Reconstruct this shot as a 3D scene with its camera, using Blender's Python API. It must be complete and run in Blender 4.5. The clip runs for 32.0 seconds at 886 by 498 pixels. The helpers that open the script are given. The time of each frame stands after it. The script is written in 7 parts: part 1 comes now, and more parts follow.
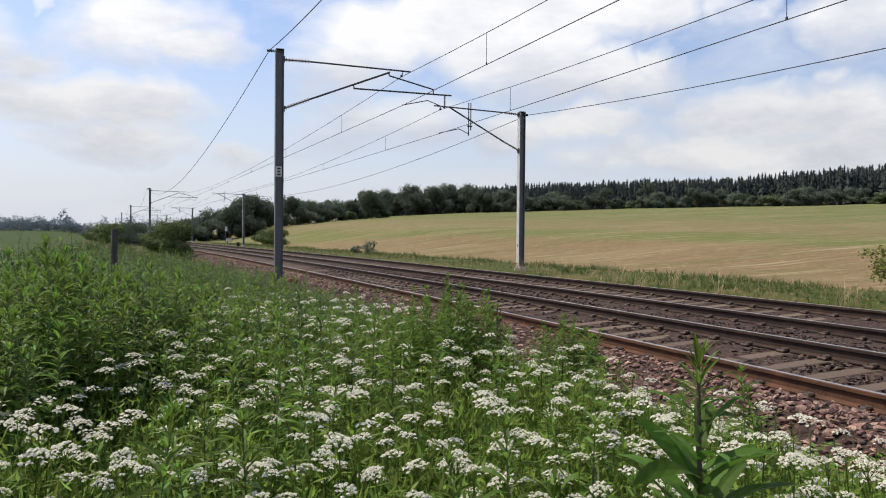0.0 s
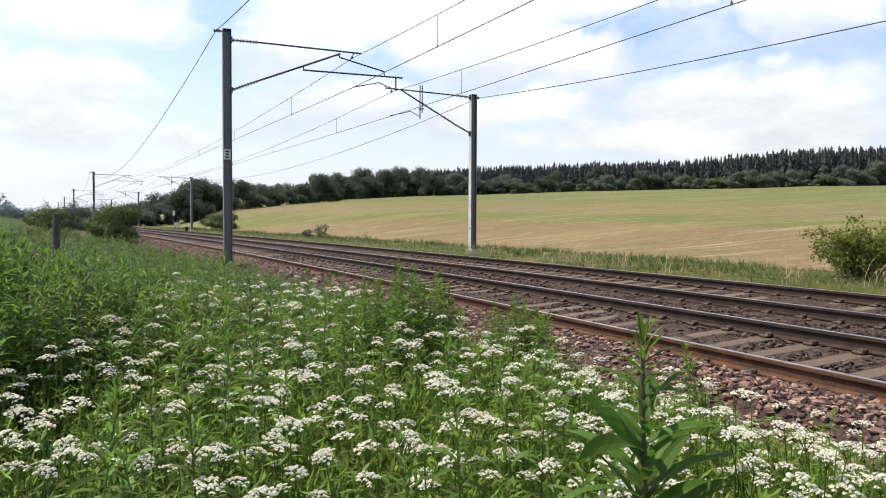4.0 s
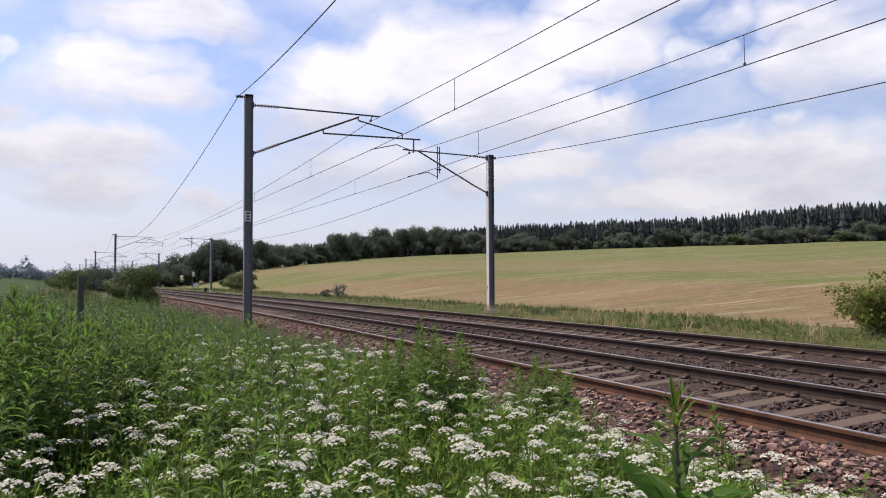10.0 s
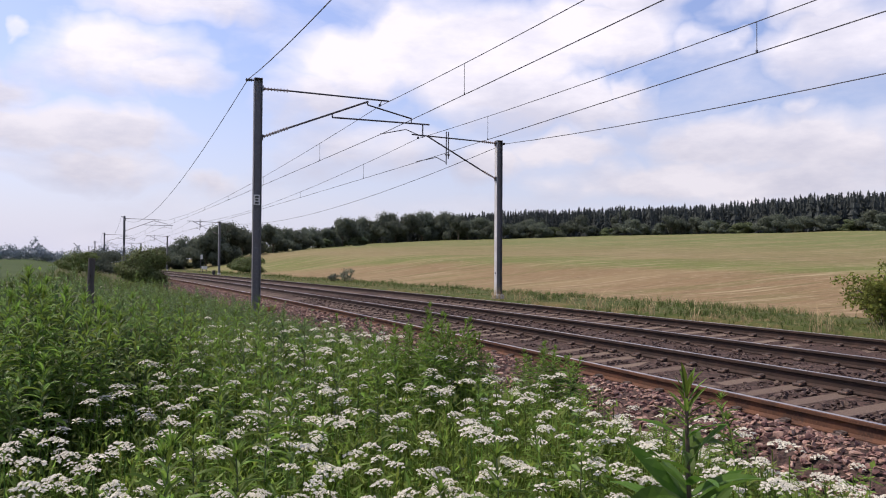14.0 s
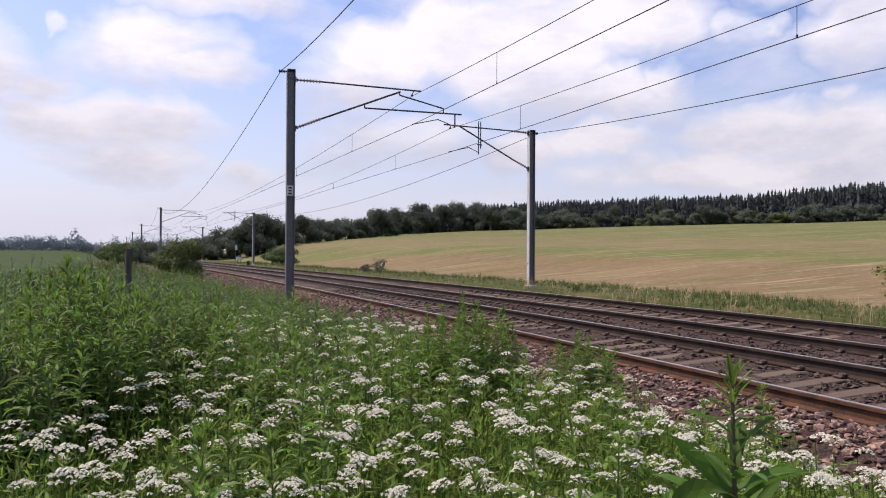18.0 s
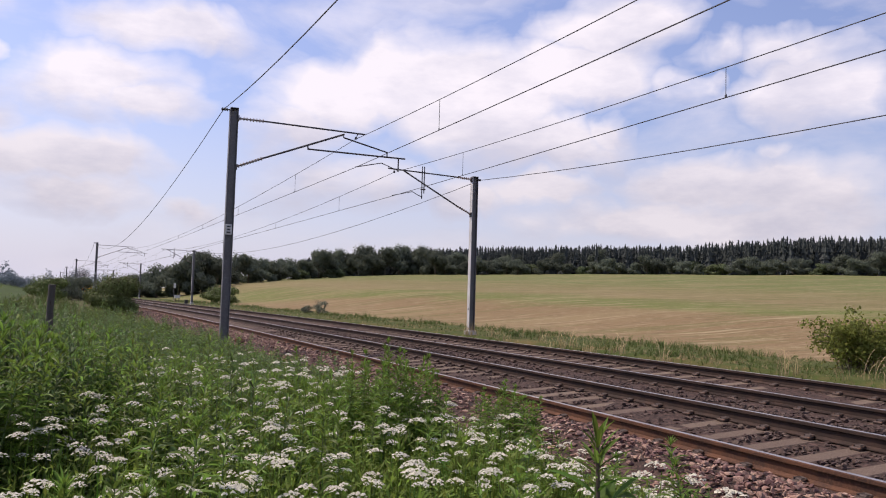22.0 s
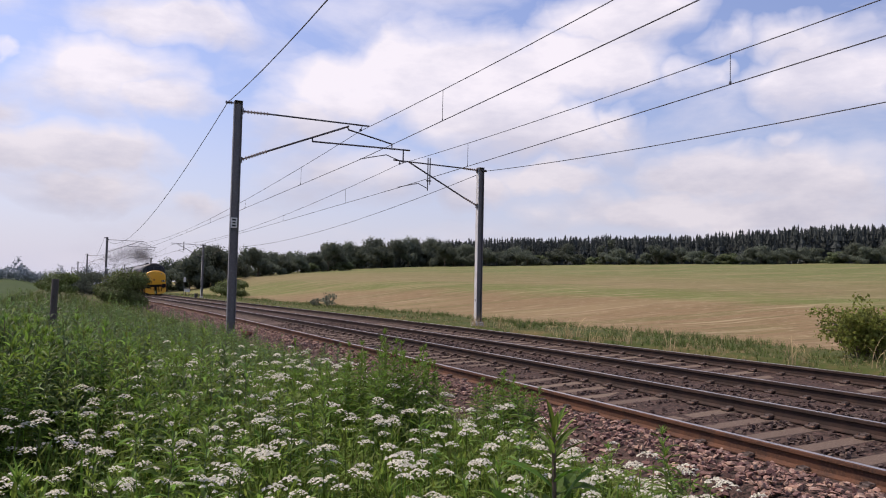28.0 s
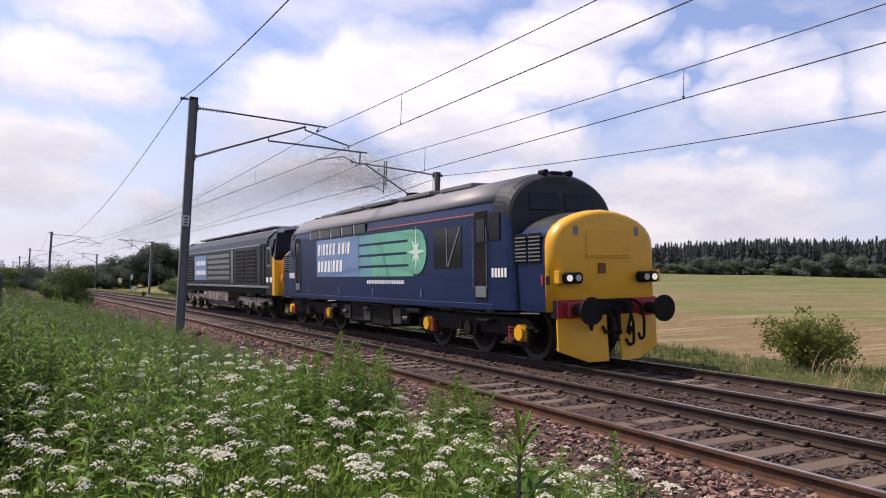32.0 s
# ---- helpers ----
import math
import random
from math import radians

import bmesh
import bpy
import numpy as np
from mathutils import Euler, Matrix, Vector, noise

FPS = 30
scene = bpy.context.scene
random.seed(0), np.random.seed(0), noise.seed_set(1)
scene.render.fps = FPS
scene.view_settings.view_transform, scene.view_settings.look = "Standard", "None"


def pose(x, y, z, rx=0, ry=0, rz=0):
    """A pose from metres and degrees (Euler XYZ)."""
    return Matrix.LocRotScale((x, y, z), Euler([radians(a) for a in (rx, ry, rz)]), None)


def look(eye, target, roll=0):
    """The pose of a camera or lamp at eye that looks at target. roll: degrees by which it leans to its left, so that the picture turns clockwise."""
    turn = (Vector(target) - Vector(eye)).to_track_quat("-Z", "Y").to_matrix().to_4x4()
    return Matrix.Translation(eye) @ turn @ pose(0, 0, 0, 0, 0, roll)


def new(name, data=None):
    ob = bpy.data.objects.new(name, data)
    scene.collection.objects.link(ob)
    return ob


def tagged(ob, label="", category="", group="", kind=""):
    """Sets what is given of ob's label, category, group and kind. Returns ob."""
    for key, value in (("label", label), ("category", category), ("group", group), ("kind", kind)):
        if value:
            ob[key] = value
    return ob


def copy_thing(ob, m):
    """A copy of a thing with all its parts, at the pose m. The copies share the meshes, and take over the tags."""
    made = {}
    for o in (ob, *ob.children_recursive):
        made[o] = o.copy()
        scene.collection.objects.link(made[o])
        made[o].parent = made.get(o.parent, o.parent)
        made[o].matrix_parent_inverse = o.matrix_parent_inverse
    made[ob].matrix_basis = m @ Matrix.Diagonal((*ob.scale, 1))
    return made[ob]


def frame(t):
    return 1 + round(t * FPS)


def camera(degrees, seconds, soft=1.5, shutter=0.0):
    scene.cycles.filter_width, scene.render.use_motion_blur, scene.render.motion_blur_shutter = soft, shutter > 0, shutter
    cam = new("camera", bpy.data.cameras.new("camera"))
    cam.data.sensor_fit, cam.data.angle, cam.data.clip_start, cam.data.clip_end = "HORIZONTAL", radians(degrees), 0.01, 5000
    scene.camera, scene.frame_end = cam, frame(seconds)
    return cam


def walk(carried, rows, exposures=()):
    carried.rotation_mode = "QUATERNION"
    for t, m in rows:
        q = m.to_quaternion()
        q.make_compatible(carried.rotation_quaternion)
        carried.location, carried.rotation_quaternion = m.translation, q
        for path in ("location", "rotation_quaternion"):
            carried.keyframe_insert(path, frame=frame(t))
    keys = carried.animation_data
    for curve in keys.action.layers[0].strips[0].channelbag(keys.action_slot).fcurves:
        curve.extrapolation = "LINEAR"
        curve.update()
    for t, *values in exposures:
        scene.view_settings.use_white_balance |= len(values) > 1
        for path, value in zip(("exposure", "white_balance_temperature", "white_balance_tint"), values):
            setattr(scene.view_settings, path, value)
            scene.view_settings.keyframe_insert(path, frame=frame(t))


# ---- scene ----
cam = camera(58.6, 32.0, 1.05)
# seconds, place, yaw, pitch, lean of the hand-held camera
PATH = [
    (0, -0.000, 0.000, 1.278, -0.01, -0.86, 0.49),
    (0.5, -0.001, 0.009, 1.274, -0.78, -1.29, 0.01),
    (1, 0.001, 0.018, 1.275, -1.15, -0.14, 0.36),
    (1.5, -0.003, 0.019, 1.284, -0.44, 0.12, 0.66),
    (2, 0.001, 0.009, 1.271, -2.60, -0.03, -0.41),
    (2.5, 0.018, -0.006, 1.274, -6.03, -2.78, 0.06),
    (3, 0.012, -0.012, 1.277, -3.08, -2.18, -0.13),
    (3.5, 0.019, -0.007, 1.279, -4.84, -2.67, 0.52),
    (4, 0.009, 0.001, 1.271, -3.46, -2.05, 0.20),
    (4.5, -0.002, 0.012, 1.265, -3.35, -2.07, 1.01),
    (6.5, -0.018, -0.003, 1.278, -1.73, -0.80, 0.79),
    (7, -0.020, -0.008, 1.276, -0.94, -0.46, 0.50),
    (7.5, -0.005, -0.016, 1.275, -4.35, 0.07, 0.52),
    (8, 0.017, -0.021, 1.290, -7.74, 0.69, 0.75),
    (8.5, 0.013, -0.024, 1.291, -6.36, 2.09, 0.32),
    (9, -0.028, -0.010, 1.296, -4.19, 2.28, -0.06),
    (9.5, -0.022, -0.030, 1.292, -2.59, 2.42, -0.06),
    (10, -0.024, -0.038, 1.290, -2.21, 2.21, -0.24),
    (10.5, -0.026, -0.045, 1.287, -2.18, 1.51, -0.14),
    (11, -0.022, -0.047, 1.296, -2.21, 1.25, 0.30),
    (11.5, -0.022, -0.047, 1.291, -2.92, 0.89, 0.28),
    (12, -0.021, -0.045, 1.296, -2.78, 0.97, 0.19),
    (12.5, -0.032, -0.053, 1.300, -1.72, 1.83, 0.79),
    (13, -0.036, -0.063, 1.294, -1.38, 1.93, 0.94),
    (13.5, -0.041, -0.060, 1.292, -1.67, 1.44, 0.53),
    (15.5, -0.037, -0.049, 1.288, -1.32, 0.92, -0.15),
    (16, -0.033, -0.041, 1.284, -0.76, 0.96, 0.11),
    (16.5, -0.037, -0.035, 1.287, -0.25, 0.42, 0.25),
    (17, -0.044, -0.028, 1.282, 0.32, 0.31, 0.25),
    (17.5, -0.043, -0.025, 1.285, 0.38, 0.45, 0.61),
    (18, -0.048, -0.021, 1.283, 0.65, 0.45, 0.31),
    (18.5, -0.048, -0.013, 1.276, 0.34, 0.98, 0.45),
    (19, -0.049, -0.005, 1.288, 0.41, 1.02, 0.42),
    (19.5, -0.048, -0.003, 1.280, 0.23, 1.06, 0.64),
    (20, -0.039, 0.004, 1.287, -0.33, 1.90, 1.06),
    (20.5, -0.009, -0.001, 1.290, -1.73, 2.45, 0.86),
    (21, 0.036, -0.015, 1.305, -0.32, 3.10, 1.62),
    (21.5, 0.044, -0.011, 1.303, -2.14, 4.43, 1.36),
    (22, 0.096, 0.007, 1.302, -3.26, 3.68, 1.67),
    (22.5, 0.131, 0.018, 1.301, -3.37, 3.48, 1.07),
    (23, 0.143, 0.022, 1.303, -3.45, 3.90, 0.87),
    (23.5, 0.180, 0.023, 1.306, -4.17, 3.88, 0.92),
    (24, 0.205, 0.027, 1.303, -4.45, 3.91, 0.20),
    (24.5, 0.217, 0.038, 1.307, -4.59, 3.93, 0.58),
    (25, 0.229, 0.048, 1.312, -4.64, 3.82, 0.71),
    (25.5, 0.215, 0.053, 1.311, -3.41, 3.71, 1.13),
    (26, 0.227, 0.049, 1.297, -2.69, 3.75, 1.25),
    (26.5, 0.207, 0.052, 1.295, -2.50, 3.77, 1.18),
    (28.5, 0.205, 0.052, 1.292, -2.70, 2.87, 1.22),
    (29, 0.225, 0.044, 1.288, -3.40, 2.83, 1.24),
    (29.5, 0.231, 0.036, 1.289, -3.68, 2.74, 1.05),
    (30, 0.220, 0.039, 1.301, -4.31, 2.58, 1.68),
    (30.5, 0.200, 0.029, 1.312, -4.58, 3.05, 1.86),
    (31, 0.167, 0.018, 1.313, -4.79, 2.93, 2.32),
    (31.5, 0.164, 0.011, 1.310, -5.09, 3.20, 2.61),
    (32, 0.165, 0.008, 1.296, -5.96, 3.45, 2.39),
]
EXPOSURES = [(0, 0.09, 6600, 6), (1.0, 0.14, 6600, 6), (2, 0.18, 6600, 6), (2.8, 0.48, 6650, 4), (4.5, 0.48, 6650, 4), (8, 0.17, 6550, 8), (13, 0.09, 6450, 17), (19, 0.10, 6500, 17), (22, 0.01, 6600, 19), (29, -0.04, 6550, 18), (31, -0.01, 6550, 17), (32, 0.18, 6600, 17)]
walk(cam, [(t, pose(x, y, z, 90 + p, 0, w) @ pose(0, 0, 0, 0, 0, r)) for t, x, y, z, w, p, r in PATH], EXPOSURES)

# ---- light: high sun from the left and beyond, broken cumulus ----
SUN_AZ, SUN_EL = radians(-62), radians(54)          # azimuth from +y towards +x
SUN_DIR = Vector((math.sin(SUN_AZ) * math.cos(SUN_EL), math.cos(SUN_AZ) * math.cos(SUN_EL), math.sin(SUN_EL)))
sun = new("sun", bpy.data.lights.new("sun", "SUN"))
sun.data.energy, sun.data.angle, sun.data.color = 5.0, radians(0.6), (1.0, 0.90, 0.76)
sun.matrix_world = look(tuple(SUN_DIR * 50), (0, 0, 0))


def nodes_of(tree):
    """Small helpers to write a node tree: add(type, inputs, **settings), link by socket."""
    def add(kind, ins=None, **settings):
        n = tree.nodes.new(kind)
        for k, v in settings.items():
            if k == "sky_type":
                n.sky_type = v
            elif k == "sun_disc":
                n.sun_disc = v
            elif k == "sun_elevation":
                n.sun_elevation = v
            elif k == "sun_rotation":
                n.sun_rotation = v
            elif k == "air_density":
                n.air_density = v
            elif k == "dust_density":
                n.dust_density = v
            elif k == "ozone_density":
                n.ozone_density = v
            elif k == "operation":
                n.operation = v
            elif k == "use_clamp":
                n.use_clamp = v
            elif k == "data_type":
                n.data_type = v
            elif k == "wave_type":
                n.wave_type = v
            elif k == "bands_direction":
                n.bands_direction = v
        for k, v in (ins or {}).items():
            if isinstance(v, bpy.types.NodeSocket):
                tree.links.new(v, n.inputs[k])
            else:
                n.inputs[k].default_value = v
        return n
    return add


def ramp_node(add, fac, stops):
    n = add("ShaderNodeValToRGB", {"Fac": fac})
    e = n.color_ramp.elements
    while len(e) < len(stops):
        e.new(0.5)
    for k, (p, c) in zip(e, stops):
        k.position, k.color = p, (c, c, c, 1) if isinstance(c, (int, float)) else (*c, 1)
    return n.outputs["Color"]


def math_node(add, op, a, b=0.0, clamp=False):
    return add("ShaderNodeMath", {0: a, 1: b}, operation=op, use_clamp=clamp).outputs[0]


# cumulus banks: azimuth and elevation of the middle, half width and half height, all in degrees, weight
CLOUDS = [(-20.7, 14.0, 6.0, 2.8, 1), (-16.9, 12.4, 3.7, 1.6, 0.9), (-26.8, 14.9, 1.1, 0.7, 0.7), (-27.5, 11.4, 3.1, 1.4, 0.65), (-23.1, 8.7, 7.4, 1.7, 1),
          (-23, 6.6, 5.7, 1.6, 0.85), (-27.4, 9.1, 2.9, 1.6, 0.85), (-14.6, 5.8, 2.9, 1.1, 0.7), (-16.9, 18.0, 6.2, 1.7, 0.9), (-5.1, 13.9, 5.7, 2.4, 0.95),
          (-0.4, 15.1, 4.3, 2.8, 0.97), (-8.1, 11.6, 4.5, 2.4, 0.8), (-3.7, 8.1, 7, 2.3, 0.62), (4.9, 14.6, 7, 4.5, 1), (13, 16.8, 6.6, 2.5, 1),
          (10.3, 11.6, 6.6, 2.5, 0.95), (15.6, 12.3, 2.3, 1.6, 0.8), (9.8, 7.9, 3.9, 1.3, 0.9), (5.5, 7.1, 3.7, 1.3, 0.72), (21.9, 8.2, 5.7, 1.6, 1),
          (26.9, 7.7, 5.7, 2.3, 1), (17, 6.1, 9, 1.6, 0.85), (25.4, 5.8, 9, 1.9, 0.9), (25.9, 10.2, 1.5, 0.9, 0.55), (28.7, 14.3, 5.1, 2.8, 1), (22.6, 16.9, 2.5, 1.5, 0.8), (15.4, 19.4, 5.3, 2.5, 1), (19.6, 15.4, 1.6, 1.2, 0.55),
          (26.9, 16.4, 4.9, 1.6, 0.9), (21.3, 15.1, 1.1, 0.7, 0.6), (-33, 12, 6, 4, 0.8), (-34, 19, 7, 3, 0.8), (-29, 23, 6, 2.5, 0.7), (38, 15, 5, 4, 0.9),
          (42, 9, 8, 3, 0.9), (5, 25, 12, 2.6, 0.85), (-12, 24, 7, 2, 0.6), (26, 25, 9, 2.5, 0.8), (60, 20, 14, 6, 0.9), (-60, 16, 14, 6, 0.8), (100, 25, 20, 9, 0.8),
          (-110, 22, 20, 8, 0.8), (170, 30, 25, 10, 0.8), (20, 48, 24, 10, 0.7), (-50, 45, 18, 8, 0.6)]


def make_world():
    w = bpy.data.worlds.new("sky")
    w.use_nodes = True
    tree = w.node_tree
    tree.nodes.clear()
    add = nodes_of(tree)
    sky = add("ShaderNodeTexSky", sky_type="NISHITA", sun_disc=False, sun_elevation=SUN_EL, sun_rotation=SUN_AZ, air_density=1.2, dust_density=1.6, ozone_density=1.5)
    way = add("ShaderNodeTexCoord").outputs["Generated"]
    xyz = add("ShaderNodeSeparateXYZ", {0: way})
    az = math_node(add, "ARCTAN2", xyz.outputs[0], xyz.outputs[1])
    el = math_node(add, "ARCSINE", xyz.outputs[2])
    ang = add("ShaderNodeCombineXYZ", {0: az, 1: el}).outputs[0]
    for size, amount in ((7.0, (0.16, 0.075, 0)), (22.0, (0.055, 0.034, 0))):   # ragged, billowing outlines
        stir = add("ShaderNodeTexNoise", {"Vector": ang, "Scale": size, "Detail": 3.0}).outputs["Color"]
        stir = add("ShaderNodeVectorMath", {0: stir, 1: (0.5, 0.5, 0.5)}, operation="SUBTRACT").outputs[0]
        ang = add("ShaderNodeVectorMath", {0: ang, 1: add("ShaderNodeVectorMath", {0: stir, 1: amount}, operation="MULTIPLY").outputs[0]}, operation="ADD").outputs[0]
    # flattened noise: clouds low on the sky are seen edge on
    stretch = add("ShaderNodeMapping", {"Vector": way, "Scale": (1, 1, 2.6)}).outputs[0]
    billow = add("ShaderNodeTexNoise", {"Vector": stretch, "Scale": 5.0, "Detail": 9.0, "Roughness": 0.55, "Distortion": 0.25}).outputs["Fac"]
    broad = add("ShaderNodeTexNoise", {"Vector": stretch, "Scale": 2.1, "Detail": 3.0}).outputs["Fac"]
    density = math_node(add, "MULTIPLY", broad, 0.30)
    tops, whole = math_node(add, "MULTIPLY", broad, 0.0), 0.05
    for a, e, wd, ht, k in CLOUDS:
        off = add("ShaderNodeVectorMath", {0: ang, 1: (radians(a), radians(e), 0)}, operation="SUBTRACT").outputs[0]
        off = add("ShaderNodeVectorMath", {0: off, 1: (1 / radians(wd), 1 / radians(ht), 0)}, operation="MULTIPLY").outputs[0]
        r = add("ShaderNodeVectorMath", {0: off}, operation="LENGTH").outputs["Value"]
        blob = math_node(add, "MULTIPLY", math_node(add, "SUBTRACT", 1.35, r, True), k)
        density = math_node(add, "MAXIMUM", density, blob)
        up = add("ShaderNodeSeparateXYZ", {0: off}).outputs[1]
        tops, whole = math_node(add, "ADD", tops, math_node(add, "MULTIPLY", blob, up)), math_node(add, "ADD", whole, blob)
    tops = math_node(add, "DIVIDE", tops, whole)                              # sunlit tops, greyer undersides
    shape = math_node(add, "ADD", density, math_node(add, "MULTIPLY", math_node(add, "SUBTRACT", billow, 0.5), 1.35))
    cover = ramp_node(add, shape, [(0.12, 0.0), (0.36, 0.42), (0.74, 0.96)])
    low = ramp_node(add, el, [(0.0, 0.88), (0.09, 0.50), (0.24, 0.08)])      # haze towards the horizon
    tinted = add("ShaderNodeVectorMath", {0: sky.outputs[0], 1: (0.90, 0.91, 1.12)}, operation="MULTIPLY").outputs[0]
    blue = add("ShaderNodeBackground", {"Color": tinted, "Strength": 0.13})
    mottle = add("ShaderNodeTexNoise", {"Vector": stretch, "Scale": 6.5, "Detail": 7.0, "Roughness": 0.6}).outputs["Fac"]
    shade = ramp_node(add, math_node(add, "ADD", mottle, math_node(add, "MULTIPLY", tops, 0.16)), [(0.34, (0.72, 0.73, 0.83)), (0.60, (0.98, 0.96, 1.0))])
    veil = ramp_node(add, el, [(0.0, 0.84), (0.06, 0.80), (0.13, 0.82), (0.24, 1.0)])       # low clouds are seen through haze
    shade = add("ShaderNodeVectorMath", {0: shade, 1: veil}, operation="MULTIPLY").outputs[0]
    white = add("ShaderNodeBackground", {"Color": shade, "Strength": 0.98})
    haze = add("ShaderNodeBackground", {"Color": (0.79, 0.83, 1.0, 1), "Strength": 0.86})
    m1 = add("ShaderNodeMixShader", {0: low, 1: blue.outputs[0], 2: haze.outputs[0]})
    m2 = add("ShaderNodeMixShader", {0: cover, 1: m1.outputs[0], 2: white.outputs[0]})
    add("ShaderNodeOutputWorld", {"Surface": m2.outputs[0]})
    scene.world = w


make_world()

# ---- materials ----


def material(name, colour, rough=0.7, metal=0.0, grain=(), bump=0.0, bump_scale=60.0, vary=0.0, island=0.0, spec=0.5, thin=0.0, coord="Object"):
    """A procedural surface. grain: (scale, colour, low, high) layers of noise mixed over the base; vary: brightness by object; island: by piece of mesh;
    thin: share of light let through, for leaves and petals."""
    m = bpy.data.materials.new(name)
    m.use_nodes = True
    tree = m.node_tree
    tree.nodes.clear()
    add = nodes_of(tree)
    pos = add("ShaderNodeTexCoord").outputs[coord] if coord == "Object" else add("ShaderNodeNewGeometry").outputs["Position"]
    col = add("ShaderNodeRGB")
    col.outputs[0].default_value = (*colour, 1)
    col = col.outputs[0]
    for scale, tint, lo, hi in grain:
        sc = scale if isinstance(scale, tuple) else (scale, scale, scale)
        p = add("ShaderNodeMapping", {"Vector": pos, "Scale": sc}).outputs[0]
        n = add("ShaderNodeTexNoise", {"Vector": p, "Scale": 1.0, "Detail": 5.0, "Roughness": 0.6}).outputs["Fac"]
        f = ramp_node(add, n, [(lo, 0.0), (hi, 1.0)])
        mix = add("ShaderNodeMix", data_type="RGBA")
        tree.links.new(f, mix.inputs[0])
        tree.links.new(col, mix.inputs[6])
        mix.inputs[7].default_value = (*tint, 1)
        col = mix.outputs[2]
    for amount, source in ((vary, "obj"), (island, "isl")):
        if amount:
            rnd = add("ShaderNodeObjectInfo").outputs["Random"] if source == "obj" else add("ShaderNodeNewGeometry").outputs["Random Per Island"]
            val = add("ShaderNodeMapRange", {0: rnd, 3: 1 - amount, 4: 1 + amount}).outputs[0]
            hue = add("ShaderNodeMapRange", {0: rnd, 3: 0.5 - amount * 0.04, 4: 0.5 + amount * 0.04}).outputs[0]
            col = add("ShaderNodeHueSaturation", {"Hue": hue, "Value": val, "Color": col}).outputs[0]
    ins = {"Base Color": col, "Roughness": rough, "Metallic": metal, "Specular IOR Level": spec}
    if bump:
        p = add("ShaderNodeTexNoise", {"Vector": pos, "Scale": bump_scale, "Detail": 4.0}).outputs["Fac"]
        ins["Normal"] = add("ShaderNodeBump", {"Height": p, "Strength": min(1.0, bump), "Distance": 0.02}).outputs[0]
    bsdf = add("ShaderNodeBsdfPrincipled", ins).outputs[0]
    if thin:
        tr = add("ShaderNodeBsdfTranslucent", {"Color": col}).outputs[0]
        bsdf = add("ShaderNodeMixShader", {0: thin, 1: bsdf, 2: tr}).outputs[0]
    add("ShaderNodeOutputMaterial", {"Surface": bsdf})
    return m


def glow(name, colour, strength):
    m = bpy.data.materials.new(name)
    m.use_nodes = True
    tree = m.node_tree
    tree.nodes.clear()
    add = nodes_of(tree)
    add("ShaderNodeOutputMaterial", {"Surface": add("ShaderNodeEmission", {"Color": (*colour, 1), "Strength": strength}).outputs[0]})
    return m


M_SOIL = material("verge_soil", (0.055, 0.052, 0.026), 0.95, spec=0.08, grain=[(3.0, (0.06, 0.068, 0.022), 0.35, 0.6), (30.0, (0.09, 0.07, 0.04), 0.5, 0.75)], bump=0.8, bump_scale=25, coord="World")
M_VERGE = material("verge_turf", (0.055, 0.065, 0.02), 0.95, spec=0.08, grain=[(0.6, (0.12, 0.09, 0.04), 0.48, 0.66), (9.0, (0.045, 0.07, 0.016), 0.45, 0.7)], bump=0.9, bump_scale=18, coord="World")
M_CROP = material("green_crop", (0.030, 0.048, 0.012), 0.9, spec=0.08, grain=[((0.02, 0.05, 0.05), (0.055, 0.078, 0.024), 0.4, 0.7), (2.0, (0.033, 0.056, 0.015), 0.4, 0.7)], bump=0.9, bump_scale=6, coord="World")


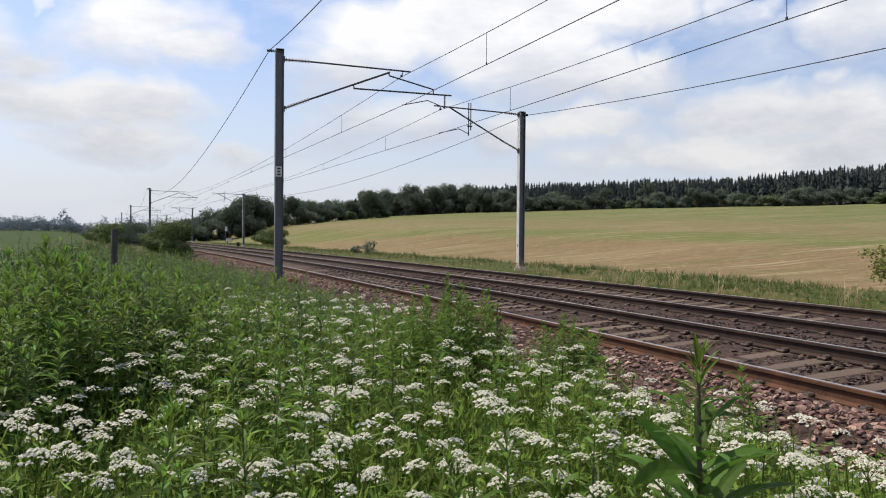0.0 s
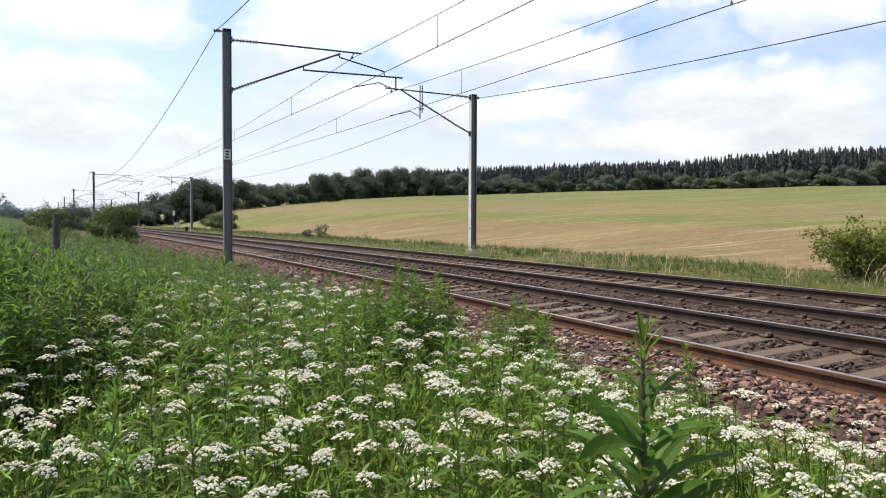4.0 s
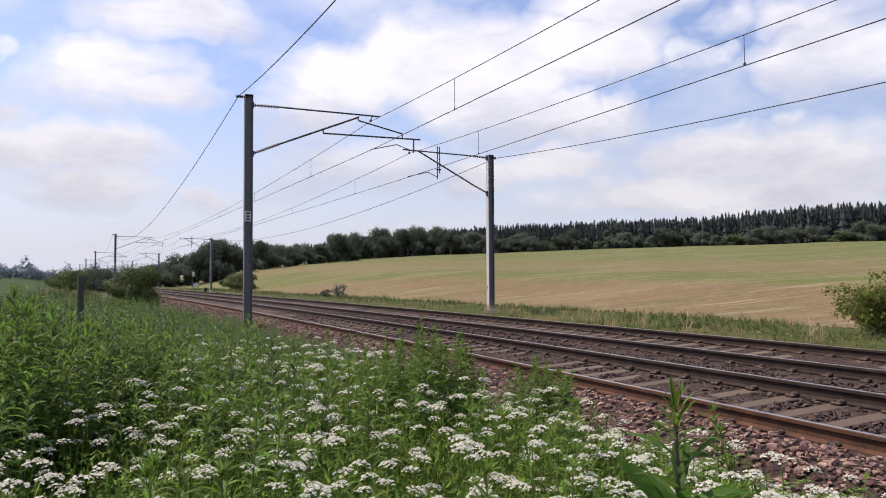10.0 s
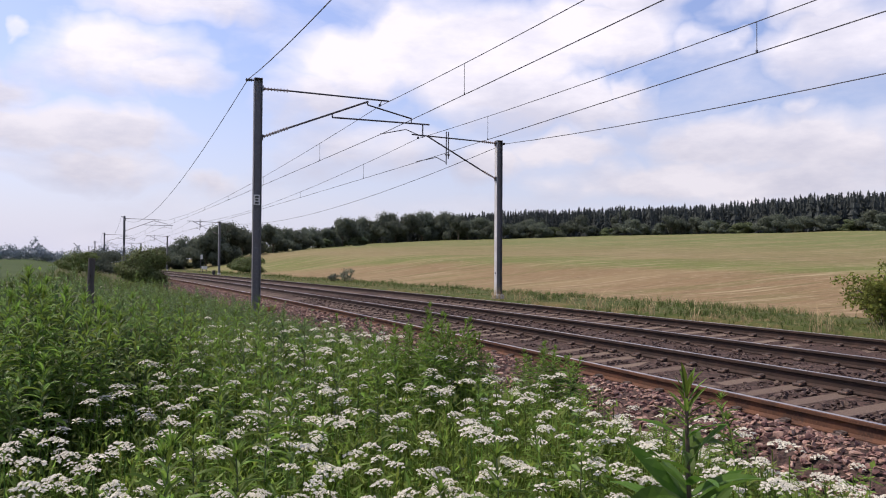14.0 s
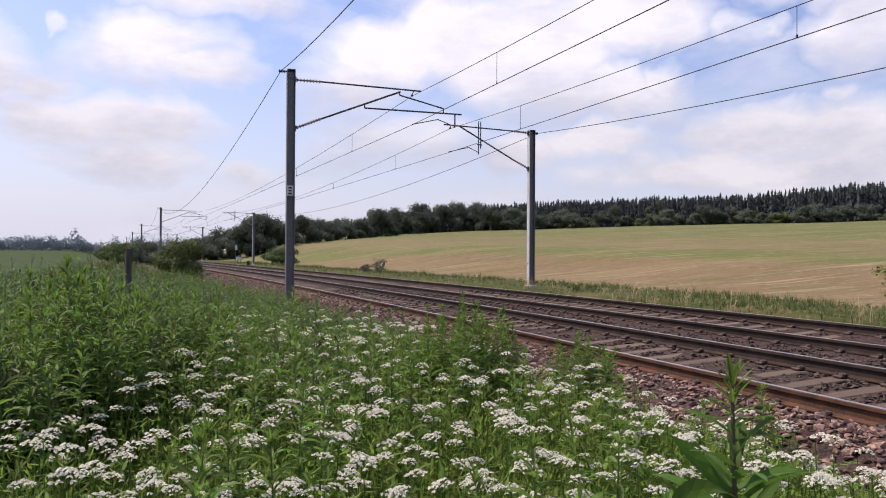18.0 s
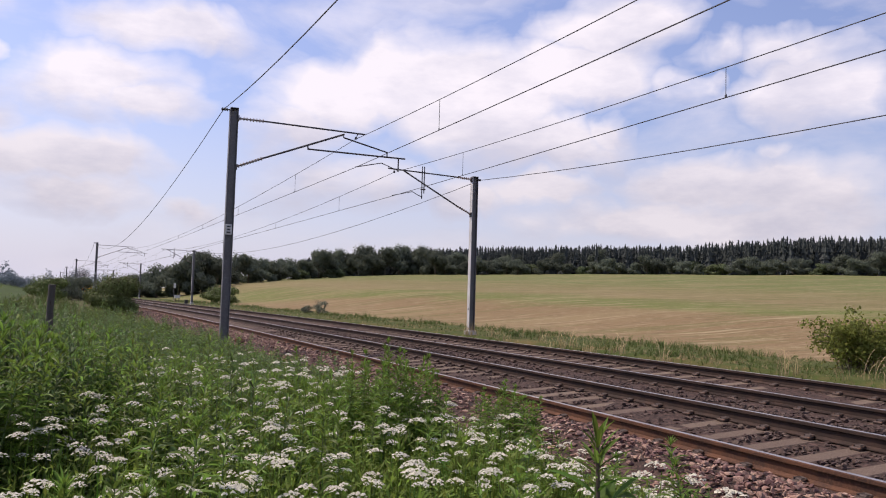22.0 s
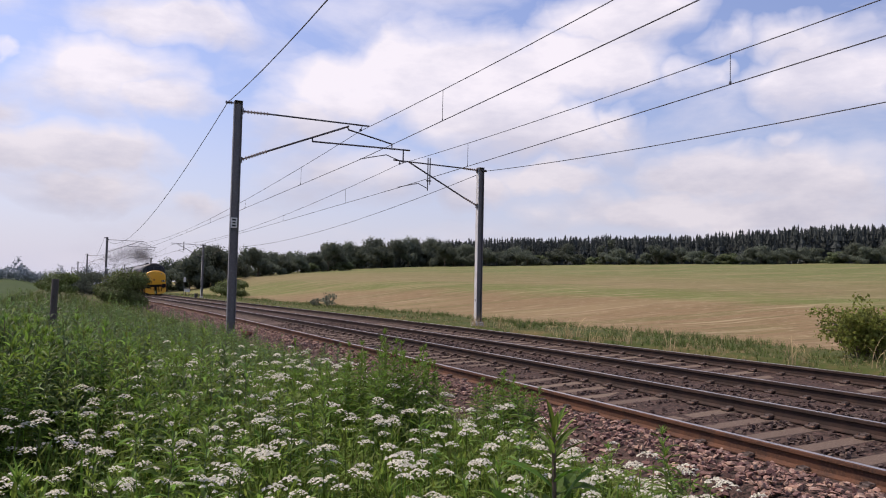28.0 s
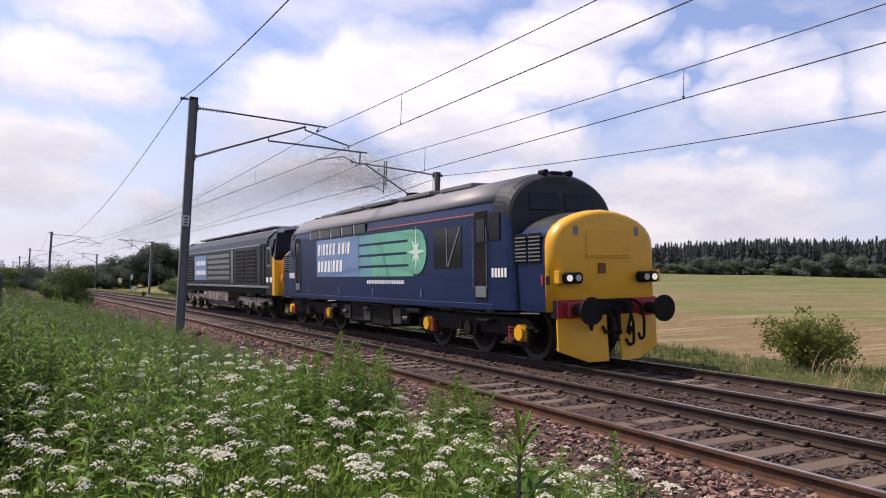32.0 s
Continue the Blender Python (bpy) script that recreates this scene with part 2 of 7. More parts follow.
def hay_field():
    """Cut meadow: straw-coloured stubble near the railway, greener regrowth up the slope, pale windrows."""
    m = bpy.data.materials.new("cut_meadow")
    m.use_nodes = True
    tree = m.node_tree
    tree.nodes.clear()
    add = nodes_of(tree)
    pos = add("ShaderNodeNewGeometry").outputs["Position"]
    turned = add("ShaderNodeMapping", {"Vector": pos, "Rotation": (0, 0, radians(-24))}).outputs[0]

    def noise_at(scale, detail=5.0):
        p = add("ShaderNodeMapping", {"Vector": turned, "Scale": scale}).outputs[0]
        return add("ShaderNodeTexNoise", {"Vector": p, "Scale": 1.0, "Detail": detail, "Roughness": 0.62}).outputs["Fac"]

    def mix(f, a, b):
        n = add("ShaderNodeMix", data_type="RGBA")
        tree.links.new(f, n.inputs[0])
        for k, v in ((6, a), (7, b)):
            if isinstance(v, bpy.types.NodeSocket):
                tree.links.new(v, n.inputs[k])
            else:
                n.inputs[k].default_value = (*v, 1)
        return n.outputs[2]
    # belts across the slope: stubble by the railway, regrowth, drying hay, regrowth
    belts = noise_at((0.010, 0.030, 0.0), 4.0)
    dist = add("ShaderNodeVectorMath", {0: pos, 1: (0.853, 0.575, 0)}, operation="DOT_PRODUCT").outputs["Value"]
    dist = math_node(add, "ADD", dist, math_node(add, "MULTIPLY", math_node(add, "SUBTRACT", belts, 0.5), 34.0))
    far = add("ShaderNodeMapRange", {0: dist, 1: 0.0, 2: 200.0}).outputs[0]
    n = add("ShaderNodeValToRGB", {"Fac": far})
    e = n.color_ramp.elements
    for _ in range(5):
        e.new(0.5)
    for k, (p, c) in zip(e, ((0.12, (0.180, 0.126, 0.070)), (0.200, (0.170, 0.120, 0.064)), (0.218, (0.104, 0.126, 0.036)), (0.25, (0.108, 0.124, 0.038)), (0.29, (0.164, 0.134, 0.067)), (0.42, (0.142, 0.133, 0.056)), (0.50, (0.100, 0.125, 0.040)))):
        k.position, k.color = p, (*c, 1)
    col = n.outputs["Color"]
    col = mix(ramp_node(add, noise_at((0.025, 0.16, 0.0)), [(0.50, 0.0), (0.58, 0.45)]), col, (0.215, 0.170, 0.090))
    col = mix(ramp_node(add, noise_at((0.05, 0.42, 0.0)), [(0.49, 0.0), (0.58, 0.45)]), col, (0.102, 0.108, 0.038))
    col = mix(ramp_node(add, noise_at((0.10, 1.3, 0.0)), [(0.55, 0.0), (0.66, 0.75)]), col, (0.31, 0.255, 0.158))
    col = mix(ramp_node(add, noise_at((0.5, 3.2, 0.0)), [(0.50, 0.0), (0.66, 0.65)]), col, (0.105, 0.078, 0.043))
    col = mix(ramp_node(add, noise_at((1.2, 6.0, 0.0)), [(0.56, 0.0), (0.68, 0.7)]), col, (0.34, 0.28, 0.18))
    rows = add("ShaderNodeTexWave", {"Vector": add("ShaderNodeMapping", {"Vector": pos, "Rotation": (0, 0, radians(-50)), "Scale": (0.045, 0.045, 0.0)}).outputs[0], "Scale": 1.0, "Distortion": 0.6, "Detail": 2.0, "Detail Scale": 0.6},
               wave_type="BANDS", bands_direction="Y").outputs["Fac"]
    rows = math_node(add, "MULTIPLY", ramp_node(add, rows, [(0.965, 0.0), (0.995, 1.0)]), ramp_node(add, noise_at((0.012, 0.02, 0.0)), [(0.53, 0.0), (0.62, 0.6)]))
    col = mix(rows, col, (0.344, 0.288, 0.177))
    hgt = noise_at((1.5, 4.0, 1.0))
    bump = add("ShaderNodeBump", {"Height": hgt, "Strength": 0.7, "Distance": 0.06}).outputs[0]
    b = add("ShaderNodeBsdfPrincipled", {"Base Color": col, "Roughness": 0.95, "Normal": bump, "Specular IOR Level": 0.06})
    add("ShaderNodeOutputMaterial", {"Surface": b.outputs[0]})
    return m


M_HAY = hay_field()
M_BALLAST = material("ballast_bed", (0.048, 0.032, 0.027), 0.95, spec=0.15, grain=[(14.0, (0.10, 0.062, 0.052), 0.45, 0.65), (26.0, (0.015, 0.012, 0.010), 0.5, 0.62)], bump=1.0, bump_scale=22, coord="World")
M_STONE = material("ballast_stone", (0.190, 0.109, 0.090), 0.9, spec=0.2, grain=[(25.0, (0.29, 0.21, 0.185), 0.5, 0.7)], vary=0.5, island=0.6, bump=0.4, bump_scale=60)
M_STONE_DARK = material("ballast_stone_dark", (0.074, 0.051, 0.044), 0.9, spec=0.15, grain=[(25.0, (0.11, 0.08, 0.07), 0.5, 0.7)], island=0.5, bump=0.4, bump_scale=60)
M_RUST = material("rusty_rail_web", (0.105, 0.050, 0.030), 0.85, spec=0.15, grain=[(4.0, (0.055, 0.032, 0.024), 0.4, 0.65), (40.0, (0.13, 0.065, 0.04), 0.5, 0.75)], bump=0.3, bump_scale=50, coord="World")
M_RAILBROWN = material("brown_rail_web", (0.035, 0.024, 0.020), 0.8, spec=0.15, grain=[(4.0, (0.06, 0.036, 0.028), 0.45, 0.7)], bump=0.3, bump_scale=50, coord="World")
M_HEAD = material("worn_rail_head", (0.40, 0.37, 0.36), 0.32, metal=0.9, grain=[(3.0, (0.24, 0.2, 0.19), 0.5, 0.8)], coord="World")
M_SLEEPER = material("grey_concrete_sleeper", (0.122, 0.090, 0.070), 0.9, spec=0.15, grain=[(6.0, (0.11, 0.08, 0.06), 0.42, 0.68), (45.0, (0.20, 0.165, 0.135), 0.5, 0.75)], vary=0.18, bump=0.4)
M_CLIP = material("rusty_clip", (0.05, 0.035, 0.03), 0.7, metal=0.4, grain=[(30, (0.14, 0.07, 0.04), 0.5, 0.7)])
M_GALV = material("galvanised_steel", (0.15, 0.15, 0.16), 0.55, metal=0.55, grain=[(2.0, (0.14, 0.135, 0.135), 0.4, 0.7), (20.0, (0.24, 0.24, 0.25), 0.5, 0.8)])
# the same steel with sunlight put into its colour
M_GALV_SUNLIT = material("sunlit_galvanised_steel", (0.50, 0.50, 0.50), 0.6, grain=[(2.0, (0.42, 0.41, 0.39), 0.4, 0.7), (20.0, (0.58, 0.58, 0.58), 0.5, 0.8)])
M_TUBE = material("weathered_steel_tube", (0.09, 0.09, 0.10), 0.6, metal=0.4, grain=[(9.0, (0.14, 0.11, 0.09), 0.5, 0.75)])
M_INSUL = material("grey_insulator", (0.22, 0.17, 0.15), 0.35)
M_WIRE = material("dark_copper_wire", (0.05, 0.05, 0.055), 0.6, metal=0.3)
M_PLATE = material("white_number_plate", (0.62, 0.62, 0.60), 0.6)
M_INK = material("black_paint", (0.02, 0.02, 0.02), 0.6)
M_CONCRETE = material("pale_concrete", (0.50, 0.48, 0.45), 0.9, grain=[(8.0, (0.36, 0.33, 0.29), 0.45, 0.7)], bump=0.3)
M_BARK = material("grey_bark", (0.10, 0.08, 0.06), 0.95, grain=[(6.0, (0.16, 0.13, 0.10), 0.45, 0.7)], bump=0.7, bump_scale=20)
M_POST = material("weathered_wood", (0.075, 0.066, 0.060), 0.95, grain=[((40, 40, 2), (0.08, 0.07, 0.06), 0.45, 0.65)], bump=0.5)
M_TIMBER = material("rust_brown_timber", (0.24, 0.10, 0.055), 0.9, grain=[((30, 3, 30), (0.14, 0.06, 0.04), 0.45, 0.7)], bump=0.4)
# raised and greyed: haze before the wood is put into this colour
M_TREE = material("broadleaf_foliage", (0.120, 0.140, 0.104), 0.9, island=0.14, vary=0.22, thin=0.36, spec=0.04)
M_TREE_LIGHT = material("light_broadleaf_foliage", (0.135, 0.165, 0.088), 0.8, island=0.3, vary=0.2, thin=0.36, spec=0.04)
# spruce green lightened, with the same haze in the base colour
M_CONIFER = material("spruce_foliage", (0.056, 0.064, 0.060), 0.9, island=0.22, spec=0.03)
M_HAWTHORN = material("pale_hawthorn_foliage", (0.19, 0.215, 0.055), 0.7, island=0.45, vary=0.1, thin=0.62, spec=0.2)
M_BUSH = material("hawthorn_foliage", (0.105, 0.136, 0.042), 0.7, island=0.4, vary=0.15, thin=0.25, spec=0.25)
# distance haze is painted in: leaves far paler and bluer than foliage
M_FAR_HAZE = material("far_woodland_haze_tint", (0.25, 0.285, 0.30), 0.95, island=0.15, grain=[(0.05, (0.21, 0.245, 0.26), 0.4, 0.6)], spec=0.0, coord="World")

# ---- plan of the railway: a gentle left-hand curve ----
RAIL_D, RAIL_A, RAIL_K, RAIL_K2 = 5.726, 0.34797, 0.001535, -1.808e-5
T_END = RAIL_K / -RAIL_K2
S_END = RAIL_K * T_END + RAIL_K2 * T_END ** 2 / 2
C_END = RAIL_K * T_END ** 2 / 2 + RAIL_K2 * T_END ** 3 / 6
GAUGE, SPACING, CANT, LIFT = 1.505, 3.40, 0.097, 0.096     # rail centres, track spacing, cant, level of the far track
DIR_T = Vector((-math.sin(RAIL_A), math.cos(RAIL_A), 0))
DIR_N = Vector((math.cos(RAIL_A), math.sin(RAIL_A), 0))


def bend(s):
    """How far the line has swung to the left after s metres."""
    if s > T_END:
        return C_END + S_END * (s - T_END)
    return RAIL_K * s * s / 2 + (RAIL_K2 * s ** 3 / 6 if s > 0 else 0)


def swing(s):
    return S_END if s > T_END else RAIL_K * s + (RAIL_K2 * s * s / 2 if s > 0 else 0)


def at(s, off, z=0.0):
    """The place s metres along the line, off metres to the right of its nearest rail, z above that rail's head."""
    p = DIR_T * s + DIR_N * (RAIL_D + off - bend(s))
    return Vector((p.x, p.y, z))


def heading(s):
    """Degrees by which a thing that faces along the line is turned."""
    return math.degrees(RAIL_A + swing(s))


def smooth(a, b, x):
    x = min(1, max(0, (x - a) / (b - a)))
    return x * x * (3 - 2 * x)


SLOPE_AZ = [(-180, 11.5), (-29, 11.2), (-15, 10.5), (0, 8.6), (8, 6.4), (12, 4.6), (17, 2.2), (22, 1.2), (180, 1.2)]


def level(s, off):
    """Height of the bare ground."""
    p = at(s, off)
    r = math.hypot(p.x, p.y)
    if off > 3:
        az = math.degrees(math.atan2(-p.x, p.y))
        for (a0, v0), (a1, v1) in zip(SLOPE_AZ, SLOPE_AZ[1:]):
            if a0 <= az <= a1:
                top = v0 + (v1 - v0) * (az - a0) / (a1 - a0)
        up = max(0.0, (r - 14) / 226)
        rise = top * (up ** 1.2 if up < 1 else 1 + 0.25 * math.log(up))
        z = -0.28 + 0.38 * smooth(5.9, 6.6, off) + rise * smooth(9, 28, off) - 0.12 * smooth(9.5, 12, off)
        z += 0.05 * noise.noise((p.x * 0.3, p.y * 0.3, 0)) * smooth(6, 8, off)
        return z
    z = -0.42 - 0.10 * smooth(-5, -9, off) + 2.6 * min(2.0, max(0.0, (r - 30) / 420)) ** 1.3 * smooth(-8, -30, off)
    z += 0.9 * math.exp(-((s - 75) / 32) ** 2 - ((off + 7.5) / 2.8) ** 2)        # a low grassy bank
    return z + 0.06 * noise.noise((p.x * 0.35, p.y * 0.35, 3)) * smooth(-2, -3, off)


def part(name, bm, mat, parent=None, label="", flat=True):
    """Links a bmesh as one mesh object under a thing or part."""
    me = bpy.data.meshes.new(name)
    bm.to_mesh(me)
    bm.free()
    ob = new(name, me)
    for mm in (mat if isinstance(mat, (list, tuple)) else [mat]):
        me.materials.append(mm)
    if not flat:
        me.polygons.foreach_set("use_smooth", [True] * len(me.polygons))
    if parent:
        ob.parent = parent
    if label:
        ob["label"] = label
    return ob


def thing(name, label, category, m=None, group="", kind=""):
    ob = new(name)
    if m is not None:
        ob.matrix_world = m
    return tagged(ob, label, category, group, kind)


def np_mesh(name, verts, tris, mat, smooth_faces=False):
    me = bpy.data.meshes.new(name)
    verts, tris = np.asarray(verts, np.float32), np.asarray(tris, np.int32)
    me.vertices.add(len(verts))
    me.vertices.foreach_set("co", verts.ravel())
    me.loops.add(tris.size)
    me.loops.foreach_set("vertex_index", tris.ravel())
    me.polygons.add(len(tris))
    me.polygons.foreach_set("loop_start", np.arange(len(tris), dtype=np.int32) * 3)
    me.update(calc_edges=True)
    me.polygons.foreach_set("use_smooth", np.full(len(tris), smooth_faces))
    me.materials.append(mat)
    return me


def box(bm, c, size, bevel=0.0, m=None):
    """A box with bevelled edges, in bm."""
    r = bmesh.ops.create_cube(bm, size=1.0)
    bmesh.ops.scale(bm, vec=size, verts=r["verts"])
    bmesh.ops.translate(bm, vec=c, verts=r["verts"])
    if bevel:
        edges = list({e for v in r["verts"] for e in v.link_edges})
        out = bmesh.ops.bevel(bm, geom=edges, offset=bevel, segments=1, affect="EDGES")
        verts = list({v for f in out["faces"] for v in f.verts} | {v for v in r["verts"] if v.is_valid})
    else:
        verts = r["verts"]
    if m is not None:
        bmesh.ops.transform(bm, matrix=m, verts=verts)
    return verts


def rod(bm, a, b, r, n=8, r2=None, caps=True):
    """A round bar from a to b."""
    a, b = Vector(a), Vector(b)
    q = (b - a).to_track_quat("Z", "Y").to_matrix().to_4x4()
    m = Matrix.Translation((a + b) / 2) @ q
    return bmesh.ops.create_cone(bm, cap_ends=caps, segments=n, radius1=r, radius2=r if r2 is None else r2, depth=(b - a).length, matrix=m)["verts"]


def disc(bm, c, axis, r, thick, n=16):
    c, axis = Vector(c), Vector(axis).normalized()
    return rod(bm, c - axis * thick / 2, c + axis * thick / 2, r, n)


def sweep(bm, points, profile, close=True):
    """Carries a profile (across, up) along points; faces between."""
    rings = []
    for i, p in enumerate(points):
        d = (points[min(i + 1, len(points) - 1)] - points[max(i - 1, 0)]).normalized()
        side = Vector((d.y, -d.x, 0)).normalized()
        up = side.cross(d)
        rings.append([bm.verts.new(p + side * u + up * v) for u, v in profile])
    n = len(profile)
    for a, b in zip(rings, rings[1:]):
        for j in range(n if close else n - 1):
            bm.faces.new((a[j], a[(j + 1) % n], b[(j + 1) % n], b[j]))
    if close:
        bm.faces.new(rings[0])
        bm.faces.new(list(reversed(rings[-1])))
    return rings


def steps(a, b, base, growth=0.03):
    out, x = [a], a
    while x < b:
        x += base + growth * max(0.0, abs(x) - 5)
        out.append(min(x, b))
    return out


# ---- the ground, one sheet ----
def build_ground():
    ss = [-3000, -1200, -500, -200, -90, -40] + [x for x in steps(-20, 420, 1.5, 0.025)] + [520, 700, 1000, 1600, 2600, 4200]
    offs = [-4200, -2200, -1200, -800, -550, -400, -300, -220, -160, -120, -90, -70, -55, -42, -32, -25, -20, -16.5, -14, -12, -10.5, -9, -7.5, -6, -5, -4, -3, -2.2, -1.2, 0,
            3, 5.4, 5.9, 6.2, 6.6, 7.2, 8, 9, 10, 11, 12, 13.5, 15.5, 18, 21, 25, 30, 36, 44, 54, 66, 80, 96, 115, 135, 158, 182, 205, 230, 260, 300, 360, 460, 620, 900, 1400, 2400, 4200]
    verts, faces, kinds = [], [], []
    for s in ss:
        for o in offs:
            p = at(s, o)
            verts.append((p.x, p.y, level(s, o)))
    n = len(offs)
    for i in range(len(ss) - 1):
        for j in range(n - 1):
            faces.append((i * n + j, i * n + j + 1, (i + 1) * n + j + 1, (i + 1) * n + j))
            o = (offs[j] + offs[j + 1]) / 2
            kinds.append(2 if o < -10.5 else 0 if o < 3 else 1 if o < 12 else 3)
    me = bpy.data.meshes.new("ground")
    me.from_pydata(verts, [], faces)
    for mm in (M_SOIL, M_VERGE, M_CROP, M_HAY):
        me.materials.append(mm)
    me.polygons.foreach_set("material_index", kinds)
    me.polygons.foreach_set("use_smooth", [True] * len(faces))
    tagged(new("ground", me), "rolling ground with grass verges, green crop and cut meadow", "ground", kind="structure")


build_ground()


# ---- permanent way ----
RAIL_S = [x for x in steps(-14, 90, 1.6, 0.02)] + [x for x in range(100, 900, 25)]
RAIL_SHAPE = [(-0.07, -0.159), (0.07, -0.159), (0.07, -0.148), (0.012, -0.128), (0.010, -0.045), (0.036, -0.036), (0.036, -0.008), (0.028, 0.0),
              (-0.028, 0.0), (-0.036, -0.008), (-0.036, -0.036), (-0.010, -0.045), (-0.012, -0.128), (-0.07, -0.148)]


def rail(off, z, web, parent, label):
    bm = bmesh.new()
    sweep(bm, [at(s, off, z) for s in RAIL_S], [(-u, v) for u, v in RAIL_SHAPE])
    bmesh.ops.recalc_face_normals(bm, faces=bm.faces)
    for f in bm.faces:
        f.material_index = 1 if f.normal.z > 0.75 and f.calc_center_median().z > z - 0.006 else 0
    return part("rail", bm, [web, M_HEAD], parent, label)


def ballast_bed():
    bm = bmesh.new()
    line = [at(s, 0, 0) for s in steps(-16, 120, 1.2, 0.03)] + [at(s, 0, 0) for s in range(130, 900, 30)]
    shape = [(-2.1, -0.62), (-1.25, -0.37), (-0.85, -0.17), (-0.4, -0.15), (0.0, -0.168), (0.75, -0.120), (1.5, -0.071), (2.1, -0.06), (2.5, -0.10), (3.0, -0.07),
             (3.4, -0.072), (4.15, -0.024), (4.9, 0.025), (5.45, 0.04), (5.9, -0.08), (6.5, -0.3)]
    rings = []
    for p in line:
        rings.append([bm.verts.new(p + DIR_N * o + Vector((0, 0, z + 0.025 * noise.noise((p.x * 3 + o * 5, p.y * 3, 1))))) for o, z in shape])
    for a, b in zip(rings, rings[1:]):
        for j in range(len(shape) - 1):
            bm.faces.new((a[j], a[j + 1], b[j + 1], b[j]))
    bmesh.ops.recalc_face_normals(bm, faces=bm.faces)
    return tagged(part("ballast_bed", bm, M_BALLAST, flat=False), "reddish-grey crushed stone ballast under both tracks", "ballast", kind="structure")


ballast_bed()


def sleeper_mesh():
    bm = bmesh.new()
    box(bm, (0, 0, -0.09), (2.5, 0.26, 0.18), 0.02)
    for v in bm.verts:                                  # dished middle
        if abs(v.co.x) < 0.4 and v.co.z > -0.05:
            v.co.z -= 0.02
    me = bpy.data.meshes.new("sleeper")
    bm.to_mesh(me)
    bm.free()
    me.materials.append(M_SLEEPER)
    return me


def clip_mesh():
    bm = bmesh.new()
    box(bm, (-0.015, 0, 0.018), (0.085, 0.13, 0.036), 0.010)
    box(bm, (0.025, 0, 0.034), (0.07, 0.075, 0.030), 0.010)
    pts = [Vector((-0.025, -0.055, 0.034)), Vector((0.045, -0.045, 0.042)), Vector((0.05, 0.02, 0.046)), Vector((-0.01, 0.05, 0.042))]
    for a, b in zip(pts, pts[1:]):
        rod(bm, a, b, 0.011, 5)
    me = bpy.data.meshes.new("rail_clip")
    bm.to_mesh(me)
    bm.free()
    me.materials.append(M_CLIP)
    return me


SLEEPER_ME, CLIP_ME = sleeper_mesh(), clip_mesh()
SLEEPER_GAP = 0.616


def railway_track(off, lift, webs, label, n_sleepers, n_clips):
    tr = thing("railway_track", label, "railway track", group="parallel tracks")
    for k, w in enumerate(webs):
        rail(off + k * GAUGE, lift + k * CANT, w, tr, ("rusty outer rail", "dark rail with a shiny head")[k])
    tilt = math.degrees(math.asin(CANT / GAUGE))
    for i in range(n_sleepers):
        s = -4.2 + i * SLEEPER_GAP
        p = at(s, off + GAUGE / 2, lift + CANT / 2 - 0.163)
        sl = new("sleeper", SLEEPER_ME)
        sl.parent = tr
        sl.matrix_basis = pose(p.x, p.y, p.z + random.uniform(-0.006, 0.004), 0, 0, 0) @ pose(0, 0, 0, 0, 0, heading(s) + random.uniform(-0.5, 0.5)) @ pose(0, 0, 0, 0, -tilt, 0)
        if i < n_clips:
            for k in (-1, 1):
                for side in (-1, 1):
                    c = new("rail_clip", CLIP_ME)
                    c.parent = sl
                    c.matrix_basis = pose(k * GAUGE / 2 + side * 0.095, 0, 0, 0, 0, 180 if side > 0 else 0)
    return tr


railway_track(0.0, 0.0, (M_RUST, M_RAILBROWN), "near railway track of steel rails on concrete sleepers", 190, 62)
railway_track(SPACING, LIFT, (M_RAILBROWN, M_RAILBROWN), "far railway track of steel rails on concrete sleepers", 190, 50)

# ---- overhead line: masts, cantilevers, wires ----
MAST_L, MAST_R = (-2.24, 6.36), (6.93, 5.74)            # offset and top of the masts on either side
LEFT_S, RIGHT_S = [21.92, 92.5, 146.0, 200.0, 262.0], [25.54, 87.4, 137.0, 190.0, 250.0]


def insulator(bm, a, b, r=0.055, n=9):
    a, b = Vector(a), Vector(b)
    rod(bm, a, b, 0.022, 8)
    d = (b - a).normalized()
    for i in range(n):
        disc(bm, a.lerp(b, (i + 0.5) / n), d, r, 0.022, 10)


